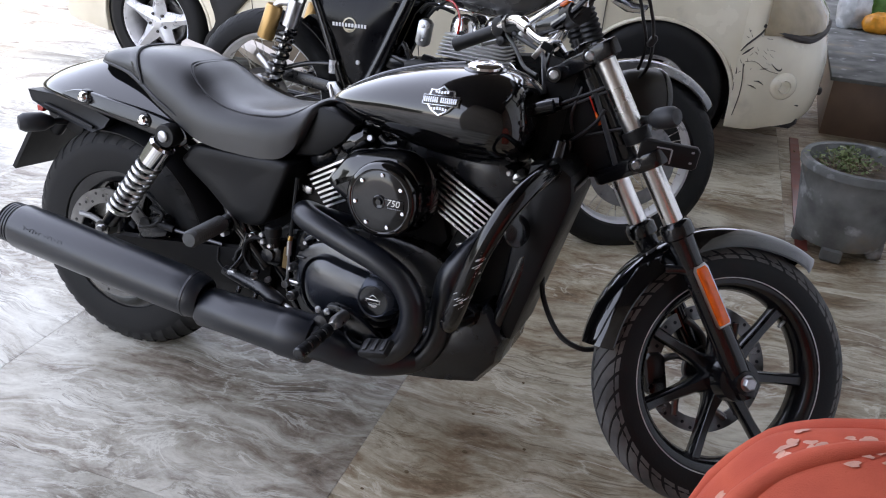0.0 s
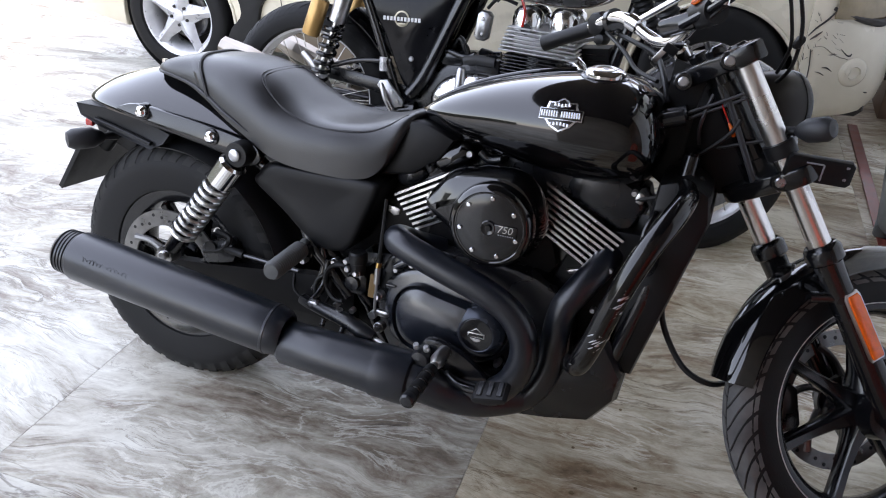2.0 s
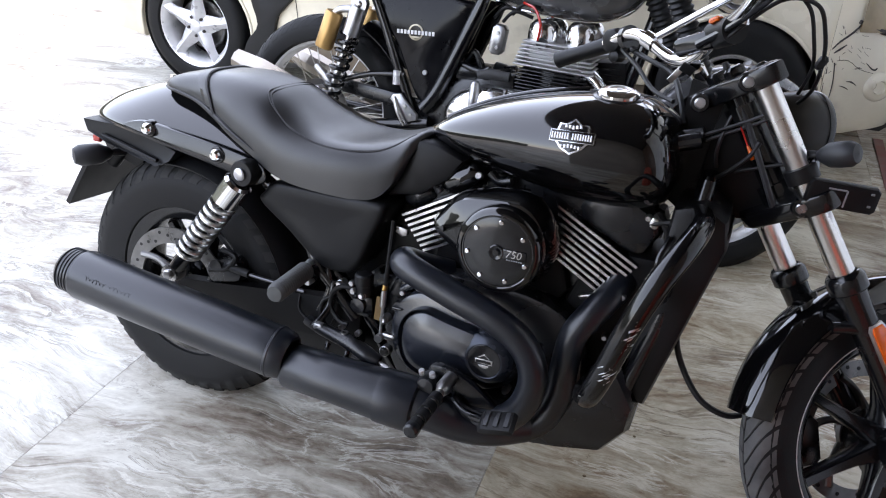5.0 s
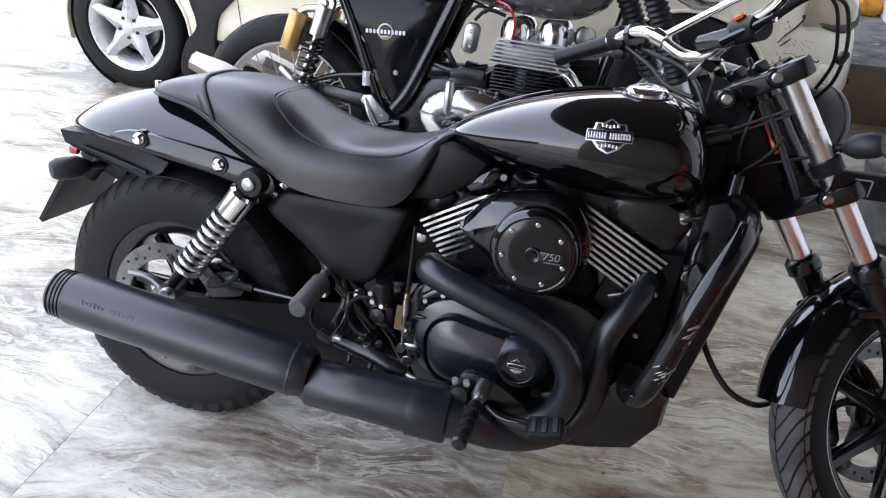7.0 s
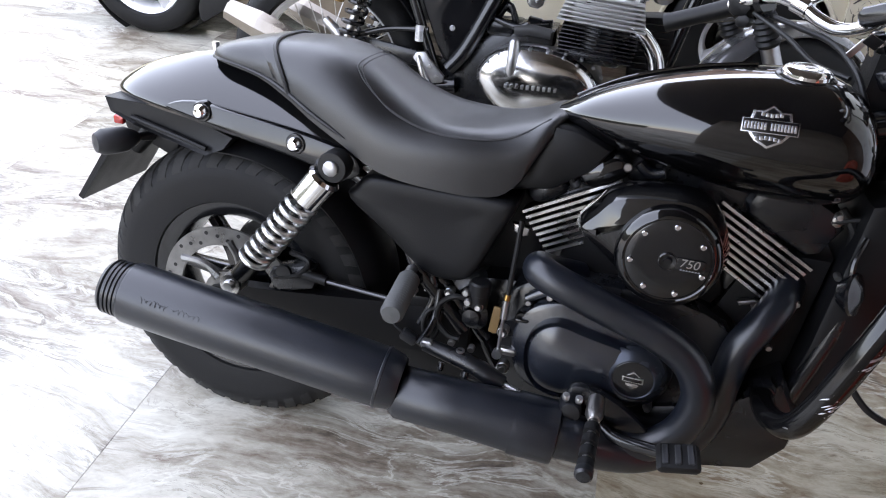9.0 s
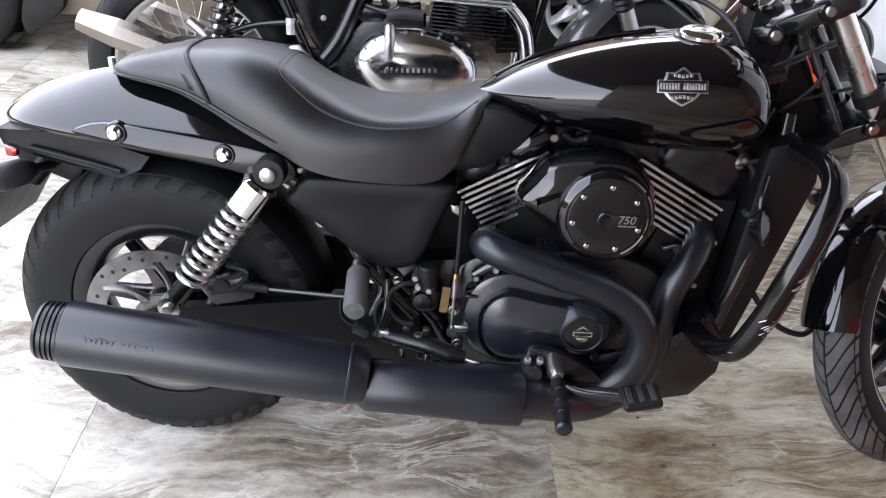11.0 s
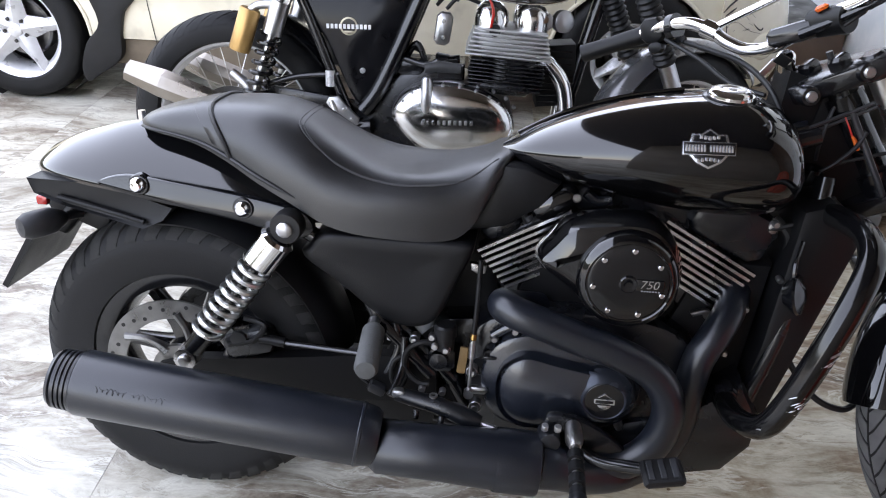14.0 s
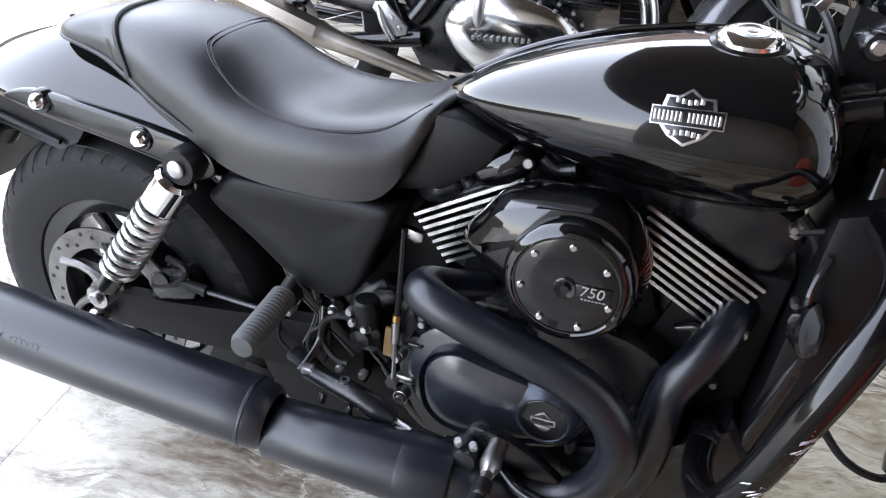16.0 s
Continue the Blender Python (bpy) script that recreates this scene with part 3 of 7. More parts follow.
valve = Mesh(FRONT).tube([(0.19, -0.01, 0.04), (0.165, -0.016, 0.036)], 0.004, n=8)
part("valve_stem", valve, STEEL, front_wheel)

# --- fork, clamps and front fender, in the steered frame ---
LEG = 0.083
for s, nm in ((-1, "right"), (1, "left")):
    y = s * LEG
    slider = Mesh(FRONT).tube([(0, y, -0.035), (0, y, 0.05), (0, y, 0.20), (0, y, 0.30), (0, y, 0.345)], [0.021, 0.027, 0.025, 0.026, 0.028], n=20, smooth=4)
    slider.lathe([(0.030, 0), (0.034, 0.004), (0.034, 0.026), (0.029, 0.034), (0.024, 0.036)], (0, y, 0.335), (0, 0, 1), n=24)
    slider.lathe([(0.018, -0.030), (0.026, -0.028), (0.026, 0.028), (0.018, 0.030), (0.0, 0.030)], (0, y, 0.0), (0, 1, 0), n=20)
    leg = part("fork_slider", slider, FRAME, cruiser, "gloss black lower fork leg")
    part("fork_tube", Mesh(FRONT).tube([(0, y, 0.35), (0, y, 0.50), (0, y, 0.735)], 0.0212, n=24, smooth=1), FORKCHROME, cruiser, "polished chrome fork tube")
    if s < 0:
        refl = Mesh(FRONT @ Matrix.Translation((0.004, 0, 0)))
        refl.prism([(-0.011, 0.135), (0.011, 0.135), (0.013, 0.140), (0.013, 0.258), (0.010, 0.266), (-0.010, 0.266), (-0.013, 0.258), (-0.013, 0.140)], y - 0.023, y - 0.031, 0.003)
        part("reflector", refl, ORANGE, leg, "orange side reflector")
        rim = Mesh(FRONT @ Matrix.Translation((0.004, 0, 0)))
        rim.prism([(-0.014, 0.130), (0.014, 0.130), (0.017, 0.137), (0.017, 0.262), (0.013, 0.271), (-0.013, 0.271), (-0.017, 0.262), (-0.017, 0.137)], y - 0.018, y - 0.027, 0.003)
        part("reflector_frame", rim, STEEL, leg)
        nut = Mesh(FRONT)
        nut.lathe([(0.0, -0.040), (0.012, -0.040), (0.015, -0.036), (0.015, -0.030), (0.020, -0.028), (0.020, -0.018)], (0, y, 0), (0, 1, 0), n=6)
        part("axle_nut", nut, CASTALLOY, leg)
for z, nm in ((0.508, "lower_clamp"), (0.745, "upper_clamp")):
    c = Mesh(FRONT)
    out = [(-0.012, -0.120), (0.004, -0.127), (0.022, -0.122), (0.032, -0.100), (0.034, 0.100), (0.022, 0.122), (0.004, 0.127), (-0.012, 0.120), (-0.075, 0.030), (-0.078, 0.0)]
    zf = FRONT @ Matrix(((1, 0, 0, 0), (0, 0, 1, 0), (0, 1, 0, 0), (0, 0, 0, 1)))
    t = Mesh(zf)
    t.prism(out, z - 0.017, z + 0.017, 0.005)
    for s in (-1, 1):
        t.lathe([(0.020, z - 0.019), (0.0275, z - 0.0175), (0.0285, z), (0.0275, z + 0.0175), (0.020, z + 0.019)], (0, 0, s * LEG), (0, 1, 0), n=24)
    clamp = part(nm, t, FRAME, cruiser, "black fork clamp")
    for q, ax_ in (((-0.031, -0.092, z + 0.002), (-0.53, -0.85, 0)), ((-0.087, -0.020, z), (-0.53, -0.85, 0)))[:1 if nm == "lower_clamp" else 2]:
        qv, dv = Vector(q), Vector(ax_).normalized()
        boss = Mesh(FRONT).tube([qv - dv * 0.045, qv - dv * 0.006, qv - dv * 0.002], [0.0175, 0.0175, 0.0150], n=20, smooth=1)
        part("clamp_boss", boss, FRAME, clamp)
        bolts = Mesh(FRONT)
        bolt(bolts, tuple(qv - dv * 0.003), ax_, 0.0100, 0.006)
        part("clamp_bolt", bolts, CASTALLOY, clamp)
coll = Mesh(FRONT).lathe([(0.019, 0.548), (0.028, 0.550), (0.028, 0.576), (0.019, 0.578)], (0, -LEG, 0), (0, 0, 1), n=24)
part("fork_collar", coll, HOSE, cruiser)
for s in (-1, 1):
    part("fork_cap", Mesh(FRONT).lathe([(0, 0.768), (0.014, 0.768), (0.020, 0.762), (0.020, 0.745)], (0, s * LEG, 0), (0, 0, 1), n=20), FRAME, cruiser)
stem = Mesh().tube([STEM - RAKE * -0.21, STEM - RAKE * 0.03], 0.031, n=20, smooth=1)
stem.tube([STEM - RAKE * -0.05, STEM - RAKE * -0.015], 0.038, n=20, smooth=1)
stem.tube([STEM - RAKE * -0.21, STEM - RAKE * -0.17], 0.038, n=20, smooth=1)
part("steering_head", stem, FRAME, cruiser)
neck = Mesh()
neck.rings([[(1.080 + d, y, 0.90 + u * 0.04), (1.135 + d, y, 0.905), (1.178 + d, y, 0.80), (1.190 + d, y, 0.70), (1.120 + d, y, 0.66), (1.060 + d, y, 0.70)] for y, d, u in ((0.050, 0.0, 0.6), (0.056, 0.0, 0.5), (0.140, 0.0, 0.5), (0.134, 0.0, 0.6))])
part("neck_cover", neck, PLASTIC, cruiser, "black cover round the steering neck")


def fender_arc(m, a0, a1, r, width, mat, name, parent, label, drop=0.05, thick=0.004, flare=0.0):
    rings = []
    k = 40
    for i in range(k + 1):
        u = i / k
        a = radians(a0 + (a1 - a0) * u)
        end = min(u, 1 - u)
        wsc = 1.0 - 0.35 * max(0, 1 - u / 0.12) ** 2 - 0.06 * max(0, 1 - end / 0.03) ** 2
        rr = r + flare * max(0, 1 - u / 0.25) ** 2
        d, outer, inner = Vector((math.cos(a), 0, math.sin(a))), [], []
        for j in range(13):
            t = -1 + 2 * j / 12
            y = t * width / 2 * wsc
            dr = -drop * abs(t) ** 3.2
            outer.append(d * (rr + dr) + Vector((0, y, 0)))
            inner.append(d * (rr + dr - thick) + Vector((0, y * 0.97, 0)))
        rings.append(outer + inner[::-1])
    return part(name, Mesh(m).rings(rings), mat, parent, label)


front_fender = fender_arc(FRONT, 24, 141, 0.326, 0.124, GLOSS, "front_fender", cruiser, "gloss black front fender", drop=0.040, flare=0.012)
for s in (-1, 1):
    stay = Mesh(FRONT)
    stay.tube([(-0.05, s * 0.070, 0.285), (-0.02, s * 0.085, 0.27), (0.0, s * LEG, 0.25)], 0.011, n=10)
    stay.tube([(0.02, s * 0.070, 0.305), (0.01, s * 0.085, 0.29), (0.0, s * LEG, 0.28)], 0.009, n=10)
    part("fender_stay", stay, FRAME, front_fender)
caliper = Mesh(FRONT)
caliper.box((-0.115, 0.075, 0.045), (0.05, 0.055, 0.10), Matrix.Rotation(radians(20), 4, "Y"), 0.012)
part("front_caliper", caliper, CASE, cruiser)

# --- headlight shell, indicators, bracket beside the fork ---
LAMP, BEAM = Vector((1.266, 0.145, 0.846)), Vector((0.80, 0.58, 0.05))
head = Mesh().lathe([(0.0, -0.080), (0.026, -0.078), (0.046, -0.068), (0.060, -0.046), (0.066, -0.010), (0.0665, 0.028), (0.064, 0.034), (0.058, 0.030)], LAMP, BEAM, n=40)
headlight = part("headlight", head, BUCKET, cruiser, "black headlight bucket")
part("headlight_rim", Mesh().lathe([(0.062, 0.026), (0.0675, 0.028), (0.0685, 0.033), (0.065, 0.042), (0.060, 0.038)], LAMP, BEAM, n=40, closed=True), FRAME, headlight)
part("headlight_lens", Mesh().lathe([(0.0, 0.050), (0.035, 0.046), (0.062, 0.034)], LAMP, BEAM, n=36), LENS, headlight)


def indicator(name, base, tip, r, parent, lensmat):
    b, t = Vector(base), Vector(tip)
    d = (t - b)
    stalk = Mesh().tube([b, b + d * 0.3], [0.011, 0.008], n=12, smooth=1)
    ob = part(name, stalk, PLASTIC, parent, "black stalk indicator")
    L = d.length
    shell = Mesh().lathe([(0.006, L * 0.22), (r * 0.55, L * 0.30), (r * 0.95, L * 0.48), (r, L * 0.68), (r * 0.97, L * 0.86), (r * 0.7, L * 0.97), (0.0, L)], b, d, n=20)
    part("indicator_shell", shell, lensmat, ob)
    return ob


indicator("front_indicator", (1.292, 0.010, 0.820), (1.368, -0.036, 0.846), 0.0225, cruiser, SMOKE)
indicator("front_indicator", (1.175, 0.215, 0.820), (1.140, 0.300, 0.830), 0.030, cruiser, SMOKE)
part("indicator_mount", Mesh().tube([(1.282, 0.012, 0.800), (1.312, 0.002, 0.814)], 0.012, n=12, smooth=1), FRAME, cruiser)
BK = Matrix.Translation((1.360, -0.010, 0.766)) @ pose(0, 0, 0, 6, 4, 13)
horn = part("number_bracket", Mesh(BK).box((0, 0, 0), (0.118, 0.022, 0.048), None, 0.007), PLASTIC, cruiser, "black plastic bracket beside the fork")
part("bracket_slot", Mesh(BK).box((-0.012, -0.0112, 0.013), (0.030, 0.002, 0.003), None, 0.0008), GREYPRINT, horn)
part("bracket_slot", Mesh(BK).box((0.004, -0.0112, -0.002), (0.003, 0.002, 0.030), None, 0.0008), GREYPRINT, horn)
for z in (0.014, -0.008):
    part("bracket_slot", Mesh(BK).box((0.044, -0.0112, z), (0.006, 0.002, 0.004), None, 0.0008), GREYPRINT, horn)

# --- handlebar with grips, switch boxes and cables ---
BAR = [(0.850, 0.332, 0.940), (0.895, 0.290, 0.965), (0.931, 0.245, 0.977), (0.965, 0.217, 0.970), (1.000, 0.195, 0.950), (1.034, 0.175, 0.940), (1.068, 0.140, 0.952), (1.095, 0.090, 0.985), (1.120, 0.030, 1.020), (1.150, -0.030, 1.050), (1.175, -0.090, 1.100), (1.190, -0.160, 1.150)]
handlebar = part("handlebar", Mesh().tube(BAR, 0.0125, n=16), CHROME, cruiser, "chrome pullback handlebar")
GRIPS = (((0.862, 0.330, 0.943), (0.742, 0.362, 0.894)), ((1.182, -0.120, 1.120), (1.200, -0.200, 1.175)))
for g0, g1 in GRIPS:
    mid_ = tuple((u + v) / 2 for u, v in zip(g0, g1))
    part("grip", Mesh().tube([g0, mid_, g1], [0.0185, 0.017, 0.0190], n=18, smooth=3), HOSE, handlebar, "black rubber grip")
sw_ = Matrix.Translation((0.880, 0.318, 0.954)) @ pose(0, 0, 0, 0, -14, -30)
box = Mesh(sw_)
box.box((0, 0, 0), (0.050, 0.046, 0.052), None, 0.012)
box.box((0.004, -0.004, -0.034), (0.032, 0.030, 0.026), None, 0.008)
part("switch_box", box, PLASTIC, handlebar)
part("switch_ring", Mesh().tube([(0.908, 0.290, 0.964), (0.918, 0.280, 0.968)], 0.026, n=20, smooth=1), FRAME, handlebar)
mb_ = Matrix.Translation((1.075, 0.060, 0.985)) @ pose(0, 0, 0, 0, -22, -24)
part("brake_reservoir", Mesh(mb_).box((0, 0, 0), (0.085, 0.035, 0.034), None, 0.009), FRAME, handlebar, "black front brake reservoir")
part("throttle_drum", Mesh().tube([(1.104, 0.056, 1.002), (1.138, 0.004, 1.018)], 0.0245, n=22, smooth=1), PLASTIC, handlebar)
part("kill_switch", Mesh(Matrix.Translation((1.102, 0.030, 1.030)) @ pose(0, 0, 0, 0, -30, -20)).box((0, 0, 0), (0.022, 0.020, 0.010), None, 0.004), ORANGE, handlebar, "red engine stop switch")
part("lever", Mesh().tube([(1.08, 0.04, 0.985), (1.14, -0.02, 1.03), (1.20, -0.10, 1.09), (1.22, -0.18, 1.14)], [0.009, 0.006, 0.006, 0.007], n=8), FRAME, handlebar)
part("lever", Mesh().tube([(0.93, 0.26, 0.945), (0.90, 0.32, 0.93), (0.80, 0.41, 0.90)], [0.008, 0.006, 0.007], n=8), FRAME, handlebar)
part("bar_brace", Mesh().tube([(0.972, 0.212, 0.972), (1.08, 0.160, 1.045), (1.19, 0.105, 1.115)], 0.0075, n=12, smooth=2), CHROME, handlebar, "straight chrome brace rod")
part("brace_clamp", Mesh().tube([(0.958, 0.222, 0.973), (0.982, 0.206, 0.964)], 0.0175, n=16, smooth=1), CHROME, handlebar)
part("mirror_stem", Mesh().tube([(1.150, -0.015, 1.030), (1.160, -0.020, 1.10), (1.17, -0.06, 1.18)], 0.010, n=12), CHROME, handlebar)
for s in (-1, 1):
    c_ = STEM - RAKE * 0.045 - RIGHT * 0.030 * s
    part("riser", Mesh(Matrix.Translation(c_) @ FRONT.to_3x3().to_4x4()).box((-0.01, 0, -0.012), (0.034, 0.026, 0.045), None, 0.006), FRAME, handlebar)
part("speedometer", Mesh().lathe([(0.0, -0.03), (0.020, -0.028), (0.030, -0.01), (0.032, 0.012), (0.029, 0.016), (0.0, 0.016)], (1.222, 0.098, 1.120), (-0.6, -0.4, 0.66), n=28), FRAME, handlebar, "round black speedometer")
ign = part("ignition_lock", Mesh().lathe([(0, 0.006), (0.012, 0.006), (0.016, 0.002), (0.016, -0.03)], (1.078, 0.085, 0.940), (-0.3, -0.75, 0.6), n=18), CHROME, cruiser, "ignition lock with its key")
part("key", Mesh(Matrix.Translation((1.066, 0.062, 0.938)) @ pose(0, 0, 0, 30, 25, 10)).box((0, 0, 0), (0.026, 0.003, 0.020), None, 0.003), HOSE, ign)
part("key_tag", Mesh(Matrix.Translation((1.046, 0.066, 0.925)) @ pose(0, 0, 0, 10, 35, 10)).box((0, 0, 0), (0.012, 0.003, 0.034), None, 0.003), STEEL, ign)


def cable(name, pts, r, parent, mat=HOSE):
    return part(name, Mesh().tube(pts, r, n=8, smooth=8), mat, parent)


cable("cable", [(1.125, 0.00, 1.00), (1.20, -0.03, 1.07), (1.257, 0.0, 1.068), (1.279, 0.02, 1.023), (1.286, 0.04, 0.974), (1.281, 0.07, 0.926), (1.262, 0.10, 0.894)], 0.0036, cruiser)
cable("cable", [(1.115, 0.01, 1.01), (1.19, -0.02, 1.09), (1.243, 0.0, 1.067), (1.264, 0.02, 1.012), (1.272, 0.05, 0.962), (1.260, 0.085, 0.914)], 0.0034, cruiser)
cable("cable", [(0.905, 0.30, 0.945), (0.98, 0.21, 0.930), (1.03, 0.16, 0.915), (1.06, 0.08, 0.885), (1.08, 0.04, 0.84)], 0.0055, cruiser)
cable("cable", [(0.90, 0.29, 0.94), (0.955, 0.20, 0.915), (1.00, 0.13, 0.885), (1.05, 0.07, 0.875)], 0.0045, cruiser)
part("cable_guide", Mesh(Matrix.Translation((1.284, 0.042, 0.975)) @ pose(0, 0, 0, 0, 30, 20)).box((0, 0, 0), (0.015, 0.016, 0.026), None, 0.005), HOSE, cruiser)
cable("brake_hose", [(1.130, 0.035, 0.960), (1.151, 0.035, 0.922), (1.173, 0.032, 0.888), (1.199, 0.026, 0.840), (1.226, 0.016, 0.788), (1.251, 0.004, 0.739), (1.266, 0.003, 0.708)], 0.0058, cruiser, GREYHOSE)
cable("cable", [(1.085, 0.040, 0.810), (1.106, 0.030, 0.822), (1.184, 0.026, 0.862), (1.240, 0.018, 0.895)], 0.0034, cruiser, GREYHOSE)
cable("cable", [(1.085, 0.042, 0.797), (1.103, 0.034, 0.808), (1.184, 0.031, 0.851), (1.247, 0.024, 0.886)], 0.0032, cruiser, GREYHOSE)
cable("cable", [(1.150, 0.045, 0.770), (1.146, 0.030, 0.806), (1.157, 0.036, 0.861), (1.174, 0.040, 0.896)], 0.0036, cruiser, GREYHOSE)
cable("cable", [(1.183, 0.030, 0.770), (1.235, 0.020, 0.790), (1.282, 0.012, 0.806)], 0.0034, cruiser)
cable("cable", [(1.120, 0.040, 0.735), (1.160, 0.020, 0.760), (1.200, 0.018, 0.800), (1.215, 0.022, 0.830)], 0.0042, cruiser)
cable("brake_hose", [(1.14, 0.02, 0.56), (1.135, 0.01, 0.48), (1.15, -0.02, 0.41), (1.20, -0.05, 0.345), (1.255, -0.055, 0.322), (1.30, -0.02, 0.32), (1.36, 0.02, 0.33)], 0.006, cruiser)

# Dark plate added to close the bright gap beside the steering head.
shroud = spline([(1.130, 0.690), (1.140, 0.880), (1.175, 0.905), (1.205, 0.880), (1.236, 0.800), (1.262, 0.742), (1.245, 0.690)], 3, True)
part("neck_filler_plate", Mesh().prism([(p[0], p[1]) for p in shroud], 0.046, 0.060, 0.004), DEEP, cruiser, "dull black filler plate added beside the steering head")
part("wire_connector", Mesh().tube([(1.196, 0.028, 0.820), (1.204, 0.026, 0.808), (1.209, 0.026, 0.797)], [0.0024, 0.0048, 0.0038], n=10), ORANGE, cruiser, "small orange wire connector")
cable("wire", [(1.178, 0.030, 0.852), (1.186, 0.028, 0.838), (1.196, 0.028, 0.820)], 0.0018, cruiser, RED)

# --- tank ---
TANK_TOP = [(0.594, 0.778), (0.655, 0.816), (0.735, 0.849), (0.820, 0.872), (0.905, 0.886), (0.985, 0.890), (1.035, 0.878), (1.072, 0.850), (1.092, 0.800)]
TANK_LOW = [(0.594, 0.765), (0.640, 0.745), (0.700, 0.722), (0.790, 0.706), (0.880, 0.690), (0.980, 0.682), (1.050, 0.690), (1.080, 0.708), (1.092, 0.745)]
TANK_W = [(0.594, 0.020), (0.625, 0.062), (0.670, 0.092), (0.740, 0.120), (0.830, 0.142), (0.920, 0.152), (1.000, 0.153), (1.045, 0.147), (1.072, 0.128), (1.086, 0.098), (1.092, 0.060)]


def tank_point(x, a):
    """a: degrees round the section, 0 at the right flank, 90 on top."""
    zt, zl, w = curve1(TANK_TOP, x), curve1(TANK_LOW, x), curve1(TANK_W, x)
    zc = zl + (zt - zl) * 0.54
    c, s = math.cos(radians(a)), math.sin(radians(a))
    h = (zt - zc) if s > 0 else (zc - zl)
    y = -w * math.copysign(abs(c) ** (0.82 if s > 0 else 1.02), c)
    z = zc + h * math.copysign(abs(s) ** 0.92, s)
    return Vector((x, y, z))


xs = [0.594 + 0.498 * (1 - math.cos(math.pi * i / 46)) / 2 for i in range(47)]
tank = part("fuel_tank", Mesh().rings([[tank_point(x, 360 * j / 56) for j in range(56)] for x in xs]), GLOSS, cruiser, "gloss black teardrop fuel tank", angle=60)
capc = Vector((0.966, -0.036, 0.889))
cap = Mesh().lathe([(0.0, 0.0120), (0.024, 0.0118), (0.033, 0.0100), (0.0375, 0.0060), (0.0385, 0.0), (0.0385, -0.014)], capc, (0.02, -0.14, 1), n=48)
fuel_cap = part("fuel_cap", cap, CHROME, tank, "chrome fuel cap")
part("cap_relief", Mesh().lathe([(0.0165, 0.0118), (0.0180, 0.0132), (0.0205, 0.0132), (0.0220, 0.0116)], capc, (0.02, -0.14, 1), n=40), STEEL, fuel_cap)
part("cap_relief", Mesh().lathe([(0.0, 0.0126), (0.0065, 0.0126), (0.0080, 0.0116)], capc, (0.02, -0.14, 1), n=24), STEEL, fuel_cap)
capring = Mesh().lathe([(0.039, 0.001), (0.045, -0.001), (0.048, -0.010), (0.039, -0.012)], capc, (0.02, -0.14, 1), n=48, closed=True)
part("cap_seat", capring, FRAME, tank)
seam = Mesh()
seam.tube([tank_point(x, 96) + Vector((0, 0, 0.002)) for x in (0.62, 0.70, 0.80, 0.90)], 0.004, n=8)
part("tank_seam", seam, GLOSS, tank)

# emblem: a shield behind a bar, with grey strokes for its lettering
ec = tank_point(0.918, 17)
ex = (tank_point(0.953, 17) - tank_point(0.883, 17)).normalized()
eu = (tank_point(0.918, 28) - tank_point(0.918, 8)).normalized()
en = ex.cross(eu).normalized()
EM = Matrix((ex, -en, en.cross(ex))).transposed().to_4x4()
EM.translation = ec + en * 0.0015
shield = [(-0.025, 0.021), (-0.012, 0.021), (0.0, 0.029), (0.012, 0.021), (0.025, 0.021), (0.028, 0.009), (0.027, -0.010), (0.018, -0.020), (0.0, -0.029), (-0.018, -0.020), (-0.027, -0.010), (-0.028, 0.009)]
shield = [(x * 1.06, z * 1.10) for x, z in shield]
emb = part("tank_emblem", Mesh(EM).prism(shield, 0.003, -0.003, 0.0012), EMBLEM, cruiser, "silver shield and bar emblem")
inner = Mesh(EM)
inner.prism([(x * 0.87, z * 0.885) for x, z in shield], 0.0, -0.0036, 0.0006)
part("emblem_field", inner, FRAME, emb)
eb = Mesh(EM)
eb.prism([(-0.040, -0.0105), (0.040, -0.0105), (0.040, 0.0105), (-0.040, 0.0105)], 0.002, -0.0050, 0.0012)
part("emblem_bar", eb, EMBLEM, emb)
ebi = Mesh(EM)
ebi.prism([(-0.0385, -0.0092), (0.0385, -0.0092), (0.0385, 0.0092), (-0.0385, 0.0092)], 0.0, -0.0056, 0.0004)
part("bar_field", ebi, FRAME, emb)
for k in range(16):
    if k == 7:
        continue
    part("emblem_stroke", Mesh(EM).box((-0.0345 + k * 0.0046, -0.0060, 0), (0.0034, 0.0010, 0.0112), None, 0.0003), EMBLEM, emb)
for row, z, half in ((0, 0.0162, 5), (1, -0.0162, 6)):
    for k in range(half):
        part("emblem_stroke", Mesh(EM).box((-0.0032 * (half - 1) + k * 0.0064, -0.0042, z - 0.0010 * abs(k - (half - 1) / 2) * (1 if row else -1)), (0.0050, 0.0010, 0.0062), None, 0.0003), EMBLEM, emb)

# --- seat ---
SEAT_TOP = [(-0.075, 0.790), (-0.050, 0.806), (0.004, 0.822), (0.068, 0.832), (0.162, 0.835), (0.245, 0.815), (0.315, 0.776), (0.387, 0.751), (0.482, 0.746), (0.552, 0.760), (0.600, 0.778), (0.616, 0.776)]
SEAT_LOW = [(-0.075, 0.782), (-0.02, 0.780), (0.060, 0.768), (0.125, 0.745), (0.180, 0.718), (0.240, 0.688), (0.312, 0.650), (0.420, 0.634), (0.520, 0.636), (0.556, 0.664), (0.588, 0.726), (0.616, 0.768)]
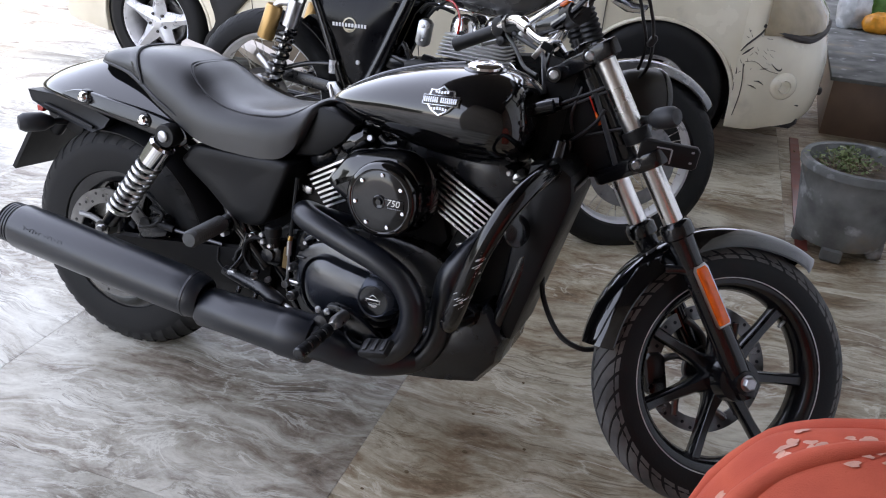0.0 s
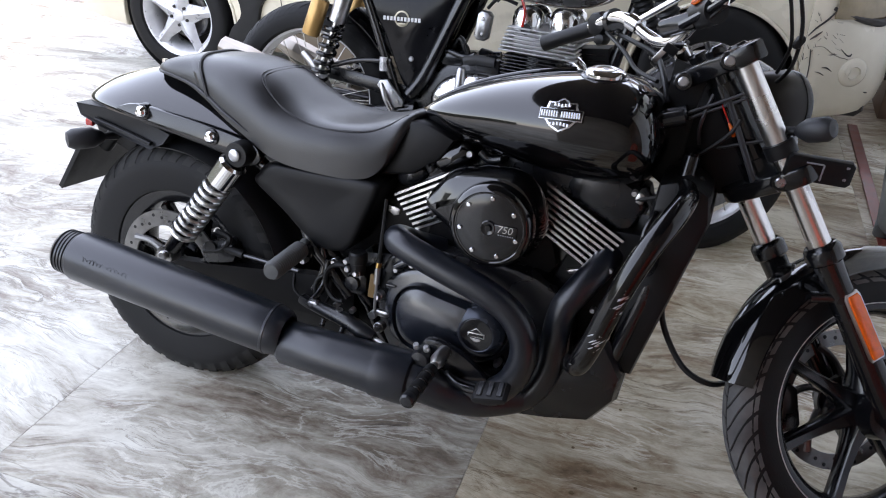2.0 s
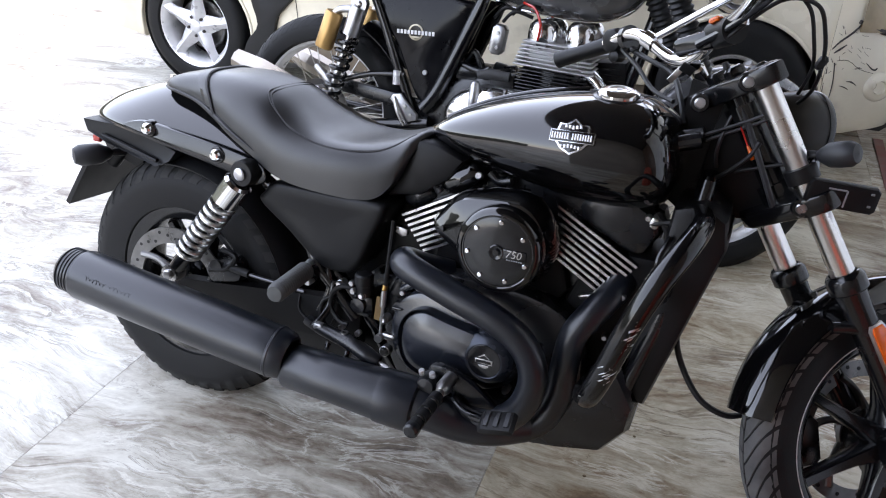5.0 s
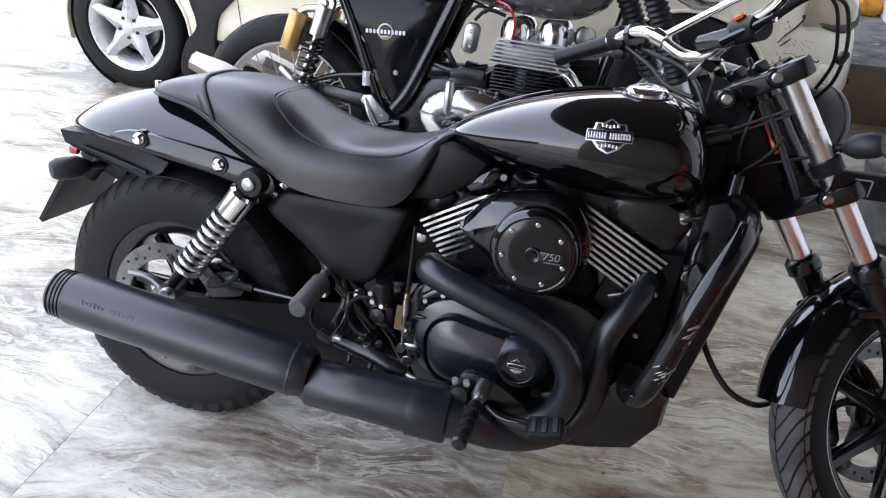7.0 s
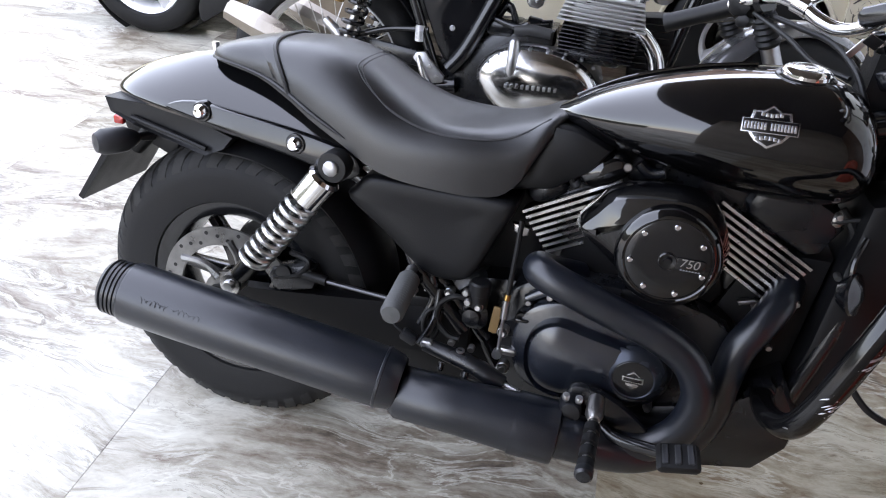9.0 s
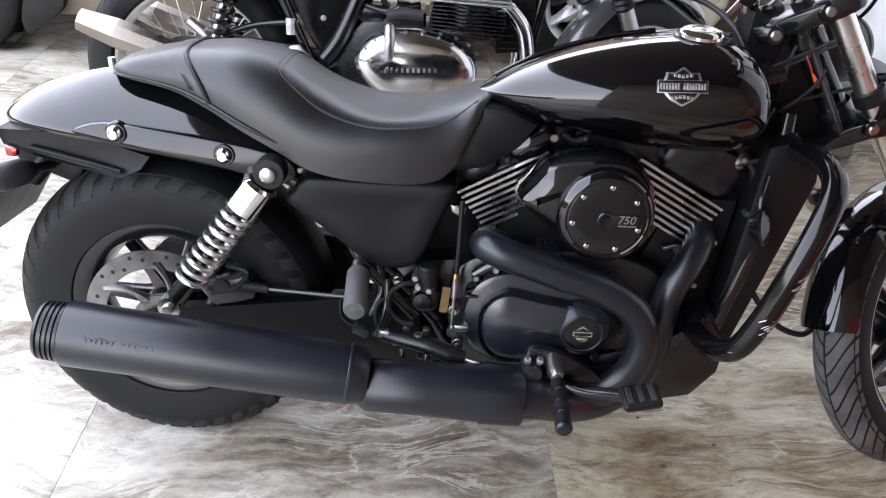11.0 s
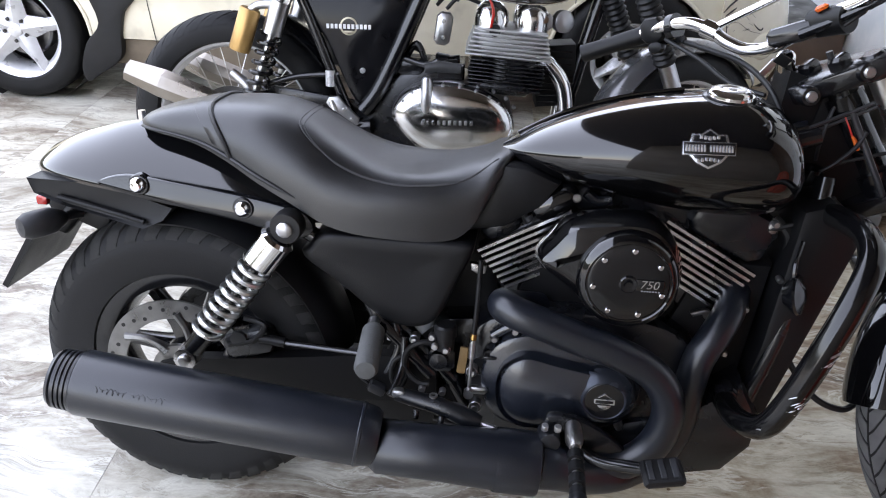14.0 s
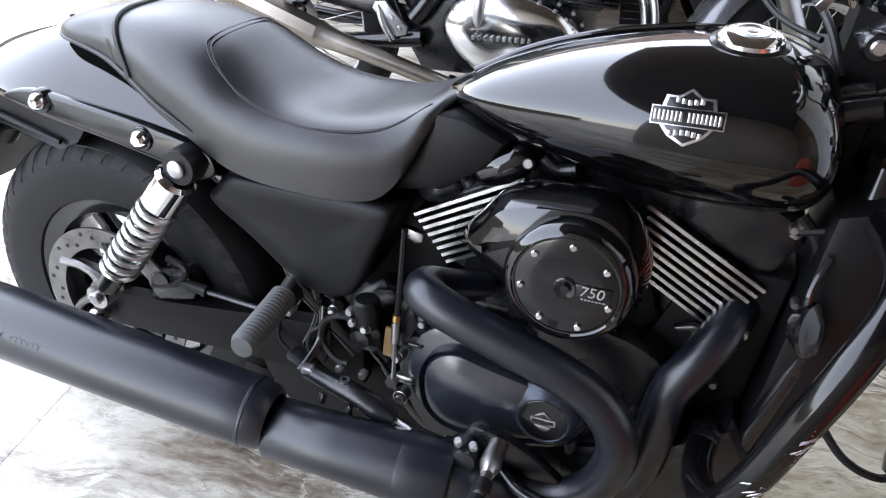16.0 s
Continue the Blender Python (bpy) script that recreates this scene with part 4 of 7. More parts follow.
SEAT_W = [(-0.075, 0.020), (-0.055, 0.055), (-0.02, 0.078), (0.060, 0.098), (0.125, 0.120), (0.190, 0.140), (0.300, 0.150), (0.420, 0.146), (0.520, 0.132), (0.580, 0.112), (0.605, 0.085), (0.616, 0.050)]


def seat_point(x, a, lift=0.0):
    """a: degrees over the section, 0 at the right lower edge, 180 at the left one."""
    zt, zl, w = curve1(SEAT_TOP, x), curve1(SEAT_LOW, x), curve1(SEAT_W, x)
    c, s = math.cos(radians(a)), math.sin(radians(a))
    dish = 0.012 * math.exp(-((x - 0.43) / 0.10) ** 2) * max(0.0, s) ** 6
    y = -w * math.copysign(abs(c) ** 0.62, c)
    z = zl + (zt - zl) * abs(s) ** (0.66 - 0.26 * math.exp(-((x - 0.45) / 0.13) ** 2)) - dish
    return Vector((x, y, z)) + Vector((0, -c, s)) * lift


xs = [-0.075 + 0.691 * (0.5 - 0.5 * math.cos(math.pi * i / 64)) for i in range(65)]
seat = part("seat", Mesh().rings([[seat_point(x, 180 * j / 40) for j in range(41)] for x in xs]), LEATHER, cruiser, "black vinyl stepped solo seat", angle=70)


def strap_x(a):
    """Where the seam over the seat's hump lies at an angle of the section."""
    return 0.072 + 0.058 * (1 - math.sin(radians(a))) ** 1.2


strap = Mesh().rings([[seat_point(strap_x(a) - 0.030, a, -0.004), seat_point(strap_x(a) - 0.028, a, 0.0022), seat_point(strap_x(a) - 0.014, a, 0.0030), seat_point(strap_x(a) - 0.002, a, 0.0022), seat_point(strap_x(a), a, -0.004)] for a in range(6, 175, 6)])
part("seat_strap", strap, LEATHER, seat, "stitched vinyl band across the seat", angle=60)
band = Mesh().tube([seat_point(strap_x(a) + 0.003, a, 0.0012) for a in range(2, 179, 6)], 0.0046, n=8, smooth=2)
part("seat_piping", band, PIPING, seat)
edge = Mesh()
for a_ in (2, 178):
    edge.tube([seat_point(x, a_, 0.0006) for x in (-0.06, -0.03, 0.02, 0.08, 0.13, 0.18, 0.22, 0.25)], [0.0030, 0.0030, 0.0034, 0.0046, 0.0046, 0.0040, 0.0010], n=8, smooth=4)
part("seat_edging", edge, PIPING, seat)
st = Mesh()
for off in (0.0, 0.008):
    loop = [(0.238 + off, 90), (0.240 + off, 76), (0.252 + off, 62), (0.282 + off * 0.7, 53), (0.325, 47 - off * 200), (0.385, 42 - off * 200), (0.450, 40 - off * 200), (0.530, 44 - off * 200), (0.590, 54)]
    pts = [seat_point(x, a, 0.0006) for x, a in loop[:0:-1]] + [seat_point(x, 180 - a, 0.0006) for x, a in loop[1:]]
    st.tube(pts, 0.0011, n=6, smooth=8)
part("seat_stitching", st, STITCH, seat)
sb = Mesh().tube([(-0.085, 0.0, 0.782), (-0.085, 0.0, 0.800)], 0.007, n=12, smooth=1)
part("seat_screw", sb, CHROME, seat)

# --- rear fender, struts, tail ---
FEN_TOP = [(-0.288, 0.706), (-0.270, 0.722), (-0.230, 0.744), (-0.170, 0.764), (-0.100, 0.781), (-0.030, 0.788), (0.08, 0.780), (0.26, 0.740)]
FEN_LOW = [(-0.288, 0.698), (-0.250, 0.696), (-0.190, 0.694), (-0.134, 0.690), (-0.045, 0.682), (0.043, 0.668), (0.147, 0.652), (0.26, 0.635)]
FEN_W = [(-0.288, 0.022), (-0.275, 0.052), (-0.240, 0.082), (-0.190, 0.104), (-0.110, 0.122), (0.0, 0.132), (0.1, 0.136), (0.26, 0.136)]


def fender_point(x, a):
    zt, zl, w = curve1(FEN_TOP, x), curve1(FEN_LOW, x), curve1(FEN_W, x)
    c, s = math.cos(radians(a)), math.sin(radians(a))
    return Vector((x, -w * math.copysign(abs(c) ** 1.42, c), zl + (zt - zl) * abs(s) ** 1.32))


xs = [-0.288 + 0.548 * (i / 40) ** 1.5 for i in range(41)]
rf = Mesh().rings([[fender_point(x, 180 * j / 36) for j in range(37)] + [fender_point(x, 180 - 180 * j / 36) * 1.0 - Vector((0, 0, 0.006)) for j in range(37)] for x in xs])
rear_fender = part("rear_fender", rf, GLOSS, cruiser, "gloss black rear fender", angle=50)
for s in (1, -1):
    y = -0.128 * s
    out = spline([(-0.105, 0.704), (-0.05, 0.719), (0.05, 0.709), (0.15, 0.696), (0.225, 0.682), (0.268, 0.668), (0.280, 0.640), (0.250, 0.622), (0.200, 0.636), (0.10, 0.656), (-0.02, 0.676), (-0.085, 0.692)], 4, True)
    part("fender_strut", Mesh().prism([(q.x, q.y) for q in [Vector((p[0], p[1])) for p in out]], y, y - 0.020 * s, 0.005), FRAME, cruiser, "black fender strut")
    for x, z in ((-0.027, 0.704), (0.158, 0.674)):
        bl = Mesh()
        bl.lathe([(0, 0.016), (0.008, 0.015), (0.0135, 0.009), (0.0145, 0.003), (0.0145, -0.002)], (x, -0.150 * s, z), (0, -s, 0), n=20)
        part("strut_bolt", bl, CHROME, cruiser, "chrome domed bolt")
        wash = Mesh()
        wash.lathe([(0, 0.010), (0.017, 0.010), (0.019, 0.007), (0.019, -0.006), (0, -0.006)], (x, -0.142 * s, z), (0, -s, 0), n=20)
        part("bolt_washer", wash, FRAME, cruiser)
fender_arc(REAR, 8, 100, 0.334, 0.165, PLASTIC, "inner_fender", cruiser, "black plastic splash guard over the rear tyre", drop=0.030)
tray = Mesh()
rings = []
for y, k in ((-0.106, 0.90), (-0.112, 1.0), (-0.095, 1.0), (0.095, 1.0), (0.112, 1.0), (0.106, 0.90)):
    pts = [(-0.262, 0.690), (-0.252, 0.662), (-0.200, 0.642), (-0.05, 0.606), (-0.010, 0.625), (0.010, 0.650), (-0.06, 0.672), (-0.16, 0.688)]
    cx, cz = -0.13, 0.66
    rings.append([(cx + (x - cx) * k, y, cz + (z - cz) * k) for x, z in pts])
tail = part("tail_tray", tray.rings(rings), PLASTIC, cruiser, "grained black tail tray")
for s in (-1, 1):
    rib = Mesh()
    rib.tube([(-0.205, s * 0.113, 0.658), (-0.10, s * 0.114, 0.635), (-0.045, s * 0.113, 0.621)], 0.005, n=8)
    part("tray_rib", rib, PLASTIC, tail)
lampb = Mesh()
lampb.box((-0.258, 0.0, 0.696), (0.030, 0.105, 0.022), None, 0.008)
part("tail_lamp", lampb, RED, cruiser, "red tail lamp lens")
plate = Mesh()
e1, e2 = Vector((-0.268, 0, 0.588)), Vector((-0.352, 0, 0.462))
pd = (e2 - e1)
pn = Vector((pd.z, 0, -pd.x)).normalized() * 0.006
plate.rings([[e1 + Vector((0, y, 0)) - pn, e2 + Vector((0, y, 0)) - pn, e2 + Vector((0, y, 0)) + pn, e1 + Vector((0, y, 0)) + pn] for y in (-0.105, -0.100, 0.100, 0.105)])
part("plate_holder", plate, PLASTIC, cruiser, "black number plate holder")
arm = Mesh()
arm.box((-0.215, 0, 0.610), (0.13, 0.085, 0.060), Matrix.Rotation(radians(22), 4, "Y"), 0.012)
arm.tube([(-0.20, -0.04, 0.63), (-0.255, -0.04, 0.57)], 0.018, n=10, smooth=1)
part("plate_arm", arm, PLASTIC, cruiser)
for s in (1, -1):
    indicator("rear_indicator", (-0.205, -0.050 * s, 0.606), (-0.268, -0.150 * s, 0.604), 0.026, cruiser, SMOKE)
sref = Mesh()
sref.box((-0.262, -0.075, 0.636), (0.022, 0.012, 0.018), None, 0.003)
part("side_reflector", sref, RED, cruiser)

# --- side cover, frame, swingarm ---
out = spline([(0.256, 0.588), (0.266, 0.610), (0.288, 0.633), (0.350, 0.637), (0.460, 0.635), (0.546, 0.633), (0.558, 0.616), (0.530, 0.552), (0.506, 0.494), (0.478, 0.467), (0.430, 0.464), (0.388, 0.484), (0.326, 0.536)], 4, True)
ocx, ocz = 0.42, 0.562
for s in (1, -1):
    sc = Mesh().rings([[(ocx + (p[0] - ocx) * k, -y * s, ocz + (p[1] - ocz) * k) for p in out] for y, k in ((0.045, 1.0), (0.124, 1.0), (0.131, 0.992), (0.137, 0.972), (0.1405, 0.940), (0.1425, 0.88), (0.1415, 0.6), (0.139, 0.3))])
    part("side_cover", sc, PLASTIC, cruiser, "satin black plastic side cover", angle=50)
nose = [(0.535, 0.636), (0.560, 0.690), (0.585, 0.765), (0.640, 0.760), (0.700, 0.735), (0.668, 0.690), (0.610, 0.650)]
part("seat_nose_panel", Mesh().prism(nose, -0.092, 0.092, 0.012), PLASTIC, cruiser, "black panel under the seat nose")
# Dark plate added to stop bright floor showing through behind the exhaust.
low_plate = spline([(0.285, 0.285), (0.400, 0.312), (0.560, 0.315), (0.600, 0.240), (0.585, 0.180), (0.500, 0.160), (0.400, 0.160), (0.318, 0.192)], 4, True)
part("gap_filler_plate", Mesh().prism([(p[0], p[1]) for p in low_plate], -0.070, -0.088, 0.006), DEEP, cruiser, "dark plate added to fill the gap behind the exhaust joint")
fr = Mesh()
for s in (-1, 1):
    fr.tube([(0.24, s * 0.118, 0.64), (0.30, s * 0.118, 0.60), (0.39, s * 0.112, 0.50), (0.45, s * 0.105, 0.43), (0.53, s * 0.10, 0.34)], 0.015, n=12)
    fr.tube([(0.53, s * 0.10, 0.34), (0.60, s * 0.095, 0.235), (0.75, s * 0.095, 0.185), (0.98, s * 0.090, 0.195)], 0.016, n=12)
    fr.tube([(0.98, s * 0.090, 0.195), (1.05, s * 0.09, 0.29), (1.12, s * 0.075, 0.55), (1.145, s * 0.03, 0.76)], 0.017, n=12)
    fr.tube([(1.12, s * 0.03, 0.83), (0.95, s * 0.04, 0.78), (0.70, s * 0.04, 0.75), (0.45, s * 0.09, 0.68), (0.24, s * 0.118, 0.655)], 0.015, n=12)
part("frame", fr, FRAME, cruiser, "black tubular steel frame")
sw = Mesh()
for s in (-1, 1):
    sw.rings([[(x, s * 0.108 - 0.014, z - h), (x, s * 0.108 + 0.014, z - h), (x, s * 0.108 + 0.014, z + h), (x, s * 0.108 - 0.014, z + h)] for x, z, h in ((-0.045, 0.312, 0.018), (0.00, 0.312, 0.034), (0.10, 0.318, 0.036), (0.32, 0.336, 0.046), (0.50, 0.348, 0.052))])
sw.box((0.45, 0, 0.352), (0.10, 0.21, 0.07), None, 0.012)
part("swingarm", sw, DEEP, cruiser)
ax = Mesh().lathe([(0, -0.145), (0.012, -0.145), (0.016, -0.140), (0.016, 0.140), (0.012, 0.145), (0, 0.145)], HUB_R, (0, 1, 0), n=16)
part("rear_axle", ax, STEEL, cruiser)
rod = Mesh()
rod.tube([(0.20, -0.118, 0.398), (0.36, -0.122, 0.392)], 0.0045, n=8, smooth=1)
part("brake_line_rod", rod, DARKROD, cruiser)
rod2 = Mesh()
rod2.tube([(0.16, -0.115, 0.402), (0.21, -0.118, 0.398)], 0.010, n=10, smooth=1)
rod2.tube([(0.13, -0.11, 0.44), (0.17, -0.115, 0.43), (0.15, -0.12, 0.40), (0.10, -0.12, 0.385)], 0.006, n=8)
part("rod_end", rod2, HOSE, cruiser)
rcal = Mesh()
rcal.box((0.135, -0.095, 0.385), (0.10, 0.05, 0.055), Matrix.Rotation(radians(-18), 4, "Y"), 0.012)
rcal.tube([(0.12, -0.125, 0.40), (0.12, -0.118, 0.40)], 0.016, n=14, smooth=1)
part("rear_caliper", rcal, CASE, cruiser, "black rear brake caliper")

# --- shocks ---
for s in (1, -1):
    top, low = Vector((0.240, -0.160 * s, 0.652)), Vector((0.043, -0.176 * s, 0.387))
    d = (low - top).normalized()
    length = (low - top).length
    body = Mesh().tube([top, low], 0.010, n=14, smooth=1)
    body.tube([low - d * 0.075, low - d * 0.02], 0.019, n=16, smooth=1)
    shock = part("shock_absorber", body, FRAME, cruiser, "chrome sprung rear shock absorber")
    can = Mesh().tube([top + d * 0.028, top + d * 0.034, top + d * 0.088, top + d * 0.092], [0.026, 0.032, 0.032, 0.028], n=24, smooth=1)
    part("shock_cover", can, CHROME, shock)
    u = d.orthogonal().normalized()
    w = d.cross(u)
    coil = []
    turns, n0 = 9.5, 190
    for i in range(n0 + 1):
        t = i / n0
        a = 2 * math.pi * turns * t
        coil.append(top + d * (0.090 + (length - 0.090 - 0.060) * t) + (u * math.cos(a) + w * math.sin(a)) * 0.0265)
    part("spring", Mesh().tube(coil, 0.0052, n=8, smooth=0), SPRING, shock, "silver coil spring")
    eye = Mesh().lathe([(0.008, -0.020), (0.026, -0.019), (0.028, -0.014), (0.028, 0.014), (0.026, 0.019), (0.008, 0.020)], top, (0, 1, 0), n=24)
    part("shock_eye", eye, HOSE, shock)
    for q, r_ in ((top + Vector((0, -0.021 * s, 0)), 0.014), (low + Vector((0, -0.018 * s, 0)), 0.012)):
        eb2 = Mesh()
        bolt(eb2, q, (0, -s, 0), r_, 0.0065)
        part("shock_bolt", eb2, CASTALLOY, shock)
    le = Mesh().lathe([(0.008, -0.017), (0.021, -0.016), (0.022, 0.016), (0.008, 0.017)], low, (0, 1, 0), n=20)
    part("lower_eye", le, STEEL, shock)

# --- engine of the cruiser ---
case = Mesh()
case.prism(spline([(0.560, 0.300), (0.560, 0.440), (0.620, 0.490), (0.760, 0.505), (0.900, 0.490), (0.975, 0.430), (0.985, 0.300), (0.950, 0.205), (0.800, 0.180), (0.640, 0.195)], 3, True), -0.112, 0.130, 0.012)
# Dark block added to cover the lit hollow between the cylinders.
valley = spline([(0.655, 0.480), (0.665, 0.600), (0.720, 0.655), (0.840, 0.650), (0.900, 0.580), (0.910, 0.480)], 3, True)
part("valley_filler", Mesh().prism([(p[0], p[1]) for p in valley], -0.062, 0.080, 0.012), DEEP, cruiser, "dull black filler added to darken the hollow between the cylinders")
engine = part("crankcase", case, CASE, cruiser, "black v-twin engine crankcase")
oval = spline([(0.583, 0.385), (0.604, 0.440), (0.655, 0.467), (0.735, 0.464), (0.805, 0.443), (0.862, 0.408), (0.872, 0.356), (0.845, 0.304), (0.775, 0.276), (0.680, 0.268), (0.612, 0.290), (0.586, 0.335)], 4, True)
cover = part("clutch_cover", Mesh().prism(oval, -0.104, -0.142, 0.012), COVERCASE, cruiser, "satin black clutch cover")
inner = spline([(0.612, 0.380), (0.628, 0.420), (0.665, 0.440), (0.720, 0.430), (0.800, 0.414), (0.845, 0.385), (0.848, 0.345), (0.800, 0.312), (0.720, 0.293), (0.655, 0.294), (0.620, 0.325)], 4, True)
part("cover_bulge", Mesh().prism(inner, -0.132, -0.170, 0.030), COVERCASE, cover)
ringm = Mesh().lathe([(0.0, 0.0), (0.035, 0.0), (0.0362, 0.0004), (0.0370, 0.0010), (0.0385, 0.0006), (0.0535, -0.0125), (0.0560, -0.0160), (0.0570, -0.0200), (0.0575, -0.036)], (0.805, -0.172, 0.367), (0, -1, 0), n=52)
dc = part("derby_cover", ringm, DERBY, cruiser, "round gloss black cover with a small emblem")
part("derby_field", Mesh().lathe([(0.0, 0.0006), (0.0340, 0.0006), (0.0350, -0.0002)], (0.805, -0.172, 0.367), (0, -1, 0), n=44), FRAME, dc)
DM = Matrix.Translation((0.805, -0.1725, 0.367))
de = Mesh(DM)
de.prism([(-0.018, -0.005), (0.018, -0.005), (0.018, 0.005), (-0.018, 0.005)], 0.001, -0.0022, 0.0006)
part("cover_bar", de, EMBLEM, dc)
de2 = Mesh(DM)
for pts in ([(-0.012, 0.0075), (0.0, 0.0165), (0.012, 0.0075), (0.009, 0.0075), (0.0, 0.0135), (-0.009, 0.0075)], [(-0.012, -0.0075), (0.012, -0.0075), (0.009, -0.013), (0.0, -0.0175), (-0.009, -0.013)]):
    de2.prism(pts, 0.001, -0.0018, 0.0004)
part("cover_shield", de2, EMBLEM, dc)
de3 = Mesh(DM)
de3.prism([(-0.0155, -0.0028), (0.0155, -0.0028), (0.0155, 0.0028), (-0.0155, 0.0028)], 0.0, -0.0028, 0.0003)
part("bar_field", de3, FRAME, dc)
for x, z in ((0.604, 0.452), (0.640, 0.470), (0.700, 0.474), (0.760, 0.462), (0.597, 0.330), (0.842, 0.290), (0.76, 0.268)):
    b = Mesh()
    b.lathe([(0.0085, -0.02), (0.0085, 0.0), (0.007, 0.002)], (x, -0.128, z), (0, -1, 0), n=12)
    bolt(b, (x, -0.133, z), (0, -1, 0), 0.0062, 0.006)
    part("cover_bolt", b, CASTALLOY, cover)
filler = Mesh().lathe([(0, 0.018), (0.012, 0.018), (0.014, 0.014), (0.014, 0.0)], (0.598, -0.120, 0.418), (0, -1, 0), n=16)
filler.box((0.598, -0.140, 0.418), (0.024, 0.012, 0.006), None, 0.002)
part("oil_filler_cap", filler, FRAME, cover)
top_arc = Mesh()
top_arc.tube([(0.600, -0.125, 0.455), (0.640, -0.128, 0.480), (0.700, -0.128, 0.484), (0.760, -0.125, 0.474)], 0.009, n=10)
part("case_rib", top_arc, COVERCASE, cover)


def lerp2(a, b, t):
    return (a[0] + (b[0] - a[0]) * t, a[1] + (b[1] - a[1]) * t)


def cylinder(name, s0, s1, e0, e1, count, y0, y1):
    """Cooling fins from a first to a last edge line; black plates with bright machined rims."""
    c = [lerp2(lerp2(s0, s1, k), lerp2(e0, e1, k), 0.5) for k in (0, 1)]
    barrel = Mesh()
    ax = Vector((c[0][0] - c[1][0], 0, c[0][1] - c[1][1])).normalized()
    mid = Vector(((c[0][0] + c[1][0]) / 2, (y0 + y1) / 2, (c[0][1] + c[1][1]) / 2))
    barrel.tube([mid - ax * 0.08, mid + ax * 0.10], 0.050, n=24, smooth=1)
    cyl = part(name, barrel, CASE, cruiser, "black finned cylinder with bright fin edges")
    for k in range(count):
        t = k / (count - 1)
        a, b = lerp2(s0, s1, t), lerp2(e0, e1, t)
        d = Vector((b[0] - a[0], 0, b[1] - a[1]))
        n = Vector((-d.z, 0, d.x)).normalized()
        for nm, mat, ya, yb, th, grow in (("fin", CASE, y0 + 0.002, y1, 0.0022, 0.0), ("fin_edge", ALLOY, y0 - 0.001, y0 + 0.004, 0.0026, 0.0)):
            p, q = Vector((a[0], 0, a[1])), Vector((b[0], 0, b[1]))
            m = Mesh()
            m.rings([[v + n * th + Vector((0, ya, 0)), v - n * th + Vector((0, ya, 0)), v - n * th + Vector((0, yb, 0)), v + n * th + Vector((0, yb, 0))] for v in (p, q)])
            part(nm, m, mat, cyl)
    return cyl


cylinder("front_cylinder", (0.888, 0.674), (0.899, 0.570), (1.051, 0.583), (0.995, 0.514), 8, -0.066, 0.08)
cylinder("rear_cylinder", (0.722, 0.680), (0.676, 0.557), (0.562, 0.593), (0.614, 0.525), 8, -0.066, 0.08)
spine = Mesh()
spine.box((0.845, 0.02, 0.675), (0.44, 0.11, 0.17), None, 0.02)
part("airbox", spine, CASE, cruiser, "black airbox between the cylinders")
bay = Mesh()
bay.box((0.520, 0.035, 0.545), (0.17, 0.12, 0.26), None, 0.02)
part("battery_box", bay, PLASTIC, cruiser)
# Dark block added to hide bright floor where shade should show.
part("gap_shade_block", Mesh().box((0.445, 0.030, 0.262), (0.150, 0.130, 0.090), None, 0.012), DEEP, cruiser, "dark block standing in for shade under the swingarm pivot")
gbx = Mesh()
gbx.prism([(0.425, 0.250), (0.440, 0.400), (0.500, 0.455), (0.640, 0.470), (0.640, 0.200), (0.50, 0.205)], -0.075, 0.10, 0.02)
gbx.lathe([(0.0, 0.014), (0.030, 0.012), (0.036, 0.0), (0.036, -0.02)], (0.520, -0.078, 0.375), (0, -1, 0), n=24)
part("gearbox", gbx, CASE, cruiser, "black gearbox housing")
fh = Mesh()
fh.box((1.005, 0.005, 0.665), (0.15, 0.13, 0.09), Matrix.Rotation(radians(27), 4, "Y"), 0.018)
part("front_head", fh, CASE, cruiser)
rh = Mesh()
rh.box((0.640, 0.005, 0.672), (0.15, 0.13, 0.085), Matrix.Rotation(radians(-27), 4, "Y"), 0.018)
rear_head = part("rear_head", rh, CASE, cruiser)
part("cam_cover", Mesh().tube([(0.655, -0.052, 0.672), (0.664, -0.058, 0.680), (0.690, -0.060, 0.695), (0.716, -0.058, 0.709), (0.726, -0.052, 0.714)], [0.010, 0.025, 0.029, 0.025, 0.010], n=24, smooth=5), GLOSS, rear_head, "gloss black cam cover above the fins")
part("cam_cover", Mesh().tube([(0.572, -0.048, 0.626), (0.580, -0.054, 0.632), (0.600, -0.056, 0.644), (0.622, -0.054, 0.655), (0.630, -0.048, 0.660)], [0.008, 0.020, 0.024, 0.020, 0.008], n=22, smooth=5), CASE, rear_head)
part("breather_hose", Mesh().tube([(0.648, -0.078, 0.660), (0.638, -0.082, 0.682), (0.642, -0.078, 0.708), (0.660, -0.066, 0.728)], 0.0065, n=12, smooth=6), HOSE, rear_head)
part("hose_ferrule", Mesh().tube([(0.650, -0.079, 0.664), (0.646, -0.080, 0.672)], 0.0082, n=14, smooth=1), GREYHOSE, rear_head)
hb = Mesh()
bolt(hb, (0.728, -0.076, 0.708), (0.1, -0.9, 0.3), 0.0080, 0.008)
part("head_bolt", hb, STEEL, rear_head)
tb = Mesh()
tb.box((0.690, -0.045, 0.702), (0.050, 0.045, 0.045), Matrix.Rotation(radians(-22), 4, "Y"), 0.014)
tb.tube([(0.66, -0.07, 0.71), (0.672, -0.075, 0.68)], 0.008, n=8, smooth=1)
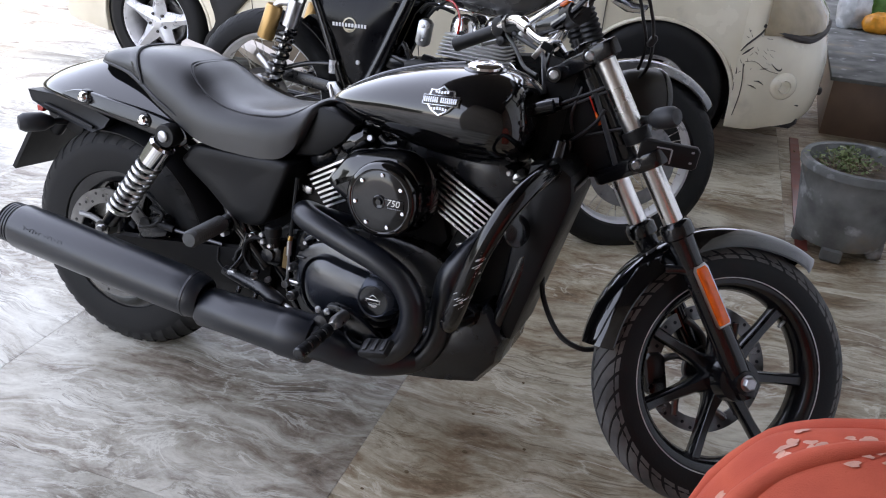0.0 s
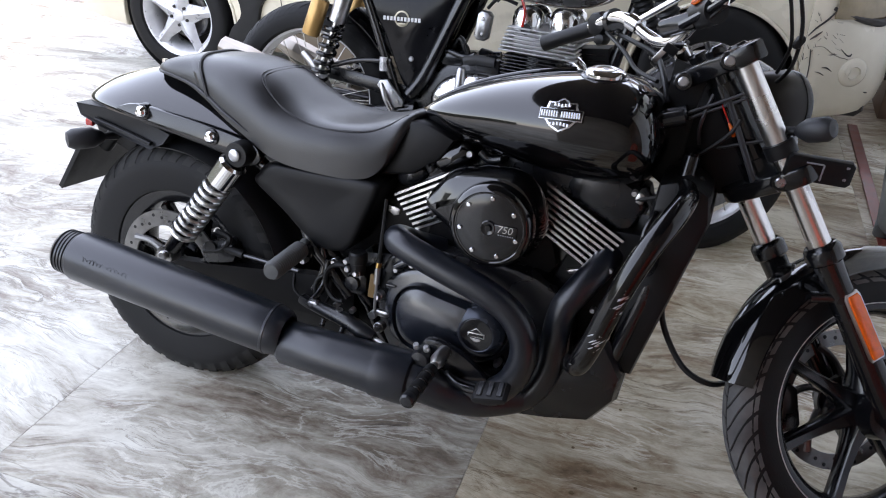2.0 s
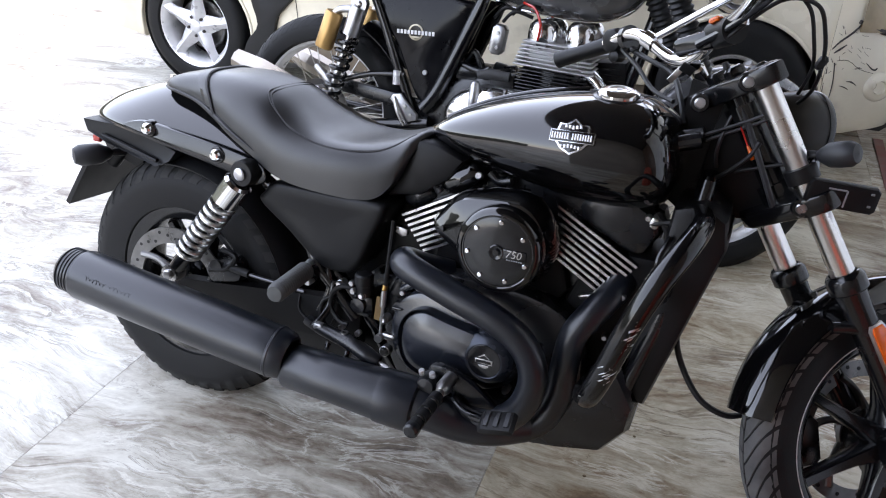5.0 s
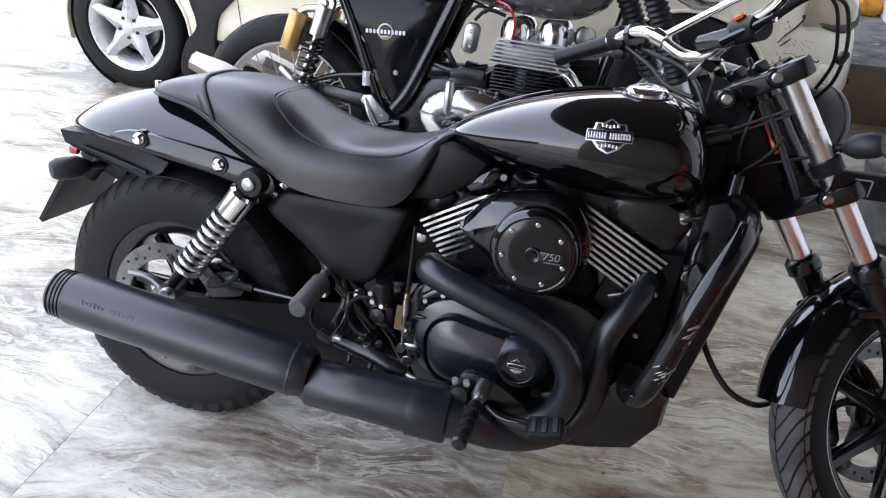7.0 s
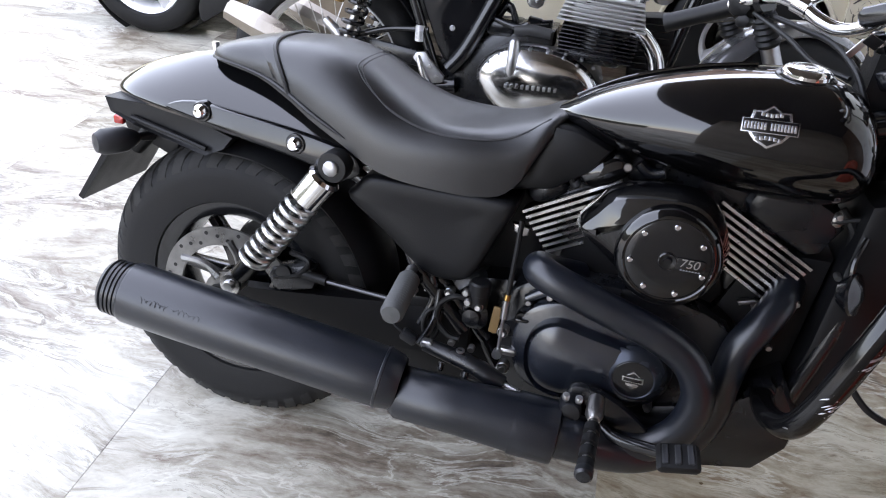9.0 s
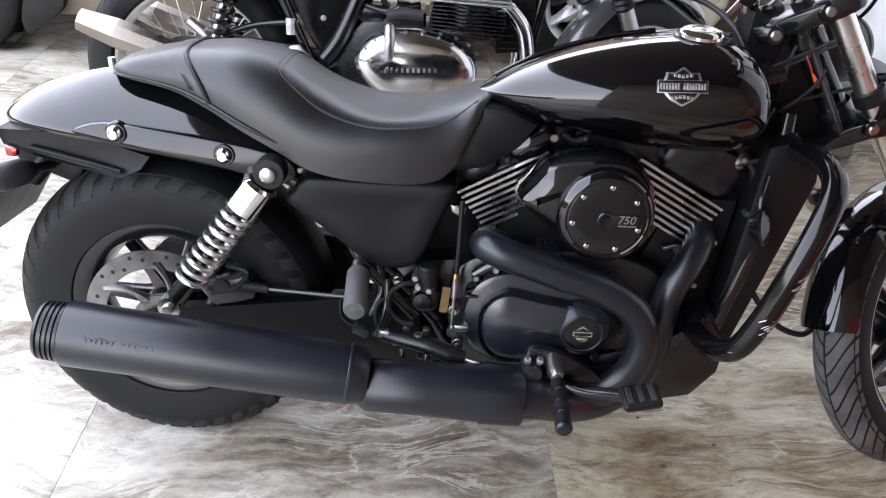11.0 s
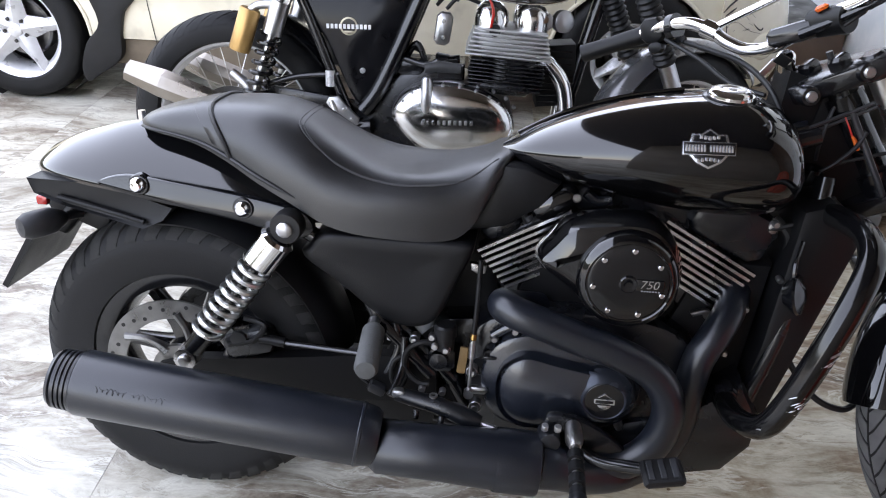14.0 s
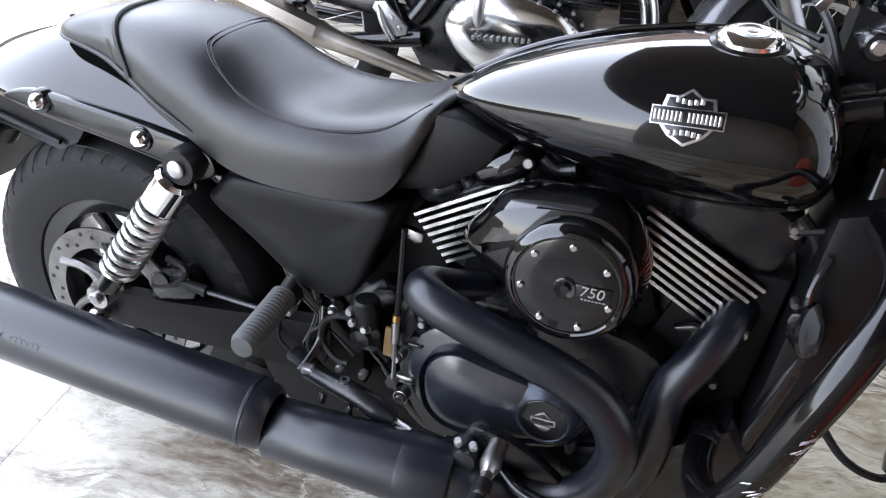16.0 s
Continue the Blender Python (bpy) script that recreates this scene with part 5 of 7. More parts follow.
tb.tube([(0.745, -0.06, 0.715), (0.765, -0.06, 0.70), (0.79, -0.06, 0.705)], 0.010, n=10)
part("throttle_body", tb, CASE, cruiser)
plug = Mesh()
plug.tube([(1.070, -0.050, 0.690), (1.095, -0.060, 0.660), (1.10, -0.05, 0.61)], 0.008, n=8)
plug.tube([(1.060, -0.055, 0.668), (1.12, -0.06, 0.69), (1.17, -0.02, 0.72)], 0.006, n=8)
part("plug_lead", plug, HOSE, cruiser)
chr_ = Mesh()
chr_.box((1.068, -0.055, 0.672), (0.018, 0.012, 0.022), Matrix.Rotation(radians(20), 4, "Y"), 0.004)
part("sensor_plate", chr_, STEEL, cruiser)

# --- air cleaner ---
body = spline([(0.664, 0.616), (0.688, 0.656), (0.722, 0.690), (0.800, 0.703), (0.855, 0.698), (0.893, 0.662), (0.910, 0.604), (0.890, 0.548), (0.830, 0.526), (0.765, 0.534), (0.715, 0.572)], 4, True)
ac = part("air_cleaner", Mesh().prism(body, -0.070, -0.172, 0.036, 0.5), GLOSS, cruiser, "gloss black air cleaner housing")
ring_ = [(0.0835, -0.022), (0.0835, -0.004), (0.081, 0.004), (0.076, 0.010), (0.070, 0.012), (0.068, 0.010), (0.066, 0.010)]
part("cleaner_ring", Mesh().lathe(ring_, (0.816, -0.184, 0.606), (0, -1, 0), n=56), GLOSS, ac)
part("cleaner_face", Mesh().lathe([(0.0, 0.0105), (0.040, 0.0105), (0.064, 0.0095), (0.0665, 0.0085), (0.067, 0.000)], (0.816, -0.184, 0.606), (0, -1, 0), n=56), FRAME, ac)
for k in range(7):
    a = radians(86 - k * 360 / 7)
    b = Mesh()
    bolt(b, (0.816 + 0.0575 * math.cos(a), -0.1945, 0.606 + 0.0575 * math.sin(a)), (0, -1, 0), 0.0048, 0.003)
    part("cover_screw", b, CHROME, ac)
cs = Mesh().lathe([(0, 0.006), (0.006, 0.006), (0.0065, 0.002), (0.013, 0.0035), (0.015, 0.002), (0.015, -0.002)], (0.816, -0.1945, 0.606), (0, -1, 0), n=24)
part("centre_screw", cs, FRAME, ac)
bridge = Mesh().box((0.850, -0.1950, 0.606), (0.046, 0.004, 0.020), None, 0.003)
part("badge_bar", bridge, FRAME, ac)
TEXTM = Matrix(((1, 0.18, 0, 0.850), (0, 0, -1, -0.1976), (0, 1, 0, 0.6075), (0, 0, 0, 1)))
word("750", 0.0205, 0.0005, TEXTM, EMBLEM, ac)
sub = Mesh()
for k in range(7):
    sub.box((0.838 + k * 0.0045, -0.1972, 0.5965), (0.0030, 0.0010, 0.0022), None, 0.0003)
part("badge_strokes", sub, GREYPRINT, ac)
for k in range(7):
    gr = Mesh()
    gr.box((0.902 - 0.002 * abs(k - 3), -0.120, 0.570 + k * 0.010), (0.012, 0.060, 0.0025), None, 0.001)
    part("cleaner_louvre", gr, PLASTIC, ac)

# --- exhaust ---
ex1 = Mesh().tube([(0.680, -0.070, 0.490), (0.636, -0.110, 0.510), (0.616, -0.152, 0.532), (0.640, -0.184, 0.532), (0.738, -0.192, 0.501), (0.822, -0.194, 0.474), (0.882, -0.194, 0.438), (0.911, -0.194, 0.380), (0.900, -0.194, 0.312), (0.860, -0.198, 0.266), (0.800, -0.205, 0.252), (0.72, -0.215, 0.262)], 0.0285, n=24, smooth=8)
part("rear_header_pipe", ex1, SATIN, cruiser, "satin black exhaust header pipe")
ex2 = Mesh().tube([(1.032, -0.03, 0.545), (1.014, -0.085, 0.525), (0.988, -0.118, 0.490), (0.964, -0.130, 0.445), (0.955, -0.130, 0.380), (0.950, -0.130, 0.310), (0.925, -0.138, 0.252), (0.88, -0.155, 0.228), (0.80, -0.19, 0.235)], 0.0275, n=24, smooth=8)
part("front_header_pipe", ex2, SATIN, cruiser, "satin black exhaust header pipe")
p0, p1 = Vector((-0.088, -0.309, 0.399)), Vector((0.418, -0.262, 0.311))
dm = (p1 - p0).normalized()
lm = (p1 - p0).length
muf = Mesh().lathe([(0.046, 0.000), (0.0545, 0.002), (0.0560, 0.006), (0.0560, lm * 0.5), (0.0555, lm * 0.85), (0.0545, lm * 0.94), (0.0500, lm * 0.985), (0.0440, lm), (0.038, lm)], p0, dm, n=56)
muffler = part("muffler", muf, SATIN, cruiser, "satin black slip-on muffler")
endcap = [(0.030, 0.012)]
for k in range(4):
    h = -0.008 * k
    endcap += [(0.0515 - 0.0004 * k, h), (0.0515 - 0.0004 * k, h - 0.0045), (0.0465, h - 0.005), (0.0465, h - 0.0075)]
endcap += [(0.050, -0.034), (0.046, -0.040), (0.036, -0.038), (0.034, -0.02), (0.0, -0.02)]
part("muffler_end_cap", Mesh().lathe(endcap, p0, dm, n=48), SATIN, muffler, "ribbed black end cap")
weld = Mesh().lathe([(0.0535, lm * 0.925), (0.0560, lm * 0.930), (0.0560, lm * 0.938), (0.0535, lm * 0.943)], p0, dm, n=48, closed=True)
part("muffler_band", weld, SATIN, muffler)
side = Vector((0, 0, 1)).cross(dm).normalized()
if side.y > 0:
    side = -side
upv = dm.cross(side).normalized()
if upv.z < 0:
    upv = -upv
script = Mesh()
th = radians(28)
lie = p0 + (side * math.cos(th) + upv * math.sin(th)) * 0.0558
tang = (upv * math.cos(th) - side * math.sin(th)).normalized()
for start, end, tall in ((0.045, 0.096, 0.0058), (0.104, 0.160, 0.0052)):          # two looped strokes like handwriting
    turns = [2 * math.pi * 6 * k / 72 for k in range(73)]
    script.tube([lie + dm * (start + (end - start) * k / 72 + 0.0028 * math.sin(a)) + tang * (tall * math.cos(a) * (0.55 + 0.45 * math.sin(2.3 * a + start * 40))) for k, a in enumerate(turns)], 0.0006, n=5, smooth=0)
part("muffler_script_strokes", script, CASE, muffler)
q0, q1 = Vector((0.413, -0.259, 0.291)), Vector((0.694, -0.236, 0.268))
dp = (q1 - q0).normalized()
lp = (q1 - q0).length
mid = Mesh().lathe([(0.036, -0.012), (0.0445, 0.0), (0.0475, 0.004), (0.049, lp * 0.4), (0.0535, lp * 0.80), (0.0545, lp), (0.040, lp + 0.003)], q0, dp, n=48)
midpipe = part("exhaust_heat_shield", mid, SATIN, cruiser, "satin black exhaust heat shield")
tip = Mesh().lathe([(0.0555, lp - 0.075), (0.0560, lp - 0.070), (0.0560, lp - 0.004), (0.0540, lp + 0.001), (0.040, lp + 0.006)], q0, dp, n=40)
part("shield_end", tip, SATIN, midpipe)
part("collector_pipe", Mesh().tube([q1 - dp * 0.02, q1 + dp * 0.03, (0.78, -0.215, 0.242), (0.84, -0.195, 0.235), (0.90, -0.15, 0.235)], [0.045, 0.042, 0.036, 0.032, 0.030], n=20), SATIN, cruiser)
part("joint_pipe", Mesh().tube([p1 - dm * 0.01, q0 + dp * 0.01], 0.036, n=24, smooth=1), SATIN, muffler)
jb = Mesh()
bolt(jb, (0.636, -0.24, 0.208), (0, -0.3, -1), 0.006, 0.006)
part("shield_bolt", jb, STEEL, midpipe)

# --- belly, radiator, guard ---
belly = Mesh().prism([(0.640, 0.230), (0.735, 0.165), (0.860, 0.165), (0.960, 0.180), (1.045, 0.200), (1.092, 0.262), (1.098, 0.320), (1.050, 0.400), (0.960, 0.330), (0.760, 0.270)], -0.128, 0.110, 0.030)
part("belly_pan", belly, CASE, cruiser, "black lower engine pan")
rad = Mesh().prism([(1.100, 0.716), (1.150, 0.732), (1.192, 0.706), (1.200, 0.655), (1.150, 0.470), (1.108, 0.315), (1.050, 0.322), (1.075, 0.46)], -0.095, 0.095, 0.014)
case_front = Mesh().prism([(0.900, 0.300), (0.915, 0.470), (0.950, 0.560), (1.030, 0.600), (1.085, 0.600), (1.070, 0.460), (1.052, 0.300)], -0.052, 0.095, 0.014)
part("engine_front", case_front, DEEP, cruiser, "dull black front of the engine")
radiator = part("radiator_shroud", rad, PLASTIC, cruiser, "black radiator shroud")
for k in range(9):
    radin = Mesh()
    t = k / 8
    radin.box((1.190 - 0.085 * t + 0.006, 0, 0.675 - 0.33 * t), (0.006, 0.16, 0.02), Matrix.Rotation(radians(14), 4, "Y"), 0.002)
    part("radiator_slat", radin, CASE, radiator)
guard_path = [(1.135, -0.02, 0.700), (1.152, -0.11, 0.714), (1.156, -0.20, 0.720), (1.143, -0.268, 0.703), (1.116, -0.306, 0.655), (1.086, -0.320, 0.580), (1.058, -0.315, 0.490), (1.036, -0.296, 0.428), (1.018, -0.245, 0.398), (1.015, -0.17, 0.378), (1.025, -0.10, 0.368)]
for s in (1, -1):
    pts = [(x, y * s, z) for x, y, z in guard_path]
    g = part("engine_guard", Mesh().tube(pts, 0.0198, n=24, smooth=8), GUARD, cruiser, "gloss black bent tube engine guard with scrapes")
    if s > 0:
        rs = random.Random(11)
        for k in range(70):
            i = 4.55 + (rs.betavariate(2, 2) * 1.7 if k < 60 else rs.uniform(2.15, 2.40))
            a, b = Vector(guard_path[int(i)]), Vector(guard_path[int(i) + 1])
            c = a + (b - a) * (i - int(i))
            d = (b - a).normalized()
            th = rs.gauss(0.35, 0.35)
            out = Vector((math.sin(th), -math.cos(th), 0.0))
            out = (out - d * out.dot(d)).normalized()
            sl = d.cross(out)
            ln = rs.uniform(0.003, 0.017)
            c2 = c + out * 0.0196
            m = Mesh()
            m.tube([c2 - d * ln * 0.4 - sl * ln * 0.3, c2 + out * 0.0003, c2 + d * ln * 0.5 + sl * ln * 0.4], [0.0003, rs.uniform(0.0006, 0.0019), 0.0003], n=5, smooth=2)
            part("scrape_mark", m, CASTALLOY, g)
hornm = Mesh().lathe([(0.0, 0.012), (0.012, 0.012), (0.022, 0.007), (0.033, 0.004), (0.035, 0.0), (0.033, -0.004), (0.020, -0.020), (0.0, -0.022)], (1.103, -0.135, 0.584), (0.80, -0.50, 0.25), n=28)
hornb = part("horn", hornm, FRAME, cruiser, "small round black horn")
part("horn_bracket", Mesh().tube([(1.096, -0.130, 0.595), (1.092, -0.125, 0.630), (1.105, -0.10, 0.665)], 0.005, n=8), FRAME, hornb)
clampg = Mesh()
clampg.box((1.020, -0.125, 0.372), (0.036, 0.05, 0.05), None, 0.010)
part("guard_bracket", clampg, FRAME, cruiser)

# --- foot controls and the tangle behind the engine ---
plate_ = spline([(0.700, 0.335), (0.735, 0.350), (0.800, 0.325), (0.860, 0.275), (0.850, 0.245), (0.780, 0.235), (0.715, 0.255)], 4, True)
part("peg_bracket", Mesh().prism(plate_, -0.185, -0.205, 0.006), CASE, cruiser, "black footpeg bracket")
pb = Mesh()
pb.lathe([(0.0, 0.014), (0.017, 0.012), (0.020, 0.004), (0.020, -0.03), (0.0, -0.03)], (0.712, -0.232, 0.318), (0.05, -1, 0.05), n=20)
part("peg_boss", pb, CASE, cruiser)
for dx in (-0.010, 0.012):
    b = Mesh()
    bolt(b, (0.712 + dx, -0.236, 0.346), (0, -0.4, 1), 0.0065, 0.006)
    part("boss_bolt", b, CASTALLOY, cruiser)
pg = Mesh()
pg.tube([(0.752, -0.205, 0.332), (0.753, -0.245, 0.330), (0.754, -0.262, 0.329)], [0.014, 0.016, 0.010], n=12, smooth=1)
a0, a1 = Vector((0.754, -0.262, 0.329)), Vector((0.754, -0.392, 0.320))
pg.tube([a0, a1], 0.0085, n=14, smooth=1)
peg = part("rider_footpeg", pg, STEEL, cruiser, "black and steel rider footpeg")
for k in range(4):
    u0, u1 = 0.12 + 0.22 * k, 0.12 + 0.22 * k + 0.15
    m = Mesh().tube([a0 + (a1 - a0) * u0, a0 + (a1 - a0) * u1], 0.0135, n=16, smooth=1)
    part("peg_rubber", m, HOSE, peg)
part("peg_end", Mesh().lathe([(0, 0.006), (0.011, 0.005), (0.0145, 0.001), (0.0145, -0.012)], a1, (0, -1, -0.06), n=18), CASE, peg)
pd_ = Mesh()
pd_.tube([(0.765, -0.212, 0.290), (0.80, -0.235, 0.285), (0.845, -0.262, 0.300), (0.885, -0.295, 0.322)], 0.011, n=12)
pedal = part("brake_pedal", pd_, FRAME, cruiser, "black brake pedal with ribbed pad")
pm = Matrix.Translation((0.889, -0.318, 0.337)) @ pose(0, 0, 0, 14, -10, 4)
part("pedal_pad", Mesh(pm).box((0, 0, 0), (0.066, 0.050, 0.017), None, 0.006), HOSE, pedal)
for k in range(3):
    r = Mesh(pm).box((-0.019 + 0.019 * k, 0, 0.0095), (0.010, 0.036, 0.004), None, 0.0015)
    part("pad_rib", r, GREYHOSE, pedal)
rp = Mesh().tube([(0.386, -0.135, 0.470), (0.388, -0.165, 0.463)], 0.012, n=12, smooth=1)
rpeg = part("passenger_footpeg", rp, CASTALLOY, cruiser, "grey ribbed rubber passenger footpeg")
ru = []
for k in range(33):
    ru.append((0.0205 if k % 2 else 0.0185, 0.004 * k))
part("peg_rubber", Mesh().lathe([(0, 0), (0.017, 0)] + ru + [(0.016, 0.134), (0, 0.136)], (0.389, -0.162, 0.463), (0.10, -1, -0.01), n=24), material("grey_peg_rubber", (0.075, 0.078, 0.078), 0.65, vary=0.2), rpeg)
hang = Mesh()
hang.tube([(0.35, -0.105, 0.56), (0.388, -0.125, 0.48), (0.44, -0.125, 0.42), (0.49, -0.12, 0.36)], 0.014, n=12)
hang.tube([(0.42, -0.125, 0.47), (0.43, -0.13, 0.42), (0.41, -0.14, 0.365)], 0.009, n=10)
hang.tube([(0.44, -0.13, 0.44), (0.44, -0.15, 0.385), (0.425, -0.19, 0.35)], 0.008, n=10)
part("rear_hanger", hang, FRAME, cruiser)
mcyl = Mesh()
mcyl.lathe([(0.0, 0.020), (0.017, 0.020), (0.0205, 0.016), (0.0205, -0.004), (0.017, -0.006), (0.017, -0.03), (0, -0.03)], (0.515, -0.135, 0.455), (0, 0, 1), n=18)
part("brake_fluid_cup", mcyl, HOSE, cruiser)
for (x, y, z) in ((0.492, -0.145, 0.452), (0.498, -0.150, 0.437), (0.515, -0.155, 0.345), (0.478, -0.160, 0.352)):
    b = Mesh()
    bolt(b, (x, y, z), (0, -1, 0), 0.0068, 0.007)
    part("frame_bolt", b, CASTALLOY, cruiser)
cable("brake_hose", [(0.498, -0.145, 0.440), (0.470, -0.150, 0.440), (0.448, -0.150, 0.420), (0.445, -0.150, 0.385), (0.470, -0.155, 0.362), (0.490, -0.155, 0.360)], 0.0055, cruiser)
lump = Mesh()
lump.box((0.510, -0.10, 0.400), (0.055, 0.07, 0.06), None, 0.014)
lump.lathe([(0, 0.012), (0.016, 0.010), (0.018, 0.0)], (0.505, -0.135, 0.402), (0, -1, 0), n=18)
part("rear_brake_body", lump, CASE, cruiser)
lin = Mesh()
lin.tube([(0.435, -0.185, 0.352), (0.520, -0.195, 0.340), (0.560, -0.198, 0.326), (0.590, -0.20, 0.318)], [0.013, 0.017, 0.018, 0.012], n=14)
part("brake_master_cylinder", lin, CASE, cruiser)
for dx in (0.0, 0.045):
    b = Mesh()
    bolt(b, (0.475 + dx, -0.212, 0.330 - dx * 0.2), (0, -0.6, -1), 0.006, 0.008)
    part("cylinder_bolt", b, CASE, cruiser)
part("banjo_fitting", Mesh().box((0.440, -0.190, 0.358), (0.022, 0.016, 0.016), None, 0.004), CASTALLOY, cruiser)
banj = Mesh()
banj.lathe([(0.004, 0), (0.008, 0.0), (0.008, 0.016), (0.004, 0.016)], (0.503, -0.192, 0.345), (0, 0, 1), n=12)
part("banjo_fitting", banj, CASTALLOY, cruiser)
part("brake_rod", Mesh().tube([(0.588, -0.200, 0.318), (0.64, -0.215, 0.312), (0.695, -0.228, 0.308)], [0.0045, 0.0045, 0.006], n=8), STEEL, cruiser)
adj = Mesh()
adj.tube([(0.572, -0.125, 0.60), (0.570, -0.135, 0.52), (0.567, -0.14, 0.46)], 0.0048, n=8)
part("clutch_cable", adj, HOSE, cruiser)
adj2 = Mesh()
adj2.tube([(0.567, -0.14, 0.462), (0.566, -0.142, 0.452)], 0.0065, n=10, smooth=1)
part("cable_ferrule", adj2, material("brass_ferrule", (0.45, 0.28, 0.10), 0.35, metal=1.0), cruiser)
adj3 = Mesh()
adj3.tube([(0.566, -0.142, 0.452), (0.565, -0.144, 0.415)], 0.0068, n=10, smooth=1)
adj3.tube([(0.565, -0.144, 0.415), (0.563, -0.146, 0.352)], 0.0035, n=8, smooth=1)
adj3.lathe([(0, 0.008), (0.009, 0.008), (0.009, -0.006), (0, -0.006)], (0.563, -0.150, 0.345), (0, -1, 0), n=14)
part("cable_adjuster", adj3, CASTALLOY, cruiser)
lev2 = Mesh().box((0.580, -0.140, 0.348), (0.034, 0.014, 0.016), None, 0.005)
part("clutch_arm", lev2, CASTALLOY, cruiser)
leaf_ = Mesh().box((0.548, -0.128, 0.400), (0.016, 0.006, 0.055), Matrix.Rotation(radians(6), 4, "Y"), 0.002)
part("brown_tab", leaf_, material("rusty_tab", (0.22, 0.13, 0.05), 0.7), cruiser)
lab = Mesh().box((0.425, -0.10, 0.422), (0.045, 0.004, 0.022), Matrix.Rotation(radians(5), 4, "Y"), 0.001)
label_ = part("warning_label", lab, WHITEPRINT, cruiser, "small white printed label")
for k in range(3):
    part("label_line", Mesh().box((0.425, -0.1026, 0.428 - 0.006 * k), (0.036, 0.001, 0.002), None, 0.0003), GREYPRINT if k else RED, label_)
stand = Mesh().tube([(0.62, 0.11, 0.20), (0.60, 0.20, 0.12), (0.57, 0.315, 0.050)], 0.012, n=12)
stand.box((0.565, 0.325, 0.042), (0.06, 0.035, 0.010), None, 0.003)
part("side_stand", stand, FRAME, cruiser)
pulley = Mesh().lathe([(0.05, 0.10), (0.10, 0.10), (0.10, 0.125), (0.05, 0.125)], HUB_R, (0, 1, 0), n=40, closed=True)
part("belt_pulley", pulley, CASE, cruiser)
BELT = [(HUB_R.x + 0.104 * math.cos(radians(a)), HUB_R.z + 0.104 * math.sin(radians(a))) for a in range(84, 278, 10)] + [(0.505 + 0.040 * math.cos(radians(a)), 0.335 + 0.040 * math.sin(radians(a))) for a in range(-84, 85, 14)]
part("drive_belt", Mesh().rings([[(x, y, z) for x, z in BELT] for y in (0.098, 0.127)], caps=False), HOSE, cruiser, "black toothed drive belt")
guard_out = spline([(0.05, 0.445), (0.20, 0.430), (0.40, 0.405), (0.52, 0.390), (0.53, 0.360), (0.36, 0.365), (0.16, 0.385), (0.05, 0.410)], 4, True)
part("belt_guard", Mesh().prism([(p.x, p.y) for p in guard_out], 0.092, 0.135, 0.006), PLASTIC, cruiser, "black upper belt guard")
low_out = spline([(0.06, 0.235), (0.24, 0.262), (0.44, 0.290), (0.54, 0.300), (0.54, 0.250), (0.40, 0.222), (0.20, 0.205), (0.08, 0.208)], 4, True)
part("belt_guard", Mesh().prism([(p.x, p.y) for p in low_out], 0.092, 0.135, 0.006), PLASTIC, cruiser, "black lower belt guard")

# small fittings round the footpeg and the rear brake cylinder
peg_block = part("peg_mount", Mesh().box((0.388, -0.142, 0.452), (0.034, 0.040, 0.044), Matrix.Rotation(radians(30), 4, "Y"), 0.008), FRAME, cruiser, "black footpeg mount")
pb_ = Mesh()
bolt(pb_, (0.386, -0.164, 0.459), (0, -1, 0.2), 0.0085, 0.007)
part("mount_bolt", pb_, CHROME, peg_block)
part("mount_bolt", Mesh().lathe([(0.0, 0.010), (0.006, 0.010), (0.0075, 0.007), (0.0075, -0.010)], (0.398, -0.162, 0.440), (0, -1, 0), n=12), CASTALLOY, peg_block)
plugc = part("wire_plug", Mesh().box((0.390, -0.138, 0.330), (0.034, 0.020, 0.020), Matrix.Rotation(radians(24), 4, "Y"), 0.004), GREYHOSE, cruiser, "grey wire plug above the exhaust")
part("plug_lead", Mesh().tube([(0.404, -0.138, 0.324), (0.432, -0.136, 0.330), (0.446, -0.130, 0.362), (0.440, -0.120, 0.400)], 0.0034, n=8, smooth=5), HOSE, plugc)
part("plug_lead", Mesh().tube([(0.376, -0.138, 0.337), (0.352, -0.130, 0.352), (0.348, -0.120, 0.384)], 0.0030, n=8, smooth=5), HOSE, plugc)
banjo = part("banjo_fitting", Mesh().lathe([(0.0, 0.012), (0.0065, 0.012), (0.0070, 0.006), (0.0095, 0.005), (0.0095, -0.008), (0.0, -0.008)], (0.457, -0.152, 0.319), (0, -1, 0.15), n=14), CASTALLOY, cruiser, "silver banjo bolt on the brake line")
part("brake_line", Mesh().tube([(0.457, -0.148, 0.322), (0.438, -0.150, 0.334), (0.420, -0.150, 0.362), (0.424, -0.146, 0.396), (0.452, -0.140, 0.412)], 0.0046, n=10, smooth=6), HOSE, banjo)
for c, r in (((0.576, -0.152, 0.316), 0.0080), ((0.566, -0.140, 0.383), 0.0070), ((0.518, -0.150, 0.430), 0.0060), ((0.459, -0.140, 0.440), 0.0060)):
    fit_ = Mesh()
    bolt(fit_, c, (0, -1, 0.1), r, 0.007)
    fit_.lathe([(r * 1.5, -0.020), (r * 1.5, -0.001), (r * 1.3, 0.0)], c, (0, -1, 0.1), n=14)
    part("case_bolt", fit_, CASTALLOY, cruiser)
part("brake_rod", Mesh().tube([(0.500, -0.152, 0.286), (0.560, -0.152, 0.273), (0.660, -0.152, 0.253)], 0.0052, n=10, smooth=1), DARKROD, cruiser, "oiled steel brake rod")
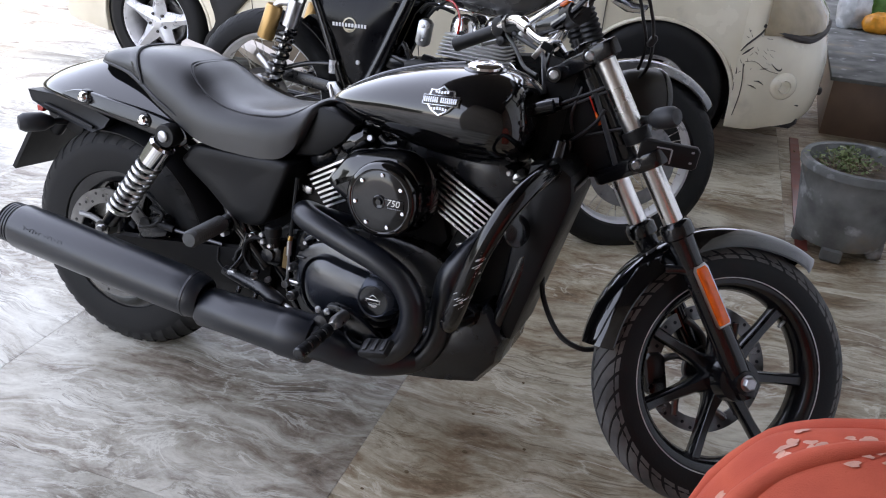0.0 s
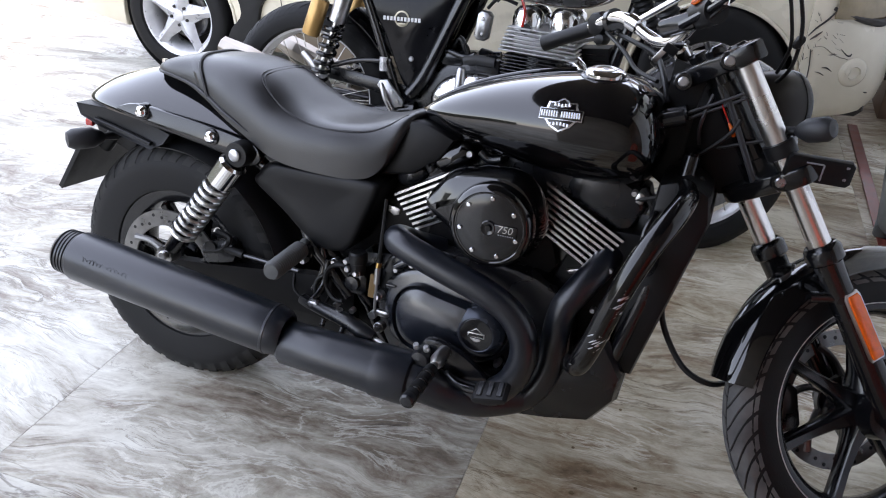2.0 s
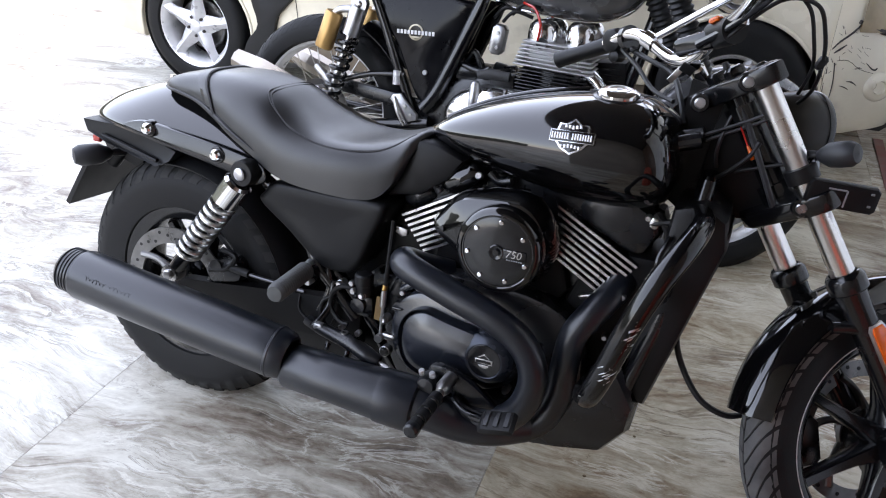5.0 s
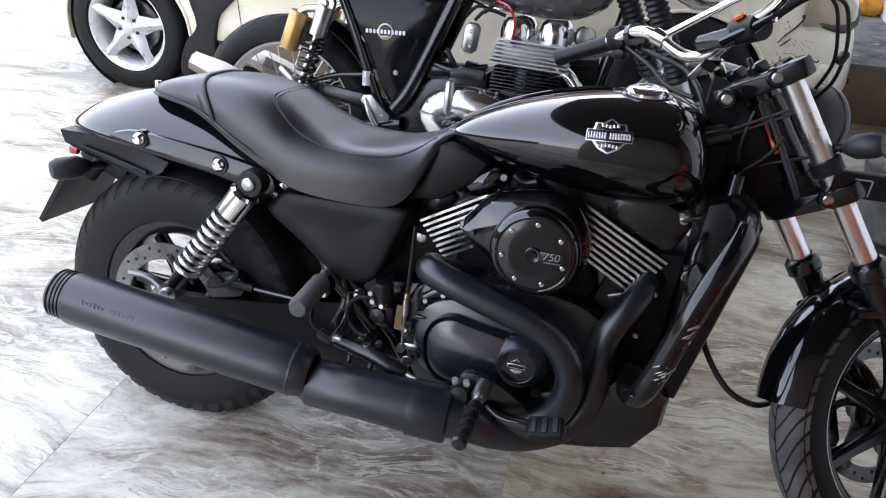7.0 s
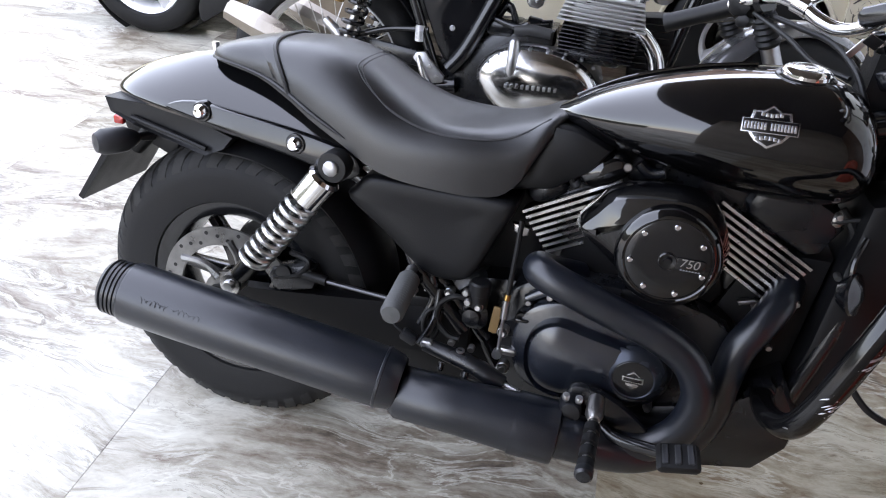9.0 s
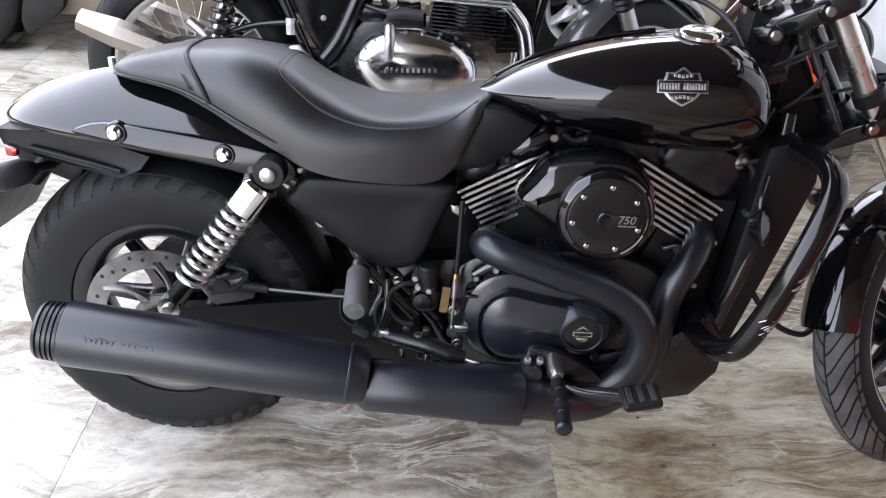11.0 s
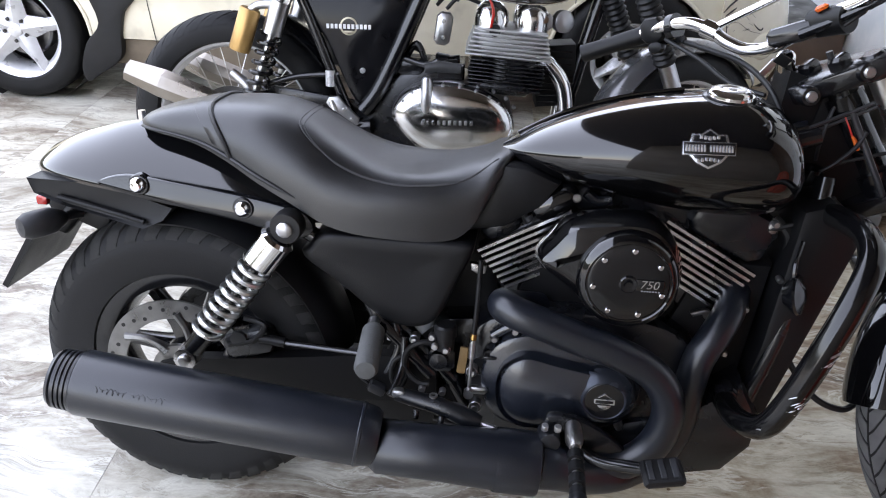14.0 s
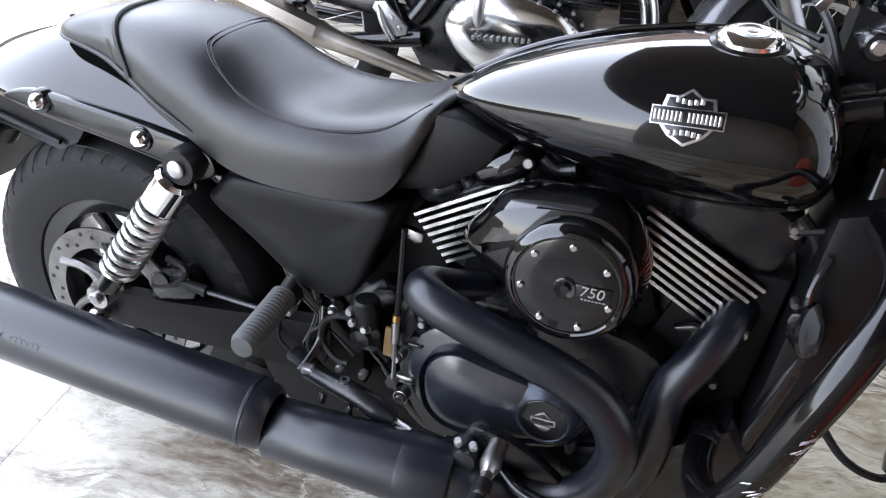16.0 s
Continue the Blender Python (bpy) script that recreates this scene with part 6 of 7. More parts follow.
part("rod_clevis", Mesh().box((0.662, -0.152, 0.254), (0.026, 0.018, 0.016), Matrix.Rotation(radians(11), 4, "Y"), 0.004), STEEL, cruiser)

clipr = Mesh()
clipr.prism([(0.548, 0.572), (0.562, 0.570), (0.580, 0.566), (0.578, 0.552), (0.566, 0.548), (0.552, 0.556)], -0.060, -0.074, 0.003)
part("cylinder_clip", clipr, STEEL, cruiser)
clipf = Mesh()
clipf.prism([(0.950, 0.505), (0.975, 0.514), (0.984, 0.512), (0.988, 0.497), (0.976, 0.496), (0.972, 0.504), (0.956, 0.498)], -0.062, -0.074, 0.002)
part("cylinder_clip", clipf, CASTALLOY, cruiser)
for x, z in ((1.038, 0.530), (1.085, 0.590), (1.016, 0.440), (1.060, 0.690)):
    b = Mesh()
    bolt(b, (x, -0.090, z), (0, -1, 0), 0.006, 0.008)
    part("bracket_bolt", b, CASTALLOY, cruiser)

# ---- second motorcycle: black and chrome twin roadster behind ----
ROAD = pose(-0.2485, 1.0758, -0.0312, -9.31, -0.48, 3.82)
road = thing("roadster_motorcycle", ROAD, "black roadster motorcycle with a polished twin engine and spoked wheels", "motorcycle")


def wire_wheel(name, m, R, w, rim, parent, label):
    tyre = tyre_profile(R, w, rim)
    prof = [(rim + 0.006, -w * 0.34), (rim + 0.008, -w * 0.30), (rim - 0.008, -w * 0.24), (rim - 0.016, 0), (rim - 0.008, w * 0.24), (rim + 0.008, w * 0.30), (rim + 0.006, w * 0.34), (rim - 0.014, w * 0.28), (rim - 0.024, 0), (rim - 0.014, -w * 0.28)]
    wheel = part(name, Mesh(m).lathe(prof, n=64, closed=True), SILVER, parent, label)
    part("tyre", Mesh(m).lathe(tyre, n=72, closed=True), RUBBER, wheel, "black rubber tyre")
    tr = Mesh(m)
    tread_blocks(tr, R, w, 40, 0.22, rim=rim, broad=0.009, taper=0.2)
    part("tread", tr, RUBBER, wheel)
    part("hub", Mesh(m).lathe([(0.012, -0.07), (0.040, -0.065), (0.045, -0.045), (0.026, -0.03), (0.026, 0.03), (0.045, 0.045), (0.040, 0.065), (0.012, 0.07)], n=24), CASTALLOY, wheel)
    for k in range(32):
        a = 2 * math.pi * k / 32
        s = -1 if k % 2 else 1
        b = a + (0.42 if (k // 2) % 2 else -0.42)
        sp = Mesh(m).tube([(0.042 * math.cos(b), s * 0.045, 0.042 * math.sin(b)), ((rim - 0.02) * math.cos(a), s * 0.008, (rim - 0.02) * math.sin(a))], 0.0018, n=6, smooth=1)
        part("wire_spoke", sp, SPOKE, wheel)
    return wheel


rw = wire_wheel("rear_wheel", Matrix.Translation((-0.055, 0, 0.385)), 0.345, 0.135, 0.258, road, "silver spoked rear wheel")
STEER2 = Matrix.Translation((1.40, 0, 0.332)) @ pose(0, 0, 0, 0, 0, 26)
fw = wire_wheel("front_wheel", STEER2, 0.332, 0.112, 0.240, road, "silver spoked front wheel")
part("brake_disc", Mesh(STEER2).lathe([(0.11, -0.062), (0.16, -0.062), (0.16, -0.057), (0.11, -0.057)], n=48, closed=True), DISC, fw)
part("brake_disc", Mesh().lathe([(0.075, -0.072), (0.118, -0.072), (0.118, -0.067), (0.075, -0.067)], (-0.055, 0, 0.385), n=44, closed=True), DISC, rw)
fender_arc(STEER2, 38, 158, 0.362, 0.135, SILVERTANK, "front_mudguard", road, "silver grey painted front mudguard", drop=0.035)
for s in (-1, 1):
    f = Mesh(STEER2)
    f.tube([(0, s * 0.092, 0.0), (-0.155, s * 0.092, 0.30)], 0.026, n=16, smooth=1)
    leg2 = part("fork_slider", f, CASTALLOY, road, "silver fork leg")
    g2 = Mesh(STEER2)
    pr = [(0.030, 0.0)]
    for k in range(19):
        pr += [(0.036, 0.012 + 0.018 * k), (0.029, 0.021 + 0.018 * k)]
    g2.lathe(pr, (-0.155, s * 0.092, 0.30), (-0.46, 0, 0.89), n=20)
    part("fork_gaiter", g2, HOSE, leg2, "black ribbed fork gaiter")
    part("fork_tube", Mesh(STEER2).tube([(-0.25, s * 0.092, 0.48), (-0.33, s * 0.092, 0.64)], 0.021, n=16, smooth=1), CHROME, leg2)


def RX(x, z, y):
    """Place in the roadster's frame from lengthwise, height and sideways numbers from its rear axle."""
    return Vector((x + 0.275, y, z))


# frame tubes
for s in (1, -1):
    y = -0.125 * s
    t1 = Mesh().tube([RX(-0.115, 0.86, y), RX(-0.060, 0.74, y), RX(0.055, 0.46, y), RX(0.10, 0.40, y)], 0.0155, n=12)
    part("frame_tube", t1, FRAME, road, "black steel frame tube")
    t2 = Mesh().tube([RX(0.310, 0.87, y), RX(0.275, 0.78, y), RX(0.165, 0.535, y), RX(0.105, 0.45, y)], [0.020, 0.023, 0.025, 0.026], n=12)
    part("frame_tube", t2, FRAME, road)
    t3 = Mesh().tube([RX(-0.40, 0.83, y), RX(-0.10, 0.855, y), RX(0.30, 0.86, y), RX(0.75, 0.88, y * 0.5)], 0.0155, n=12)
    part("frame_tube", t3, FRAME, road)
    sa = Mesh().tube([RX(-0.33, 0.385, y), RX(-0.12, 0.37, y), RX(0.13, 0.40, y)], [0.020, 0.022, 0.026], n=14)
    part("swingarm", sa, FRAME, road)
    st2 = Mesh().tube([RX(-0.205, 0.52, y - 0.005 * s), RX(-0.10, 0.55, y), RX(0.03, 0.56, y)], 0.010, n=10)
    part("grab_stay", st2, FRAME, road)
    # shock with its gold gas bottle
    a, b = RX(-0.128, 0.785, -0.165 * s), RX(-0.262, 0.400, -0.165 * s)
    d = (b - a).normalized()
    sh = part("shock_absorber", Mesh().tube([a, b], 0.013, n=12, smooth=1), STEEL, road, "black sprung shock with a gold gas bottle")
    topc = Mesh().tube([a + d * 0.01, a + d * 0.11], 0.030, n=20, smooth=1)
    topc.lathe([(0.010, -0.016), (0.028, -0.014), (0.028, 0.014), (0.010, 0.016)], a, (0, 1, 0), n=20)
    topc.tube([a + d * 0.02, a + d * 0.02 + Vector((-0.07, 0, -0.005)), a + d * 0.05 + Vector((-0.10, 0, -0.02))], 0.013, n=12)
    part("shock_head", topc, CASTALLOY, sh, "cast silver shock head")
    w_ = d.orthogonal().normalized()
    v_ = d.cross(w_)
    part("spring", Mesh().tube([a + d * (0.11 + 0.24 * i / 120) + (w_ * math.cos(i * 0.40) + v_ * math.sin(i * 0.40)) * 0.030 for i in range(121)], 0.0075, n=8, smooth=0), FRAME, sh)
    can = a + d * 0.03 + Vector((-0.088, 0, -0.010))
    part("gas_bottle", Mesh().lathe([(0, -0.006), (0.028, -0.006), (0.032, 0.0), (0.032, 0.118), (0.030, 0.124), (0, 0.124)], can, d, n=24), GOLD, sh, "gold anodised gas bottle")
    bt = Mesh()
    bolt(bt, a + Vector((0, -0.018 * s, 0)), (0, -s, 0), 0.013, 0.006)
    part("shock_bolt", bt, STEEL, sh)
# side cover with its badge
for s in (1, -1):
    sc = [(q.x, q.y) for q in spline([RX(-0.085, 0.815, 0).xz, RX(0.272, 0.820, 0).xz, RX(0.250, 0.76, 0).xz, RX(0.198, 0.63, 0).xz, RX(0.148, 0.51, 0).xz, RX(0.108, 0.466, 0).xz, RX(0.066, 0.500, 0).xz, RX(-0.005, 0.66, 0).xz], 3, True)]
    cov = part("side_cover", Mesh().prism(sc, -0.06 * s, -0.125 * s, 0.012), ROADCOVER, road, "gloss black triangular side cover")
    if s > 0:
        bd = Mesh()
        bd.lathe([(0.022, 0.0), (0.027, 0.001), (0.027, 0.003), (0.022, 0.004)], RX(0.064, 0.707, -0.126), (0, -1, 0), n=30, closed=True)
        part("badge_ring", bd, PALEGOLD, cov)
        for k in range(11):
            part("badge_stroke", Mesh().box(RX(0.000 + 0.0128 * k, 0.706, -0.1285), (0.0085, 0.0030, 0.0135), None, 0.0006), WHITEPRINT, cov)
        part("badge_base", Mesh().box(RX(0.064, 0.690, -0.1285), (0.03, 0.003, 0.007), None, 0.001), PALEGOLD, cov)
        bb = Mesh()
        bolt(bb, RX(0.105, 0.575, -0.127), (0, -1, 0), 0.009, 0.005)
        part("cover_screw", bb, CASTALLOY, cov)
# passenger peg bracket
pb2 = Mesh().prism([(0.275 + x, z) for x, z in ((-0.006, 0.478), (0.004, 0.496), (0.034, 0.500), (0.050, 0.480), (0.098, 0.432), (0.094, 0.412), (0.062, 0.404), (0.040, 0.425))], -0.150, -0.165, 0.004)
brk = part("peg_plate", pb2, CASTALLOY, road, "cast silver footpeg plate")
for x, z in ((0.052, 0.458), (0.074, 0.428)):
    b = Mesh()
    bolt(b, RX(x, z, -0.167), (0, -1, 0), 0.007, 0.004)
    part("plate_bolt", b, STEEL, brk)
cab = Mesh().tube([RX(0.010, 0.485, -0.16), RX(0.030, 0.44, -0.175), RX(0.055, 0.395, -0.17)], 0.009, n=10)
part("passenger_peg", cab, STEEL, road)
part("rear_master_cup", Mesh().lathe([(0, 0.02), (0.016, 0.018), (0.016, -0.03), (0, -0.03)], RX(0.005, 0.555, -0.13), (0, 0, 1), n=16), SILVER, road)
# engine
egg = [(0.275 + x, z) for x, z in ((0.200, 0.445), (0.222, 0.505), (0.268, 0.540), (0.330, 0.555), (0.410, 0.553), (0.490, 0.532), (0.550, 0.495), (0.580, 0.440), (0.570, 0.385), (0.50, 0.335), (0.36, 0.320), (0.26, 0.365))]
egg = [(q.x, q.y) for q in spline([Vector(p) for p in egg], 4, True)]
crank = part("crankcase", Mesh().prism(egg, -0.175, 0.175, 0.020), CASTALLOY, road, "polished alloy crankcase")
face = [(0.405 + 0.275 + (x - 0.68) * 1.0, 0.46 + (z - 0.46) * 1.0) for x, z in egg]
dome = Mesh()
fcx, fcz = 0.675, 0.462
dome.rings([[(fcx + (x - fcx) * k, y, fcz + (z - fcz) * k) for x, z in face] for k, y in [(0.985, -0.165), (0.985, -0.178), (0.95, -0.186)] + [(0.94 * math.cos(radians(a)), -0.186 - 0.036 * math.sin(radians(a))) for a in (8, 16, 24, 32, 42, 52, 62, 72, 80, 87)]])
part("engine_cover", dome, POLISHED, road, "mirror polished engine side cover")
for k in range(9):
    a = radians(20 + 17 * k)
    b = Mesh()
    bolt(b, RX(0.405 + 0.182 * math.cos(a), 0.445 + 0.108 * math.sin(a) ** 0.8, -0.186), (0, -1, 0), 0.006, 0.012)
    part("cover_bolt", b, CASTALLOY, crank)
vt = Mesh().tube([RX(0.310, 0.440, -0.190), RX(0.310, 0.500, -0.206), RX(0.310, 0.562, -0.196), RX(0.310, 0.566, -0.194)], [0.019, 0.018, 0.017, 0.010], n=16)
part("breather_boss", vt, CASTALLOY, crank)
for k in range(10):
    part("cover_lettering_stroke", Mesh().box(RX(0.300 + 0.0165 * k, 0.440 + 0.0004 * k, -0.2262), (0.009, 0.003, 0.012), None, 0.001), CASTALLOY, crank)
BAR_TILT = Matrix.Rotation(radians(4), 4, "Y")
for cy in (-0.085, 0.085):
    bar = Mesh(Matrix.Translation(RX(0.508, 0.004, cy)) @ BAR_TILT)
    bar.lathe([(0.058, 0.52), (0.058, 0.62)], (0, 0, 0), (0, 0, 1), n=28)
    bar.box((0, 0, 0.535), (0.16, 0.125, 0.04), None, 0.012)
    cylb = part("cylinder_barrel", bar, CASE, road, "black cylinder barrel with cooling fins")
    for k in range(8):
        z = 0.535 + 0.0115 * k
        f = Mesh(Matrix.Translation(RX(0.508, 0.004, cy)) @ BAR_TILT).box((0, 0, z), (0.236 - 0.004 * abs(k - 4), 0.150, 0.0042), None, 0.0015)
        part("barrel_fin", f, CASE, cylb)
    hd = Mesh(Matrix.Translation(RX(0.508, 0.004, cy)) @ BAR_TILT).box((0, 0, 0.665), (0.19, 0.115, 0.09), None, 0.02)
    headp = part("cylinder_head", hd, CASTFIN, road, "polished alloy cylinder head")
    for k in range(7):
        z = 0.632 + 0.0125 * k
        f = Mesh(Matrix.Translation(RX(0.508, 0.004, cy)) @ BAR_TILT).box((0, 0, z), (0.264 - 0.007 * k, 0.165, 0.0058), None, 0.0022)
        part("head_fin", f, CASTFIN, headp)
    for dx in (-0.062, 0.062):
        rk = Mesh(Matrix.Translation(RX(0.508 + dx, 0.004, cy)) @ BAR_TILT).lathe([(0.050, 0.690), (0.053, 0.735), (0.049, 0.762), (0.034, 0.778), (0.0, 0.784)], (0, 0, 0), (0, 0, 1), n=28)
        part("rocker_cover", rk, POLISHED, headp)
    pp = Mesh().tube([RX(0.59, 0.640, cy * 1.05), RX(0.650, 0.628, cy * 1.2), RX(0.700, 0.592, cy * 1.3), RX(0.732, 0.530, cy * 1.4), RX(0.742, 0.42, cy * 1.5), RX(0.71, 0.30, cy * 1.7), RX(0.60, 0.265, cy * 2.0), RX(0.3, 0.265, cy * 2.1)], 0.0235, n=20, smooth=8)
    part("header_pipe", pp, CHROME, road, "chrome exhaust header pipe")
    fl_ = Mesh().lathe([(0.020, -0.010), (0.034, -0.008), (0.034, 0.008), (0.024, 0.010)], RX(0.632, 0.632, cy * 1.15), (1, cy * 1.5, 0), n=18)
    part("header_flange", fl_, CASTALLOY, road)
    mu = Mesh().tube([RX(0.3, 0.265, cy * 2.1), RX(0.08, 0.33, cy * 2.15), RX(-0.10, 0.380, cy * 2.2), RX(-0.16, 0.398, cy * 2.2)], [0.022, 0.024, 0.030, 0.040], n=20)
    part("link_pipe", mu, MUFFLERSTEEL, road)
    m0, m1 = RX(-0.14, 0.390, cy * 2.2), RX(-0.608, 0.562, cy * 2.25)
    dd = m1 - m0
    ll = dd.length
    mm = Mesh().lathe([(0.034, 0.0), (0.039, 0.02), (0.042, ll * 0.5), (0.046, ll * 0.78)], m0, dd, n=8)
    mm.lathe([(0.046, ll * 0.78), (0.034, ll), (0.028, ll), (0.026, ll * 0.9), (0.0, ll * 0.9)], m0, dd, n=8)
    part("roadster_muffler", mm, MUFFLERSTEEL, road, "brushed steel faceted muffler")
inj = Mesh().box(RX(0.352, 0.708, -0.105), (0.050, 0.05, 0.097), Matrix.Rotation(radians(8), 4, "Y"), 0.012)
injb = part("throttle_body", inj, CASTALLOY, road, "silver throttle body cover")
for dz in (-0.026, 0.022):
    b = Mesh()
    bolt(b, RX(0.353, 0.709 + dz, -0.131), (0, -1, 0), 0.0065, 0.004)
    part("cover_screw", b, STEEL, injb)
for z0, dx in ((0.775, 0.0), (0.765, 0.03), (0.79, 0.06)):
    cable("hose", [RX(0.33 + dx, z0, -0.10), RX(0.37 + dx, z0 + 0.035, -0.11), RX(0.43 + dx, z0 + 0.02, -0.10)], 0.006, road)
cable("spark_lead", [RX(0.43, 0.83, -0.12), RX(0.476, 0.815, -0.155), RX(0.500, 0.77, -0.165), RX(0.495, 0.72, -0.16)], 0.0045, road, RED)
part("plug_cap", Mesh().lathe([(0.0, 0.0), (0.018, 0.002), (0.018, -0.02)], RX(0.508, 0.712, -0.160), (0, -1, 0), n=16), CASE, road)
clt = Mesh()
for pts in ([RX(0.23, 0.60, -0.09), RX(0.27, 0.66, -0.10), RX(0.30, 0.60, -0.10)], [RX(0.22, 0.62, -0.11), RX(0.30, 0.60, -0.13), RX(0.34, 0.615, -0.14)]):
    clt.tube(pts, 0.010, n=10)
clt.box(RX(0.25, 0.59, -0.09), (0.09, 0.06, 0.05), None, 0.012)
part("starter_motor", clt, CASE, road)
hrn = Mesh().lathe([(0.0, 0.012), (0.022, 0.012), (0.034, 0.004), (0.034, -0.02), (0.02, -0.03)], RX(0.722, 0.735, -0.06), (0.5, -1, 0), n=28)
part("horn", hrn, CASTALLOY, road, "chrome round horn")
dn = Mesh().tube([RX(0.86, 0.90, 0), RX(0.80, 0.66, 0), RX(0.73, 0.40, 0), RX(0.60, 0.30, 0)], 0.022, n=14)
part("down_tube", dn, FRAME, road)
# tank and seat
TT = [(0.26, 0.90), (0.34, 0.985), (0.50, 1.045), (0.65, 1.055), (0.78, 1.02), (0.83, 0.95)]
TB = [(0.26, 0.850), (0.36, 0.813), (0.50, 0.795), (0.65, 0.785), (0.76, 0.815), (0.83, 0.90)]
TW = [(0.26, 0.05), (0.34, 0.105), (0.48, 0.14), (0.64, 0.145), (0.76, 0.115), (0.83, 0.05)]
rg = []
for i in range(31):
    x = 0.26 + 0.57 * (0.5 - 0.5 * math.cos(math.pi * i / 30))
    zt, zl, w = curve1(TT, x), curve1(TB, x), curve1(TW, x)
    zc = zl + (zt - zl) * 0.38
    rg.append([RX(x, zc + ((zt - zc) if math.sin(a) > 0 else (zc - zl)) * math.copysign(abs(math.sin(a)) ** 0.85, math.sin(a)), -w * math.copysign(abs(math.cos(a)) ** 0.75, math.cos(a))) for a in [2 * math.pi * j / 40 for j in range(40)]])
t_ = part("fuel_tank", Mesh().rings(rg), SILVERTANK, road, "silver grey fuel tank", angle=60)
part("tank_edge", Mesh().tube([RX(x, curve1(TB, x) + 0.004, -curve1(TW, x) * 0.80) for x in (0.30, 0.40, 0.50, 0.60, 0.70, 0.78)], 0.004, n=8), CHROME, t_)
seat2 = Mesh().rings([[RX(x, z + h * math.sin(a), -w * math.copysign(abs(math.cos(a)) ** 0.6, math.cos(a))) for a in [2 * math.pi * j / 24 for j in range(24)]] for x, z, h, w in ((-0.46, 0.905, 0.010, 0.05), (-0.40, 0.905, 0.035, 0.105), (-0.2, 0.905, 0.045, 0.125), (0.05, 0.895, 0.045, 0.13), (0.26, 0.895, 0.040, 0.10), (0.32, 0.90, 0.015, 0.05))])
part("seat", seat2, LEATHER, road, "black quilted bench seat")
fender_arc(Matrix.Translation((-0.055, 0, 0.385)), 30, 62, 0.385, 0.15, FRAME, "rear_mudguard", road, "black rear mudguard", drop=0.03)
barp = [(0.80, -0.40, 1.06), (0.86, -0.28, 1.07), (0.93, -0.15, 1.05), (0.96, 0, 1.03), (0.93, 0.15, 1.05), (0.86, 0.28, 1.07), (0.80, 0.40, 1.06)]
part("handlebar", Mesh().tube([(x + 0.275 + 0.15, y, z) for x, y, z in barp], 0.012, n=12), CHROME, road, "chrome handlebar")
part("headlight", Mesh().lathe([(0, -0.10), (0.06, -0.08), (0.088, -0.02), (0.09, 0.03), (0.08, 0.04), (0, 0.05)], (1.34, 0.02, 0.93), (1, 0.4, 0), n=28), CHROME, road)
part("centre_stand", Mesh().tube([(0.50, -0.13, 0.30), (0.46, -0.15, 0.15), (0.43, -0.17, 0.018)], 0.014, n=10), FRAME, road)

gb2 = Mesh()
gb2.prism([(RX(x, 0, 0).x, z) for x, z in ((0.06, 0.40), (0.10, 0.48), (0.20, 0.56), (0.30, 0.60), (0.42, 0.60), (0.42, 0.30), (0.12, 0.30))], -0.11, 0.11, 0.02)
part("gearbox", gb2, CASE, road, "black gearbox housing")
ab2 = Mesh().box(RX(0.08, 0.68, 0), (0.24, 0.10, 0.22), None, 0.03)
part("airbox", ab2, PLASTIC, road)

part("torque_arm", Mesh().tube([RX(-0.296, 0.562, -0.16), RX(-0.250, 0.525, -0.165), RX(-0.212, 0.478, -0.16)], [0.014, 0.018, 0.015], n=10), CASTALLOY, road)
part("rear_caliper", Mesh().box(RX(-0.335, 0.455, -0.10), (0.085, 0.05, 0.05), Matrix.Rotation(radians(-15), 4, "Y"), 0.012), CASTALLOY, road)
part("chain_guard", Mesh().box(RX(-0.05, 0.47, -0.09), (0.36, 0.02, 0.05), Matrix.Rotation(radians(8), 4, "Y"), 0.008), CASE, road)
# intake, oil cooler and pipework round the roadster's engine
part("oil_cooler", Mesh().prism([(p.x, p.z) for p in (RX(0.640, 0.655, 0), RX(0.770, 0.665, 0), RX(0.785, 0.470, 0), RX(0.655, 0.460, 0))], -0.020, 0.140, 0.008), DEEP, road, "black oil cooler core")
for k in range(9):
    z = 0.480 + 0.020 * k
    part("cooler_fin", Mesh().box(RX(0.716 - 0.07 * (z - 0.47), z, -0.022), (0.110, 0.006, 0.004), None, 0.001), FRAME, road)
part("throttle_body", Mesh().lathe([(0.0, 0.0), (0.030, 0.0), (0.034, 0.006), (0.024, 0.040), (0.020, 0.046), (0.020, 0.075), (0.0, 0.075)], RX(0.330, 0.592, -0.030), (1, 0, 0.12), n=22), CASE, road, "black throttle body")
part("air_box", Mesh().box(RX(0.262, 0.565, 0.030), (0.110, 0.120, 0.080), None, 0.016), PLASTIC, road)
part("intake_hose", Mesh().tube([RX(0.222, 0.640, -0.055), RX(0.258, 0.643, -0.065), RX(0.285, 0.630, -0.070), RX(0.296, 0.600, -0.070), RX(0.296, 0.560, -0.068)], 0.0085, n=10), HOSE, road)
part("clutch_cable", Mesh().tube([RX(0.235, 0.530, -0.075), RX(0.303, 0.571, -0.085), RX(0.350, 0.600, -0.090), RX(0.395, 0.606, -0.070)], 0.0070, n=10), HOSE, road)
part("starter_cover", Mesh().tube([RX(0.300, 0.590, -0.140), RX(0.340, 0.598, -0.140), RX(0.410, 0.592, -0.140)], [0.014, 0.018, 0.016], n=14, smooth=1), DARKPLASTIC, road)
injector = part("injector_cluster", Mesh().box(RX(0.655, 0.735, -0.070), (0.060, 0.050, 0.050), None, 0.010), CASTALLOY, road)
